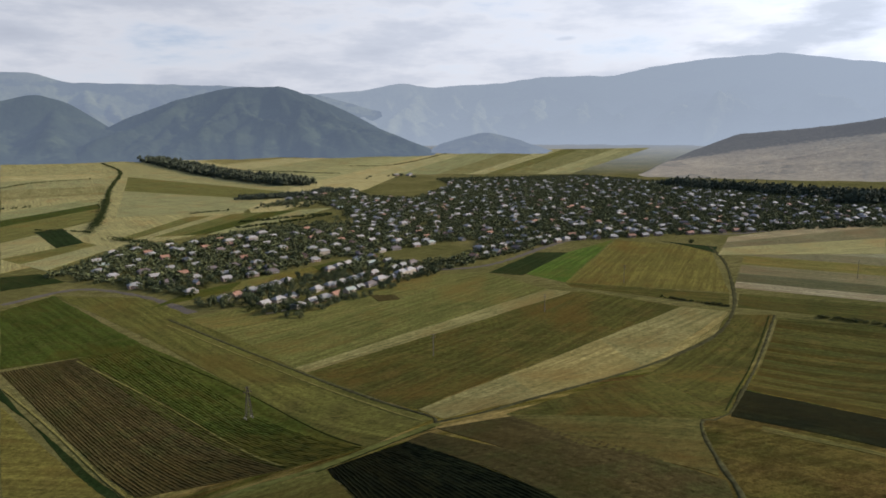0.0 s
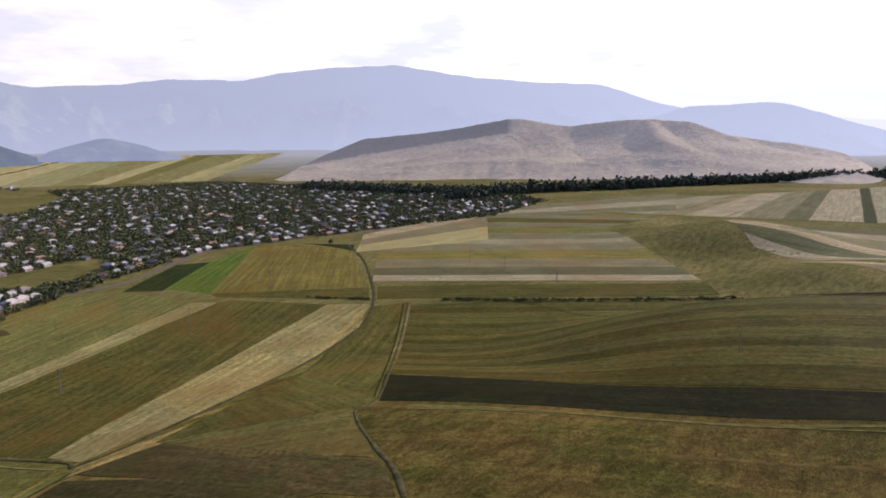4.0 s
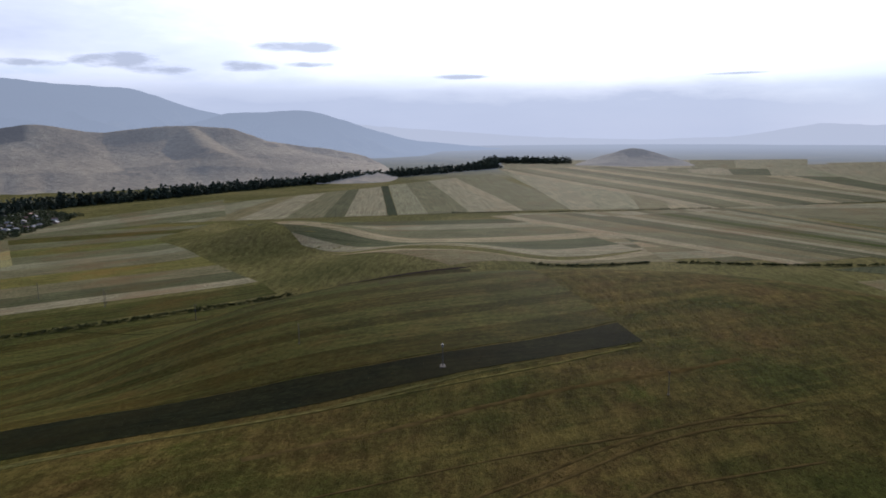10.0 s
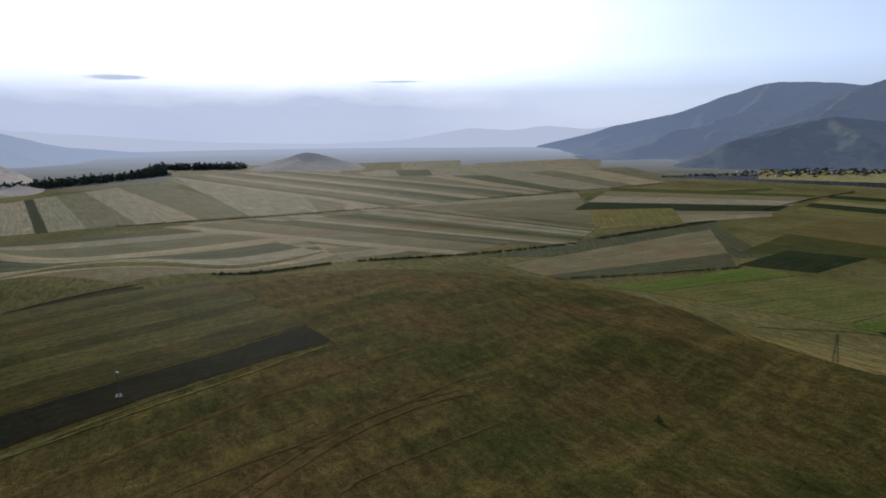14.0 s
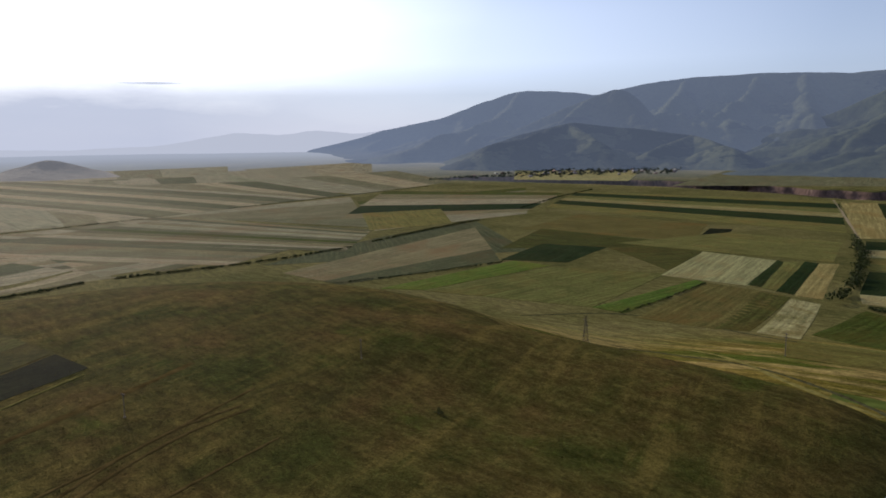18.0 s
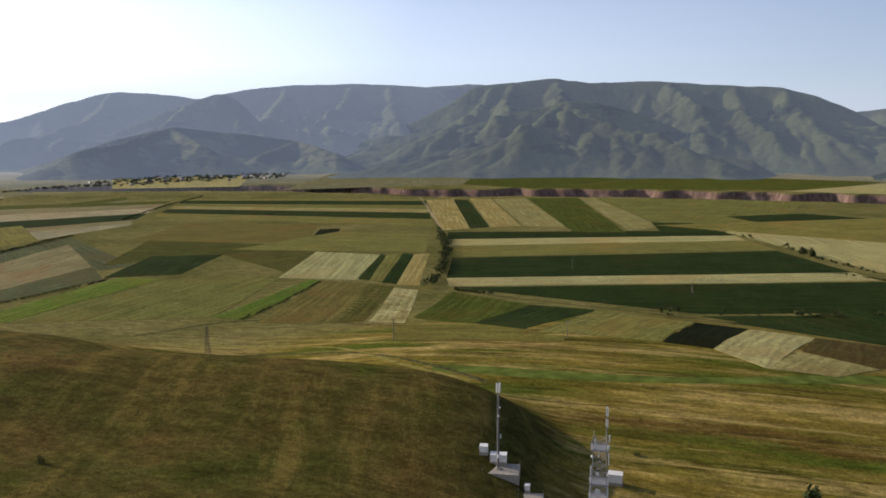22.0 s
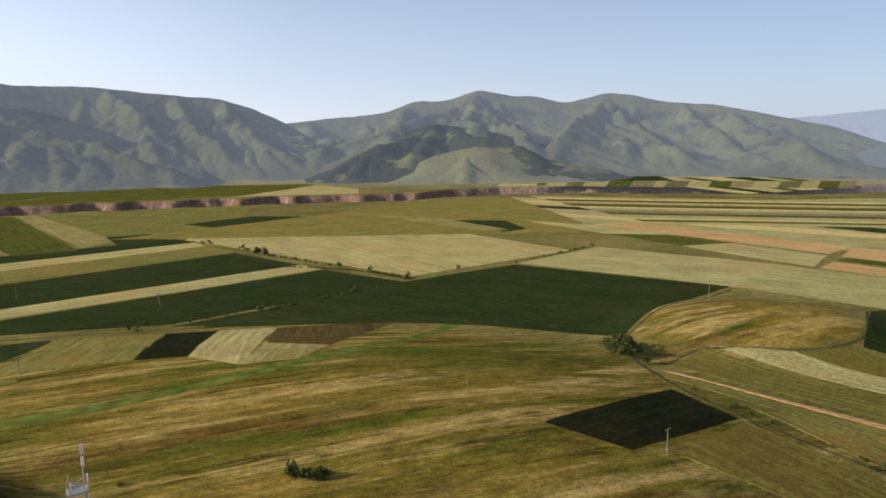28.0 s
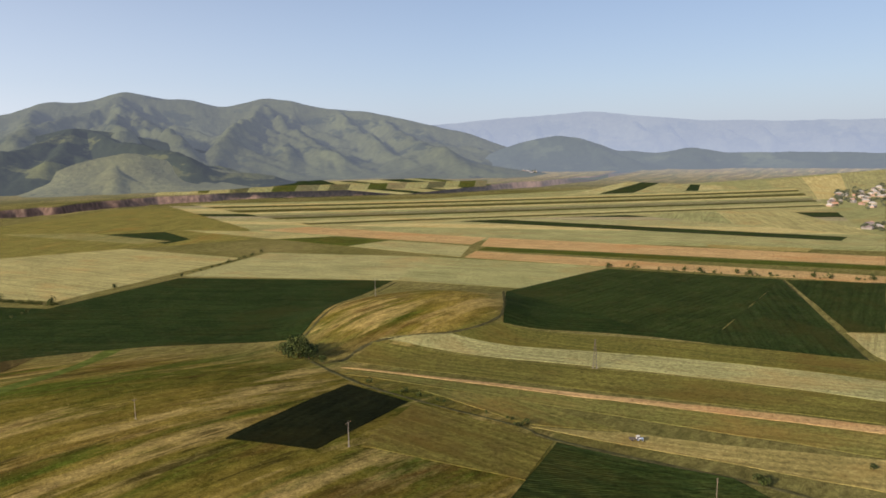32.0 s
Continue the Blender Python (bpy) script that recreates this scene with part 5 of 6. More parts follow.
hedge(2.0, 0.5, (-178, -387), (-204, -335), (-232, -286))
hedge(2.6, 9.0, (-527, 1188), (-614, 1441), (-811, 1950), (-1039, 2594), (-1279, 3016))
hedge(2.0, 14.0, (-500, 1100), (-560, 1290), (-700, 1650))
hedge(2.6, 5.0, (-413, 1350), (-356, 1397))
hedge(3.4, 8.0, (-290, 1208), (-226, 1254), (-147, 1308))
hedge(3.4, 16.0, (-436, 1042), (-372, 999))
hedge(3.0, 5.0, (-1123, 1989), (-1122, 2164), (-1013, 2294))
hedge(3.0, 8.0, (-924, 2715), (-583, 2604), (-238, 2428))
hedge(3.0, 8.0, (-228, 2781), (-52, 2846), (188, 3503))
hedge(1.8, 4.0, (-608, 1158), (-494, 1120))
hedge(3.0, 5.0, (-278, 1139), (-200, 1219), (-141, 1307))
hedge(3.0, 4.0, (-835, 1470), (-797, 1505))
hedge(3.0, 4.0, (-1768, 3154), (-1577, 3014))



# ---- parts of things ----
def part(name, verts, faces, mat, parent, label=""):
    """One mesh under a thing or a part."""
    ob = new(name, mesh_of(name, verts, faces, mat))
    ob.parent = parent
    return tagged(ob, label)


def thing(name, label, category, group=""):
    return tagged(new(name), label, category, group)


def box(x0, y0, z0, x1, y1, z1, n=0):
    v = [(x, y, z) for z in (z0, z1) for x, y in ((x0, y0), (x1, y0), (x1, y1), (x0, y1))]
    f = [(0, 3, 2, 1), (4, 5, 6, 7), (0, 1, 5, 4), (1, 2, 6, 5), (2, 3, 7, 6), (3, 0, 4, 7)]
    return v, [tuple(i + n for i in q) for q in f]


def join(*shapes):
    verts, faces = [], []
    for v, f in shapes:
        faces += [tuple(i + len(verts) for i in q) for q in f]
        verts += list(v)
    return verts, faces


def rod(a, b, r0, r1=None, sides=6):
    """A round bar between two places."""
    a, b = Vector(a), Vector(b)
    q = (b - a).to_track_quat("Z", "Y")
    ring = [(math.cos(6.2832 * i / sides), math.sin(6.2832 * i / sides), 0) for i in range(sides)]
    v = [tuple(a + q @ (Vector(p) * r0)) for p in ring] + [tuple(b + q @ (Vector(p) * (r0 if r1 is None else r1))) for p in ring]
    f = [(i, (i + 1) % sides, sides + (i + 1) % sides, sides + i) for i in range(sides)]
    return v, f + [tuple(range(sides))[::-1], tuple(range(sides, 2 * sides))]


# ---- village houses ----
WALLS = [plain("tuff_wall", (0.30, 0.22, 0.175), 0.9, 0.2, 0, 0.2, 0.6), plain("plaster_wall", (0.36, 0.32, 0.26), 0.9, 0.2, 0, 0.15, 0.5), plain("grey_block_wall", (0.20, 0.185, 0.17), 0.9, 0.2, 0, 0.2, 0.6)]


def sheet_metal(name, colour, rust):
    """Ribbed roofing sheet with rust in patches."""
    m, t, b = material(name, 0.55, 0.4)
    stain = ramp(t, noise_of(t, 0.35, 5, 0.65), [(0.45, 0.0), (0.75, 0.8)])
    t.links.new(mix(t, stain, colour, rust), b.inputs["Base Color"])
    wave = node(t, "ShaderNodeTexWave", i_Scale=1.2)
    t.links.new(t.nodes.new("ShaderNodeTexCoord").outputs["Object"], wave.inputs["Vector"])
    bump_on(t, b, wave.outputs["Fac"], 0.05, 0.5)
    return m


ROOFS = [sheet_metal("pale_metal_roof", (0.40, 0.385, 0.37), (0.26, 0.22, 0.19)), sheet_metal("grey_asbestos_roof", (0.30, 0.29, 0.28), (0.2, 0.23, 0.2)), sheet_metal("rusty_roof", (0.36, 0.20, 0.13), (0.25, 0.12, 0.08)),
         sheet_metal("greenish_metal_roof", (0.34, 0.40, 0.36), (0.35, 0.33, 0.28)), sheet_metal("dark_old_roof", (0.16, 0.14, 0.14), (0.2, 0.12, 0.08))]
GLASS = plain("dark_window_glass", (0.03, 0.035, 0.04), 0.15, 0.6, 0, 0.1)
DOOR = plain("brown_door_paint", (0.16, 0.09, 0.05), 0.6, 0.3)
BRICK = plain("chimney_brick", (0.30, 0.16, 0.11), 0.9, 0.2, 0, 0.25, 2)
FRAME = plain("white_frame_paint", (0.7, 0.69, 0.66), 0.5, 0.4)


def house_shape(w, d, h, rise, hip, eave=0.5):
    """Walls with gables, and a roof of two or four slopes with thickness."""
    x, y = w / 2, d / 2
    k = x - hip
    wv, wf = box(-x, -y, -0.8, x, y, h)
    if hip < 0.1:
        wv = wv + [(-x, 0, h + rise), (x, 0, h + rise)]
        wf = [f for f in wf if f != (4, 5, 6, 7)] + [(4, 7, 8), (5, 9, 6)]
    X, Y, drop = x + eave, y + eave, rise * eave / y
    kk = k + (eave if hip < 0.1 else 0)
    top = [(-X, -Y, h - drop), (X, -Y, h - drop), (X, Y, h - drop), (-X, Y, h - drop), (-kk, 0, h + rise), (kk, 0, h + rise)]
    up = [(a, b, c + 0.16) for a, b, c in top]
    faces = [(0, 1, 5, 4), (2, 3, 4, 5), (1, 2, 5), (3, 0, 4)] if hip > 0.1 else [(0, 1, 5, 4), (2, 3, 4, 5)]
    rf = [tuple(i + 6 for i in f) for f in faces] + [f[::-1] for f in faces] + [(0, 6, 7, 1), (2, 8, 9, 3)]
    rf += [(1, 7, 8, 2), (3, 9, 6, 0)] if hip > 0.1 else [(1, 7, 11, 5), (5, 11, 8, 2), (3, 9, 10, 4), (4, 10, 6, 0)]
    return (wv, wf), (top + up, rf)


HOUSE_LABELS = ["village house with pale metal roof among trees", "stone village house with grey sheet roof", "small village house with rust-brown roof", "village house with faded greenish metal roof", "old village house with dark weathered roof"]


def house(kind, w, d, h, rise, hip, wall, porch=False):
    """A house with walls, roof, chimney, door and framed windows."""
    (wv, wf), (rv, rf) = house_shape(w, d, h, rise, hip)
    ob = thing("house", HOUSE_LABELS[kind], "house", "village houses")
    part("wall", wv, wf, WALLS[wall], ob)
    roof = part("roof", rv, rf, ROOFS[kind], ob)
    part("chimney", *box(w * 0.18, 0.5, h, w * 0.18 + 0.7, 1.2, h + rise + 0.9), BRICK, roof)
    part("door", *box(-0.5, -d / 2 - 0.06, 0.1, 0.5, -d / 2 + 0.05, 2.15), DOOR, ob)
    for sx in (-0.32, 0.32):
        for side in (-1, 1):
            x, y = w * sx, side * d / 2
            win = part("window", *join(box(x - 0.75, y - 0.05, 0.95, x + 0.75, y + 0.05, 1.05), box(x - 0.75, y - 0.05, 2.3, x + 0.75, y + 0.05, 2.4), box(x - 0.75, y - 0.05, 1.05, x - 0.66, y + 0.05, 2.3), box(x + 0.66, y - 0.05, 1.05, x + 0.75, y + 0.05, 2.3), box(x - 0.04, y - 0.05, 1.05, x + 0.04, y + 0.05, 2.3)), FRAME, ob)
            part("pane", *box(x - 0.66, y - 0.03, 1.05, x + 0.66, y + 0.03, 2.3), GLASS, win)
    if porch:
        part("porch", *join(box(-2, -d / 2 - 1.8, h - 0.5, 2, -d / 2, h - 0.36), box(-1.9, -d / 2 - 1.7, -0.5, -1.78, -d / 2 - 1.58, h - 0.5), box(1.78, -d / 2 - 1.7, -0.5, 1.9, -d / 2 - 1.58, h - 0.5)), FRAME, ob)
    return ob


HOUSE_KINDS = [(0, 12, 8.5, 3.4, 2.2, 3.2, 1, True), (0, 10, 8, 3.2, 2.4, 0, 0, False), (1, 13, 9, 3.6, 2.3, 3.4, 0, True), (2, 10, 7.5, 3.1, 2.2, 0, 0, False), (3, 11, 8, 3.3, 2.1, 0, 1, False), (1, 9, 7, 3.0, 2.0, 0, 2, False), (4, 14, 8, 3.2, 2.2, 3, 2, False),
               (0, 15, 9, 5.6, 2.4, 3.5, 1, False)]
HOUSE_WEIGHT = [5, 4, 4, 4, 1, 3, 3, 1]
PROTO = []
for spec in HOUSE_KINDS:
    PROTO.append(house(*spec))
far_shapes = {}


def far_house(spec, x, y, turn, z, scale):
    """Adds a distant house to the joined meshes."""
    (wv, wf), (rv, rf) = house_shape(*spec[1:6])
    m = pose(x, y, z, 0, 0, turn)
    for key, v, f in ((("wall", spec[6]), wv, wf), (("roof", spec[0]), rv, rf)):
        vs, fs = far_shapes.setdefault(key, ([], []))
        fs += [tuple(i + len(vs) for i in q) for q in f]
        vs += [tuple(m @ (Vector(p) * scale)) for p in v]


taken = []
placed_houses = 0


# gardens and paddocks inside the village that stay free of houses and trees
GREEN_GAPS = [
    [(-205, 644), (-212, 694), (-144, 785), (-89, 866), (-58, 879), (-103, 760), (-162, 695), (-182, 655)],
    [(-54, 867), (43, 965), (100, 983), (82, 873), (44, 831), (-18, 837)],
    [(-431, 1041), (-408, 1299), (-318, 1402), (-153, 1420), (-111, 1321), (-161, 1215), (-268, 1095), (-315, 993), (-380, 981)],
    [(-464, 1071), (-421, 1343), (-344, 1466), (-390, 1730), (-334, 2064), (-207, 2105), (-174, 2630), (-903, 2715), (-1539, 2739), (-515, 894)],
    [(-153, 1849), (-154, 2319), (67, 2282), (116, 1894), (8, 1577), (-98, 1645)],
]


def settle(x, y, turn, near=True, scale=1.0):
    """Puts a house of a random kind down, unless another stands there."""
    global placed_houses
    if any((x - a) ** 2 + (y - b) ** 2 < 110 for a, b in taken) or any(inside(x, y, g) for g in GREEN_GAPS):
        return
    taken.append((x, y))
    k = random.choices(range(len(HOUSE_KINDS)), HOUSE_WEIGHT)[0]
    z = float(land(x, y))
    if near:
        placed_houses += 1
        if placed_houses <= len(PROTO):
            PROTO[placed_houses - 1].matrix_world = pose(x, y, z, 0, 0, turn)
        else:
            copy_thing(PROTO[k], pose(x, y, z, 0, 0, turn))
    else:
        far_house(HOUSE_KINDS[k], x, y, turn, z, scale)


def street(count, a, b, offset, near=True, jitter=4.0, both=True):
    """Houses along a line from a to b, on one side or both."""
    A, B = Vector(a), Vector(b)
    way = (B - A).normalized()
    side = Vector((-way.y, way.x))
    turn = math.degrees(math.atan2(way.y, way.x))
    for i in range(count):
        p = A.lerp(B, (i + 0.5) / count)
        for s in ((1, -1) if both else (1,)):
            if random.random() < (0.04 if jitter < 2 else 0.13):
                continue
            q = p + side * s * offset + way * random.uniform(-jitter, jitter) + side * random.uniform(-jitter, jitter) * 0.6
            settle(q.x, q.y, turn + random.choice((0, 0, 0, 180) if jitter < 2 else (0, 0, 0, 90, 180)) + random.uniform(-4, 4), near)


def inside(x, y, poly):
    hit = False
    for (x0, y0), (x1, y1) in zip(poly, poly[1:] + poly[:1]):
        if (y0 > y) != (y1 > y) and x < (x1 - x0) * (y - y0) / (y1 - y0) + x0:
            hit = not hit
    return hit


# ---- trees ----
def tree(seed, high, wide, kind, label, mat):
    """A tree: tapered trunk with limbs, and a crown of leaf clumps."""
    rng = random.Random(seed)
    ob = thing("tree", label, "tree", kind)
    stem = [rod((0, 0, -0.4), (0.1, 0, high * 0.42), 0.03 * high, 0.017 * high, 6)]
    for i in range(5):
        a = i * 1.257 + rng.uniform(-0.4, 0.4)
        stem.append(rod((0.08, 0, high * (0.24 + 0.04 * i)), (math.cos(a) * wide * 0.32, math.sin(a) * wide * 0.32, high * (0.5 + 0.05 * i)), 0.012 * high, 0.005 * high, 5))
    part("trunk", *join(*stem), BARK, ob)
    v, f = leaves(420, wide * 0.62, wide * 0.62, high * 0.47, high * 0.065, seed, 9)
    part("crown", v + (0, 0, high * 0.06), f, mat, ob)
    return ob


TREES = [tree(1, 6.0, 6.5, "village trees", "broad dark green garden tree", LEAF), tree(2, 5.2, 6.0, "village trees", "round dark green fruit tree", LEAF), tree(3, 4.6, 5.4, "village trees", "small round olive-green garden tree", LEAF_WARM),
         tree(4, 9.5, 3.8, "village trees", "tall narrow dark green poplar", LEAF), tree(5, 7.2, 7.5, "village trees", "large spreading walnut tree", LEAF)]
placed_trees = 0
wood = {"verts": [], "faces": [], "n": 0}
CLUMPS = [leaves(46, 1.0, 1.0, 1.0, 0.34, 70 + i, 5) for i in range(9)]


def grow(x, y, near, kinds=(0, 0, 1, 1, 2, 3, 4)):
    """A tree at a place: its own object near by, part of the joined woods far off."""
    global placed_trees
    z = float(land(x, y))
    if near and placed_trees < 290:
        k = random.choice(kinds)
        placed_trees += 1
        if placed_trees <= len(TREES):
            TREES[placed_trees - 1].matrix_world = pose(x, y, z, 0, 0, random.uniform(0, 360))
        else:
            copy_thing(TREES[k], pose(x, y, z, 0, 0, random.uniform(0, 360)))
        return
    far_tree(x, y, z, random.uniform(4.0, 7.5), random.uniform(2.8, 4.8))


def far_tree(x, y, z, high, wide, store=None):
    store = wood if store is None else store
    v, f = random.choice(CLUMPS)
    a = random.uniform(0, 6.283)
    c, s = math.cos(a), math.sin(a)
    p = np.stack([(v[:, 0] * c - v[:, 1] * s) * wide * 1.25 + x, (v[:, 0] * s + v[:, 1] * c) * wide * 1.25 + y, v[:, 2] * high * 0.5 + z], -1)
    store["verts"].append(p), store["faces"].append(f + store["n"])
    store["n"] += len(p)


def plant(name, store, label, mat):
    ob = new(name, mesh_of(name, np.concatenate(store["verts"]), np.concatenate(store["faces"]), mat))
    return tagged(ob, label, "trees", kind="stuff")


# leaves of the far trees, greyed in the colour to stand in for haze
BELT_LEAF = leaf_material("hazed_green_leaves", (0.055, 0.065, 0.045), (0.12, 0.135, 0.09))


def belt(name, label, high, deep, *points, gap=0.1):
    """A belt of trees along a line."""
    store = {"verts": [], "faces": [], "n": 0}
    for p in smooth_line(points, high * 0.38):
        for k in range(max(1, int(deep / (high * 0.5)))):
            if random.random() > gap:
                q = p + Vector((random.uniform(-1, 1), random.uniform(-1, 1))) * deep * 0.5
                far_tree(q.x, q.y, float(land(q.x, q.y)), high * random.uniform(0.6, 1.2), high * random.uniform(0.25, 0.42), store)
    return plant(name, store, label, BELT_LEAF)


# ---- the village ----
street(13, (-117, 600), (15, 779), 0.5, True, 1.5, False)               # the rows nearest to the hill
street(14, (-139, 622), (6, 820), 0.5, True, 1.5, False)
street(13, (-181, 646), (-59, 837), 0.5, True, 1.5, False)
street(13, (-240, 690), (40, 900), 17)
street(14, (-300, 720), (30, 975), 17)
street(14, (-350, 770), (0, 1050), 17)
street(12, (-385, 830), (-60, 1110), 17)
street(9, (-390, 890), (-140, 1110), 17)
street(10, (60, 850), (215, 985), 14)
street(12, (230, 985), (520, 1040), 16)
street(14, (520, 1045), (880, 1115), 16, True, 6, False)
CORE = [(-20, 960), (215, 1000), (520, 1050), (900, 1120), (1000, 1290), (960, 1420), (720, 1780), (560, 2130), (150, 2080), (-150, 1760), (-200, 1500), (-90, 1180)]
random.seed(5)
for i in range(46):
    for j in range(46):
        x, y = -220 + i * 27 + random.uniform(-8, 8) + j * 3, 950 + j * 26 + random.uniform(-7, 7)
        if inside(x, y, CORE) and random.random() < 0.55 - 0.0001 * (y - 950):
            settle(x, y, 28 + random.choice((0, 90)) + random.uniform(-8, 8), placed_houses < 295 and y < 1150)
# gardens full of trees
ALL = [(-400, 770), (-340, 745), (-215, 668), (-196, 636), (-100, 580), (48, 780), (90, 830), (219, 965), (512, 1015), (760, 1050), (1010, 1200), (1040, 1440), (780, 1800), (560, 2200), (100, 2160), (-200, 1790), (-330, 1360), (-390, 930)]
grid = {}
for a, b in taken:
    grid.setdefault((int(a // 20), int(b // 20)), []).append((a, b))
random.seed(8)
trees_at = []
for i in range(190):
    for j in range(205):
        x, y = -410 + i * 8 + random.uniform(-4, 4), 575 + j * 8.2 + random.uniform(-4, 4)
        if not inside(x, y, ALL) or any(inside(x, y, g) for g in GREEN_GAPS):
            continue
        if random.random() > (0.7 if y < 1000 else 0.68):
            continue
        if inside(x, y, [(-300, 1130), (-90, 1180), (-200, 1560), (-320, 1400)]) and random.random() < 0.8:
            continue
        near = [q for p in range(-1, 2) for r in range(-1, 2) for q in grid.get((int(x // 20) + p, int(y // 20) + r), ())]
        if any((x - a) ** 2 + (y - b) ** 2 < 36 for a, b in near):
            continue
        trees_at.append((x, y))
trees_at.sort(key=lambda p: math.hypot(*p))
for x, y in trees_at:
    grow(x, y, True)
plant("village_trees", wood, "dark garden trees crowding the village houses", LEAF)
wood = {"verts": [], "faces": [], "n": 0}

# ---- tree belts and woods ----
belt("tree_belt", "long dark belt of tall trees along the river", 24, 50, (850, 1330), (1098, 1390), (1349, 1341), (1662, 1291), (1960, 1210), (2223, 1120), (2678, 943), (2760, 925), gap=0.12)
belt("tree_belt", "far end of the dark river wood", 24, 60, (2700, 960), (2900, 990), (3060, 1010), (3090, 850), (3104, 706), gap=0.2)
belt("tree_belt", "long dark wood running down from the mountain to the village", 20, 90, (-1560, 3800), (-1022, 3007), (-609, 2383), (-308, 2000), gap=0.05)
belt("wood", "dark orchard rows on the rise behind the village", 9, 60, (-369, 1631), (-307, 1648), (-223, 1705), (-193, 1806), gap=0.15)
belt("wood", "dark wood at the edge of the village", 18, 90, (700, 1830), (860, 1560), (1000, 1380), gap=0.1)


# ---- power lines ----
CONCRETE = plain("weathered_concrete", (0.27, 0.25, 0.22), 0.9, 0.2, 0, 0.2, 1.2)
OLD_CONCRETE = plain("stained_concrete", (0.16, 0.145, 0.125), 0.95, 0.1, 0, 0.25, 1.2)
STEEL = plain("galvanised_steel", (0.30, 0.30, 0.31), 0.55, 0.4, 0.3, 0.15, 2)
DARK_STEEL = plain("rusty_dark_steel", (0.10, 0.085, 0.075), 0.7, 0.3, 0.3, 0.25, 2)
WHITE = plain("white_paint", (0.62, 0.62, 0.61), 0.5, 0.4, 0, 0.06, 0.8)
PORCELAIN = plain("brown_porcelain", (0.15, 0.08, 0.05), 0.3, 0.5)
OLD_WOOD = plain("grey_weathered_wood", (0.20, 0.165, 0.13), 0.9, 0.2, 0, 0.25, 1.5)


def pole(x, y, high):
    """A power pole with a crossarm and insulators."""
    mat = OLD_CONCRETE if high > 11 else OLD_WOOD
    ob = thing("power_pole", "tall concrete power pole with steel crossarm in the fields" if high > 11 else "weathered wooden power pole with short crossarm", "power pole", "power poles")
    part("shaft", *join(rod((0, 0, -0.5), (0, 0, high), 0.30 if high > 11 else 0.17, 0.17 if high > 11 else 0.12, 8), rod((0, 0, -0.3), (0, 0, 0.25), 0.55, 0.5, 8)), mat, ob)
    w = 1.9 if high > 11 else 1.0
    for z in ((high - 0.5, high - 2.6) if high > 14 else (high - 0.5,)):
        arm = part("crossarm", *join(box(-w, -0.09, z - 0.09, w, 0.09, z + 0.09), rod((-w * 0.6, 0, z), (0, 0, z - 0.8), 0.05), rod((w * 0.6, 0, z), (0, 0, z - 0.8), 0.05)), DARK_STEEL, ob)
        for k in (-0.92, 0.0 if z > high - 1 else 0.5, 0.92):
            part("insulator", *join(rod((k * w, 0, z + 0.08), (k * w, 0, z + 0.2), 0.03), rod((k * w, 0, z + 0.2), (k * w, 0, z + 0.5), 0.11, 0.06, 8)), PORCELAIN, arm)
    ob.matrix_world = pose(x, y, float(land(x, y)), 0, 0, (x * 7 + y * 3) % 60 - 10)
    return ob


def light_pole(x, y, high):
    """A pole with a transformer platform and a concrete footing."""
    ob = thing("transformer_pole", "power pole with small transformer on a stained concrete slab", "power pole")
    part("shaft", *rod((0, 0, -0.4), (0, 0, high), 0.2, 0.14, 8), OLD_CONCRETE, ob)
    part("slab", *box(-2.2, -1.2, -0.6, 2.2, 1.2, 0.2), OLD_CONCRETE, ob, "stained concrete slab")
    part("crossarm", *box(-1.1, -0.1, high - 0.7, 1.1, 0.1, high - 0.5), DARK_STEEL, ob)
    part("transformer", *join(box(-0.6, -0.45, high - 0.4, 0.6, 0.45, high + 0.6), rod((-0.3, 0, high + 0.6), (-0.3, 0, high + 1.0), 0.08), rod((0.3, 0, high + 0.6), (0.3, 0, high + 1.0), 0.08)), STEEL, ob, "grey metal transformer box")
    ob.matrix_world = pose(x, y, float(land(x, y)), 0, 0, 20)


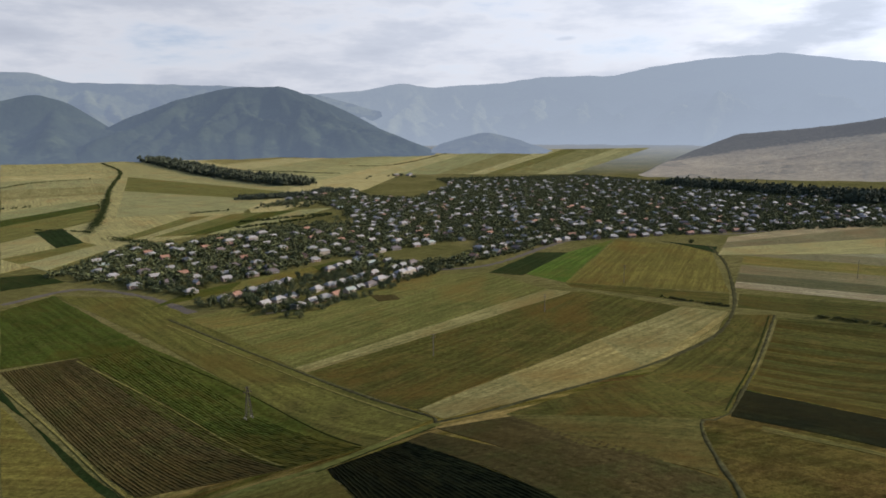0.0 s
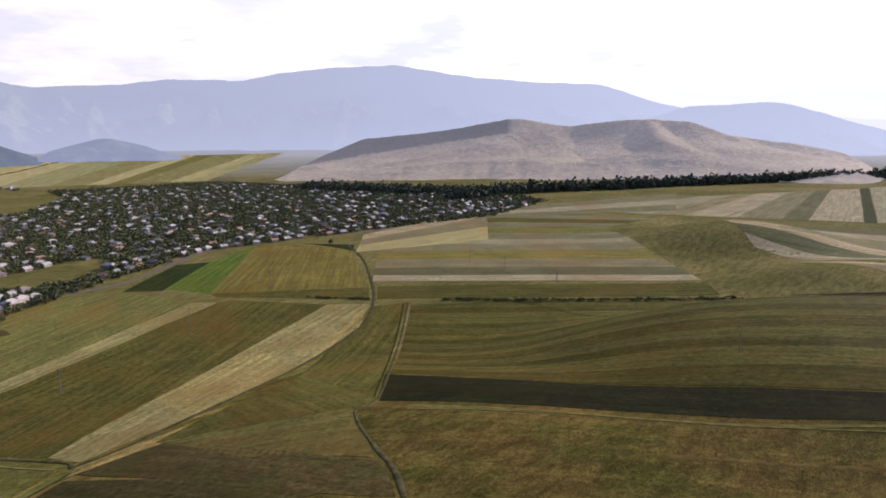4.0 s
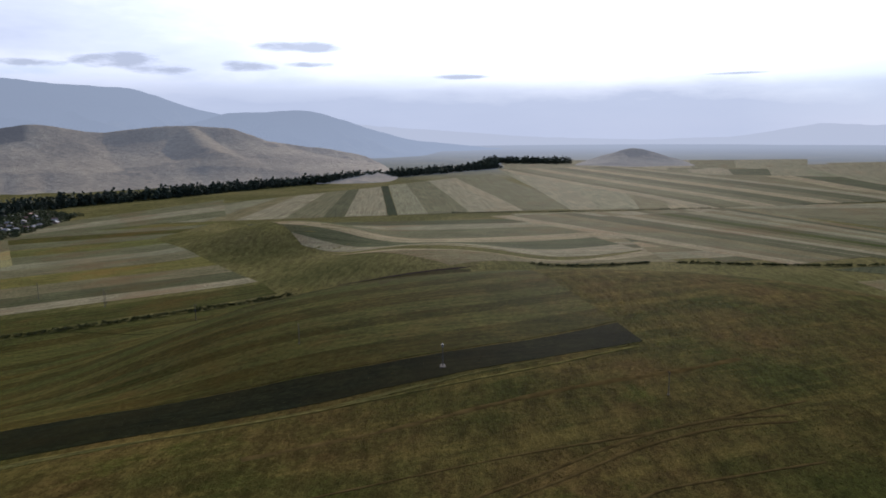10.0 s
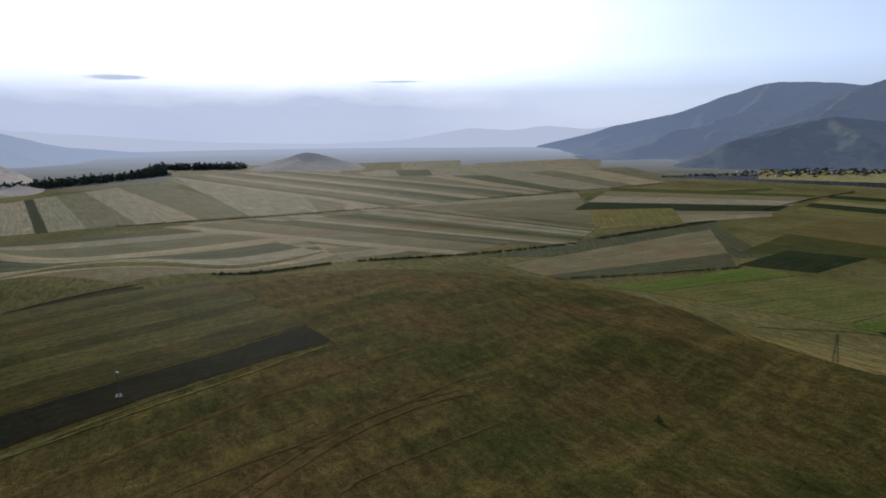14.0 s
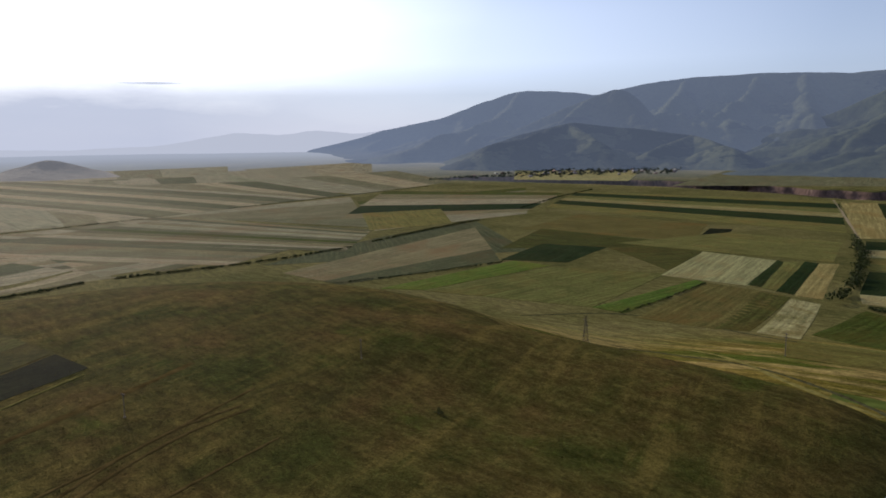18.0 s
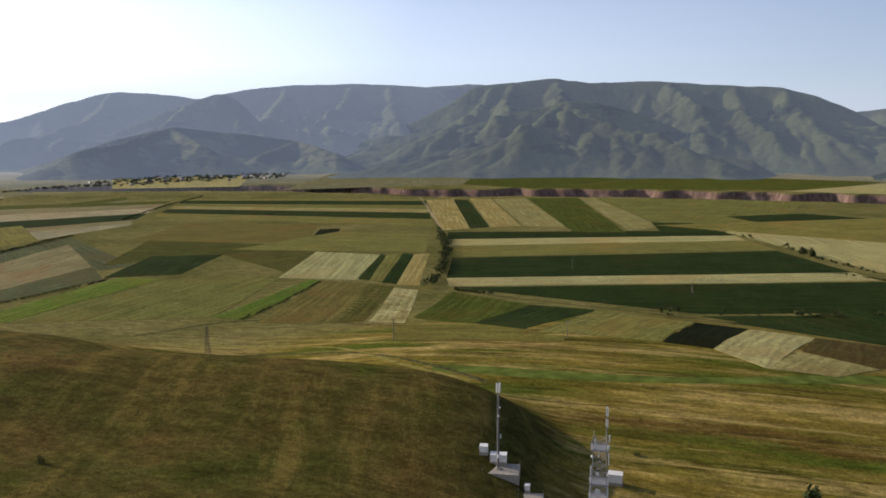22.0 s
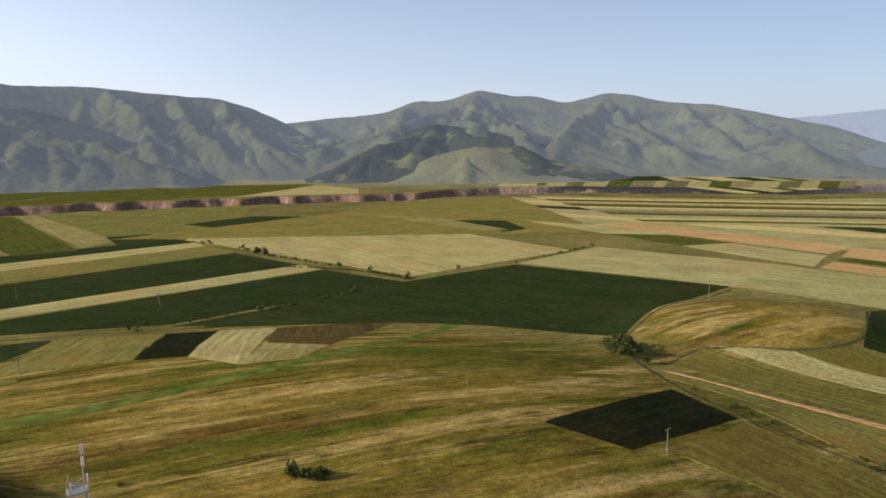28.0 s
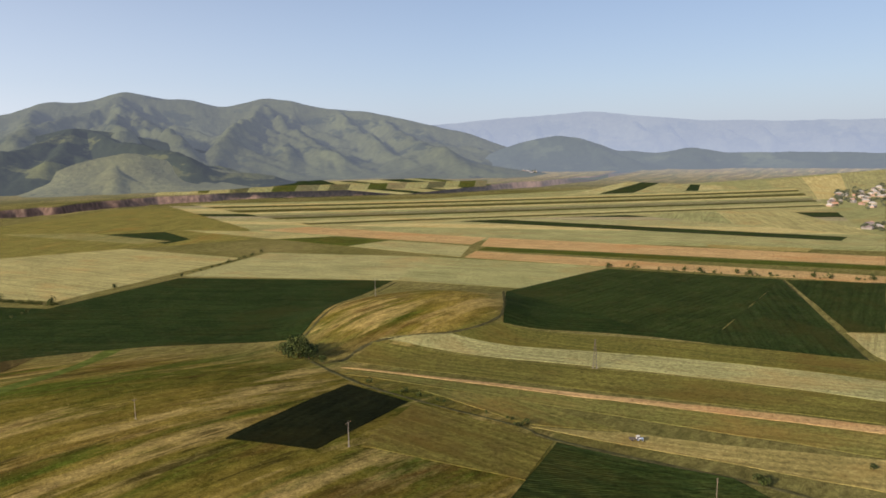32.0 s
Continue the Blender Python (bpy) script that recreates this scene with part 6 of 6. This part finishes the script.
def lattice_pylon(x, y, high):
    """A two-legged lattice pylon that narrows to the top."""
    ob = thing("lattice_pylon", "dark narrow lattice pylon standing in open grass", "pylon")
    for sx in (-1, 1):
        for sy in (-1, 1):
            part("leg", *rod((sx * 1.9, sy * 1.3, -0.5), (sx * 0.3, sy * 0.3, high), 0.13, 0.08, 5), DARK_STEEL, ob)
            part("footing", *box(sx * 1.9 - 0.5, sy * 1.3 - 0.5, -0.9, sx * 1.9 + 0.5, sy * 1.3 + 0.5, 0.3), CONCRETE, ob, "grey concrete footing")
    n = 8
    for i in range(n):
        a, b = i / n, (i + 1) / n
        at = lambda f, sx, sy: (sx * (1.9 - 1.6 * f), sy * (1.3 - 1.0 * f), f * high)
        bars = [rod(at(a, sx, -1), at(b, -sx, -1), 0.05, None, 4) for sx in (-1, 1)] + [rod(at(a, sx, 1), at(b, -sx, 1), 0.05, None, 4) for sx in (-1, 1)]
        bars += [rod(at(a, s, -1), at(b, s, 1), 0.05, None, 4) for s in (-1, 1)] + [rod(at(b, -1, s), at(b, 1, s), 0.05, None, 4) for s in (-1, 1)]
        for bar in bars:
            part("brace", *bar, DARK_STEEL, ob)
    for z, w in ((high - 0.3, 1.6), (high - 2.8, 2.4)):
        arm = part("crossarm", *join(box(-w, -0.12, z - 0.1, w, 0.12, z + 0.1), rod((-w, 0, z), (0, 0, z + 0.9), 0.05), rod((w, 0, z), (0, 0, z + 0.9), 0.05)), DARK_STEEL, ob)
        for s in (-1, 1):
            part("insulator", *rod((s * w * 0.95, 0, z - 1.0), (s * w * 0.95, 0, z - 0.1), 0.12, 0.08, 8), PORCELAIN, arm)
    ob.matrix_world = pose(x, y, float(land(x, y)), 0, 0, 35)


# ---- single trees and bushes ----
def own(kind):
    """A tree of its own label for the open fields."""
    return tree(kind + 40, 9.0, 7.0, "field trees", "dense dark green tree standing at a field edge", DEEP_LEAF)


lone = []


def lone_tree(x, y, scale):
    if len(lone) < 3:
        lone.append(own(len(lone)))
        ob = lone[-1]
    else:
        ob = copy_thing(lone[random.randrange(3)], Matrix())
    ob.matrix_world = pose(x, y, float(land(x, y)), 0, 0, random.uniform(0, 360)) @ Matrix.Scale(scale, 4)


def bush(x, y, scale):
    ob = thing("bush", "dark green bush in dry grass", "bush", "bushes on the slope")
    seed = random.randrange(999)
    part("stem", *join(*[rod((0, 0, -0.2), (math.cos(a) * 0.9 * scale, math.sin(a) * 0.9 * scale, 1.5 * scale), 0.06, 0.02, 5) for a in (0.3, 1.7, 3.1, 4.6)]), BARK, ob)
    v, f = leaves(170, 1.7 * scale, 1.6 * scale, 1.25 * scale, 0.26 * scale, seed, 6)
    part("foliage", v, f, DEEP_LEAF, ob)
    ob.matrix_world = pose(x, y, float(land(x, y)))


def hamlet(houses, trees, a, b, c, d):
    """A far settlement inside four corners."""
    A, B, C, D = (Vector(p) for p in (a, b, c, d))
    for i in range(houses):
        p = A.lerp(B, random.random()).lerp(D.lerp(C, random.random()), random.random())
        settle(p.x, p.y, random.uniform(0, 180), False, 1.25)
    for i in range(trees):
        p = A.lerp(B, random.random()).lerp(D.lerp(C, random.random()), random.random())
        far_tree(p.x, p.y, float(land(p.x, p.y)), random.uniform(5, 9), random.uniform(3.5, 6), wood)


# poles of the power lines
pole(15, 472, 16)
pole(116, 588, 16)
pole(219, 696, 18)
pole(464, 692, 20)
pole(467, 625, 17)
pole(470, 541, 17)
pole(455, 419, 14)
pole(283, 196, 10)
pole(477, 547, 12)
pole(264, 19, 9)
pole(301, -78, 9)
pole(319, -358, 15)
pole(209, -407, 12)
pole(214, -774, 13)
pole(229, -721, 9)
pole(225, -712, 12)
pole(-122, -281, 12)
pole(-300, -613, 18)
pole(-43, -354, 10)
pole(-253, -183, 10)
pole(217, -423, 9)
pole(385, -759, 13)
pole(215, -419, 10)
lattice_pylon(420, -276, 20)
lattice_pylon(-343, -352, 21)
lattice_pylon(-90, 369, 18)
light_pole(267, 112, 9)

# single trees and bushes
lone_tree(180, -1020, 1.3)
lone_tree(169, -1022, 1.3)
lone_tree(-164, -490, 1.2)
lone_tree(-166, -478, 1.5)
lone_tree(-170, -473, 1.6)
lone_tree(-174, -467, 1.5)
lone_tree(-173, -494, 1.4)
lone_tree(-178, -486, 1.6)
lone_tree(-178, -449, 0.7)
lone_tree(379, 919, 0.8)
for x, y, scale in ((-643, -641, 0.6), (-663, -626, 0.5), (-699, -567, 0.7), (-706, -548, 0.8), (-715, -536, 0.5), (-732, -516, 0.7), (-743, -508, 0.8), (-757, -490, 0.5), (-783, -452, 0.8), (-793, -438, 0.6), (-821, -406, 0.8),
                    (56, -904, 0.8), (-28, -818, 0.9), (-95, -869, 0.6), (214, -1091, 0.7), (17, -874, 0.7), (219, -608, 0.5), (207, -618, 0.6), (175, -645, 0.5)):
    lone_tree(x, y, scale)
bush(37, -258, 1.6)
bush(30, -258, 1.4)
bush(36, -258, 1.5)
bush(26, -255, 1.5)
bush(24, -254, 1.2)
bush(100, -257, 0.8)
bush(-284, -183, 2.2)
bush(-286, -181, 1.8)
bush(-194, -360, 1.2)
bush(-223, -285, 1.4)
bush(-230, -288, 1.2)
bush(205, -589, 1.3)
bush(37, -257, 2.4)
bush(25, -256, 2.2)
bush(30, -256, 1.5)
bush(237, -91, 0.9)
bush(-346, -164, 1.2)

# hamlets far off
hamlet(30, 320, (2331, -830), (2601, -1551), (2364, -2030), (2125, -1752))
hamlet(40, 200, (861, -3185), (806, -3544), (253, -3209), (232, -2846))
hamlet(45, 150, (-1698, -2619), (-2007, -2928), (-2243, -2752), (-1990, -2422))
hamlet(42, 120, (-1605, -905), (-2108, -1167), (-2476, -1208), (-1647, -799))
hamlet(8, 20, (-1251, -648), (-1366, -689), (-1370, -662), (-1255, -606))
hamlet(10, 10, (-142, 2137), (-119, 2362), (13, 2389), (29, 2196))
hamlet(12, 30, (-318, 1402), (-233, 1781), (-124, 1845), (-124, 1479))
def tufts(count, name, label, spread, seed):
    """Tussocks of grass over the near hillside, far too many to count."""
    rng = np.random.RandomState(seed)
    az, r = np.radians(rng.uniform(*spread, count)), 95 + 330 * rng.rand(count) ** 0.8
    x, y = -np.sin(az) * r, np.cos(az) * r
    z = land(x, y)
    keep = (z > 9) & ~np.array([any(inside(p, q, g) for g in BARE) for p, q in zip(x, y)])
    x, y, z = x[keep], y[keep], z[keep]
    n = len(x)
    size = rng.uniform(0.06, 0.17, n) * (0.7 + r[keep] / 400)
    quads = []
    for k in range(3):
        a = rng.uniform(0, 3.1416, n)
        dx, dy = np.cos(a) * size, np.sin(a) * size
        lean = rng.uniform(-0.4, 0.4, (2, n)) * size
        up = size * rng.uniform(0.5, 1.0, n)
        quads.append(np.stack([np.stack([x - dx, y - dy, z - 0.1], -1), np.stack([x + dx, y + dy, z - 0.1], -1), np.stack([x + dx * 1.2 + lean[0], y + dy * 1.2 + lean[1], z + up], -1), np.stack([x - dx * 1.2 + lean[0], y - dy * 1.2 + lean[1], z + up * 0.8], -1)], 1))
    verts = np.concatenate(quads).reshape(-1, 3)
    ob = new(name, mesh_of(name, verts, np.arange(len(verts)).reshape(-1, 4), TUSSOCK))
    return tagged(ob, label, "grass", kind="stuff")


def tussock_material():
    m, t, b = material("tussock_grass", 1.0, 0.0)
    isle = t.nodes.new("ShaderNodeNewGeometry").outputs["Random Per Island"]
    t.links.new(ramp(t, isle, [(0.0, (0.075, 0.080, 0.02)), (0.4, (0.11, 0.10, 0.028)), (0.75, (0.14, 0.11, 0.03)), (1.0, (0.22, 0.17, 0.06))]), b.inputs["Base Color"])
    return m


TUSSOCK = tussock_material()
BARE = [[(-74, -309), (-169, -385), (-185, -339), (-107, -282)]]      # the black field on the slope
tufts(22000, "grass_tussocks", "rough olive and straw-coloured tussocks covering the hill", (-225, -40), 3)
plant("hamlet_trees", wood, "dark trees round the distant settlements", BELT_LEAF)


# ---- masts on the hill ----
def cabin(name, label, w, d, h, x, y, turn):
    """A white equipment cabin on a plinth, with a door, a vent and a flat lid."""
    ob = thing(name, label, "equipment cabin", "equipment cabins on the hill")
    part("body", *join(box(-w / 2, -d / 2, 0.35, w / 2, d / 2, h), box(-w / 2 - 0.03, -d / 2 - 0.03, 0.35, -w / 2 + 0.1, d / 2 + 0.03, h)), WHITE, ob)
    part("lid", *box(-w / 2 - 0.15, -d / 2 - 0.15, h, w / 2 + 0.15, d / 2 + 0.15, h + 0.14), WHITE, ob)
    part("plinth", *box(-w / 2 - 0.2, -d / 2 - 0.2, -0.8, w / 2 + 0.2, d / 2 + 0.2, 0.35), CONCRETE, ob)
    part("door", *box(-w * 0.3 - 0.45, -d / 2 - 0.05, 0.45, -w * 0.3 + 0.45, -d / 2 + 0.02, min(h - 0.2, 2.4)), STEEL, ob, "grey steel door")
    part("vent", *join(*[box(w * 0.15, -d / 2 - 0.06, h * 0.5 + 0.12 * i, w * 0.15 + 0.8, -d / 2, h * 0.5 + 0.12 * i + 0.07) for i in range(5)]), DARK_STEEL, ob, "dark slatted vent")
    part("cooler", *box(w / 2, -0.5, 0.9, w / 2 + 0.45, 0.5, 1.7), STEEL, ob, "grey air-conditioning box")
    ob.matrix_world = pose(x, y, float(land(x, y)) + 0.85, 0, 0, turn)
    return ob


def slab(label, w, d, x, y, turn):
    ob = thing("concrete_slab", label, "slab")
    part("deck", *box(-w / 2, -d / 2, -3.0, w / 2, d / 2, 0.9), CONCRETE, ob)
    for sx in (-1, 1):
        for sy in (-1, 1):
            part("fence_post", *rod((sx * (w / 2 - 0.2), sy * (d / 2 - 0.2), 0.8), (sx * (w / 2 - 0.2), sy * (d / 2 - 0.2), 2.5), 0.05), STEEL, ob)
    ob.matrix_world = pose(x, y, float(land(x, y)), 0, 0, turn)


def dish(x, y, z, r, way, parent):
    """A round drum antenna."""
    c, s = math.cos(way), math.sin(way)
    part("dish", *rod((x, y, z), (x + c * r * 0.5, y + s * r * 0.5, z), r, r * 0.96, 14), WHITE, parent, "white drum antenna")


DULL_STEEL = plain("dull_grey_steel", (0.16, 0.155, 0.155), 0.6, 0.3, 0.2, 0.2, 2)


def monopole(x, y, high):
    ob = thing("telecom_mast", "slim steel telecom mast with white panel antennas on top", "mast")
    part("shaft", *rod((0, 0, 0), (0, 0, high - 2), 0.42, 0.22, 12), DULL_STEEL, ob)
    part("base_plate", *rod((0, 0, -0.8), (0, 0, 0.15), 1.1, 1.0, 12), CONCRETE, ob)
    for i in range(3):
        a = i * 2.094 + 0.4
        p = (math.cos(a) * 0.62, math.sin(a) * 0.62)
        bracket = part("bracket", *join(rod((0, 0, high - 1.0), (*p, high - 1.0), 0.06), rod((0, 0, high - 3.0), (*p, high - 3.0), 0.06)), STEEL, ob)
        part("panel_antenna", *box(p[0] - 0.2, p[1] - 0.2, high - 3.2, p[0] + 0.2, p[1] + 0.2, high), WHITE, bracket, "tall white panel antenna")
    part("top_pole", *rod((0, 0, high - 3), (0, 0, high + 0.8), 0.1), STEEL, ob)
    part("ladder", *join(rod((0.7, -0.2, 0.3), (0.55, -0.2, high - 4), 0.035, None, 4), rod((0.7, 0.2, 0.3), (0.55, 0.2, high - 4), 0.035, None, 4), *[rod((0.68, -0.2, 1 + i * 0.9), (0.68, 0.2, 1 + i * 0.9), 0.025, None, 4) for i in range(int(high / 0.95) - 4)]), STEEL, ob)
    for z, r, a in ((11.5, 0.75, 3.6), (4.5, 0.7, 2.6), (22, 0.35, 3.0), (19.0, 0.35, 2.2)):
        dish(math.cos(a) * 0.6, math.sin(a) * 0.6, z, r, a, ob)
    ob.matrix_world = pose(x, y, float(land(x, y)) + 0.9)


def lattice_tower(x, y, high, top):
    """A square lattice tower with platforms, drum and panel antennas, and a pole above."""
    ob = thing("lattice_tower", "square steel lattice tower crowded with white antennas", "tower")
    half = lambda z: 2.5 - 0.5 * z / high
    corner = lambda z, k: ((1, 1, -1, -1)[k] * half(z), (1, -1, -1, 1)[k] * half(z), z)
    for k in range(4):
        part("leg", *rod(corner(-0.8, k), corner(high, k), 0.16, 0.12, 6), STEEL, ob)
        part("footing", *box(*(c - 0.7 for c in corner(0, k)[:2]), -1.5, *(c + 0.7 for c in corner(0, k)[:2]), 0.25), CONCRETE, ob, "grey concrete footing")
    step = 2.5
    n = int(high / step)
    for i in range(n):
        a, b = i * step, (i + 1) * step
        for k in range(4):
            for p, q in ((corner(a, k), corner(b, (k + 1) % 4)), (corner(a, (k + 1) % 4), corner(b, k)), (corner(b, k), corner(b, (k + 1) % 4))):
                part("brace", *rod(p, q, 0.06, None, 4), STEEL, ob)
    for z in (7.5, 13.0, 24.5):
        h = half(z) + 0.7
        deck = part("platform", *join(box(-h, -h, z, h, h, z + 0.12), box(-h, -h, z + 0.12, h, -h + 0.08, z + 0.5), box(-h, h - 0.08, z + 0.12, h, h, z + 0.5)), STEEL, ob, "grey grated platform")
        part("railing", *join(*[rod((sx * h, sy * h, z), (sx * h, sy * h, z + 1.2), 0.05, None, 4) for sx in (-1, 1) for sy in (-1, 1)], *[rod((-h, s * h, z + e), (h, s * h, z + e), 0.04, None, 4) for s in (-1, 1) for e in (0.65, 1.2)], *[rod((s * h, -h, z + e), (s * h, h, z + e), 0.04, None, 4) for s in (-1, 1) for e in (0.65, 1.2)]), STEEL, deck)
    for (ax, ay), z, tall in (((-2.9, -1.0), 18.5, 4.0), ((-2.8, 1.5), 9.0, 3.2), ((2.8, -1.2), 9.5, 3.0), ((-2.9, 0.3), 27.0, 2.4), ((2.7, 0.8), 15.5, 3.0), ((0.4, -2.9), 20.0, 2.6), ((1.6, 2.7), 26.5, 2.2)):
        part("panel_antenna", *join(box(ax - 0.22, ay - 0.22, z, ax + 0.22, ay + 0.22, z + tall), rod((ax * 0.8, ay * 0.8, z + 0.5), (ax, ay, z + 0.5), 0.05, None, 4), rod((ax * 0.8, ay * 0.8, z + tall - 0.5), (ax, ay, z + tall - 0.5), 0.05, None, 4)), WHITE, ob, "white panel antenna")
    for dx, dy, z, r, a in ((-2.4, 1.2, 25.5, 0.8, 2.6), (-2.5, -1.5, 15.0, 0.6, 3.4), (2.4, 1.0, 22.0, 0.5, 0.4), (0.5, 2.6, 17.0, 0.6, 1.6), (0.3, 2.6, 11.0, 0.9, 1.5)):
        dish(dx, dy, z, r, a, ob)
    spar = part("antenna_pole", *join(rod((-1.9, -1.0, high - 9), (-1.9, -1.0, top), 0.17, 0.1, 8), rod((-1.2, -1.6, high - 9), (-1.9, -1.0, high - 7), 0.06)), STEEL, ob)
    for z, tall in ((top - 2.8, 2.9), (top - 6.5, 2.6)):
        part("panel_antenna", *join(box(-2.05, -1.5, z, -1.55, -1.15, z + tall), box(-2.4, -0.95, z, -2.1, -0.5, z + tall)), WHITE, spar, "white panel antenna")
    ob.matrix_world = pose(x, y, float(land(x, y)), 0, 0, 24)


slab("pale concrete slab of the slim mast", 12.6, 8.2, 122.4, -191.6, 28)
monopole(123.2, -190.8, 30.3)
cabin("equipment_cabin", "white equipment cabin beside the slim mast", 5.4, 2.7, 2.8, 125.2, -194.2, 28)
cabin("equipment_cabin", "small white cabin on the mast slab", 2.7, 2.4, 2.4, 131.0, -193.6, 28)
lattice_tower(90.1, -199.8, 29.5, 38.0)
cabin("equipment_cabin", "white cabin behind the lattice tower", 5.0, 3.2, 3.4, 97.0, -229.3, 20)
slab("low concrete slab with a white box in grass", 8.6, 4.8, 108.9, -188.5, 30)
cabin("equipment_box", "small white box on the low slab", 1.5, 1.3, 2.1, 111.4, -190.6, 30)


# ---- a tractor left in the mown strip ----
def tractor(x, y, turn):
    ob = thing("tractor", "small pale blue and white tractor in a mown field", "tractor")
    blue = plain("faded_blue_paint", (0.25, 0.33, 0.46), 0.5, 0.4)
    rubber = plain("black_rubber", (0.02, 0.02, 0.02), 0.9, 0.2)
    part("hood", *join(box(0.2, -0.45, 0.8, 2.2, 0.45, 1.6), box(2.2, -0.4, 0.75, 2.35, 0.4, 1.5)), blue, ob)
    cab = part("cab", *join(box(-1.5, -0.8, 0.9, 0.2, 0.8, 1.6), box(-1.5, -0.8, 2.5, 0.25, 0.8, 2.65), *[box(px - 0.05, py - 0.05, 1.6, px + 0.05, py + 0.05, 2.5) for px in (-1.4, 0.1) for py in (-0.72, 0.72)]), WHITE, ob, "white cab")
    part("pane", *box(-1.34, -0.7, 1.62, 0.04, 0.7, 2.48), GLASS, cab)
    part("exhaust", *rod((1.4, 0.2, 1.6), (1.4, 0.2, 2.5), 0.06), DARK_STEEL, ob)
    for px, r, w in ((-0.9, 0.8, 0.25), (1.7, 0.5, 0.2)):
        for s in (-1, 1):
            wheel = part("wheel", *rod((px, s * 0.75, r), (px, s * (0.75 + w * 1.6), r), r, r, 16), rubber, ob, "black rubber tyre")
            part("rim", *rod((px, s * 0.9, r), (px, s * (0.78 + w * 1.6), r), r * 0.5, r * 0.5, 12), blue, wheel)
    part("trailer", *join(box(-5.2, -1.0, 0.8, -2.2, 1.0, 1.7), rod((-2.2, 0, 0.9), (-1.4, 0, 0.8), 0.08)), DARK_STEEL, ob, "dark rusty tipping trailer")
    for s in (-1, 1):
        part("trailer_wheel", *rod((-3.9, s * 0.9, 0.45), (-3.9, s * 1.2, 0.45), 0.45, 0.45, 14), rubber, ob)
    ob.matrix_world = pose(x, y, float(land(x, y)) + 0.45, 0, 0, turn)


tractor(-271.3, -244.6, 150)


# ---- far houses, joined ----
for (what, k), (vs, fs) in far_shapes.items():
    ob = new("distant_" + what + "s", mesh_of("distant_" + what + "s", vs, fs, (WALLS if what == "wall" else ROOFS)[k]))
    tagged(ob, "walls of distant village houses" if what == "wall" else "sheet roofs of distant village houses", "houses", kind="stuff")
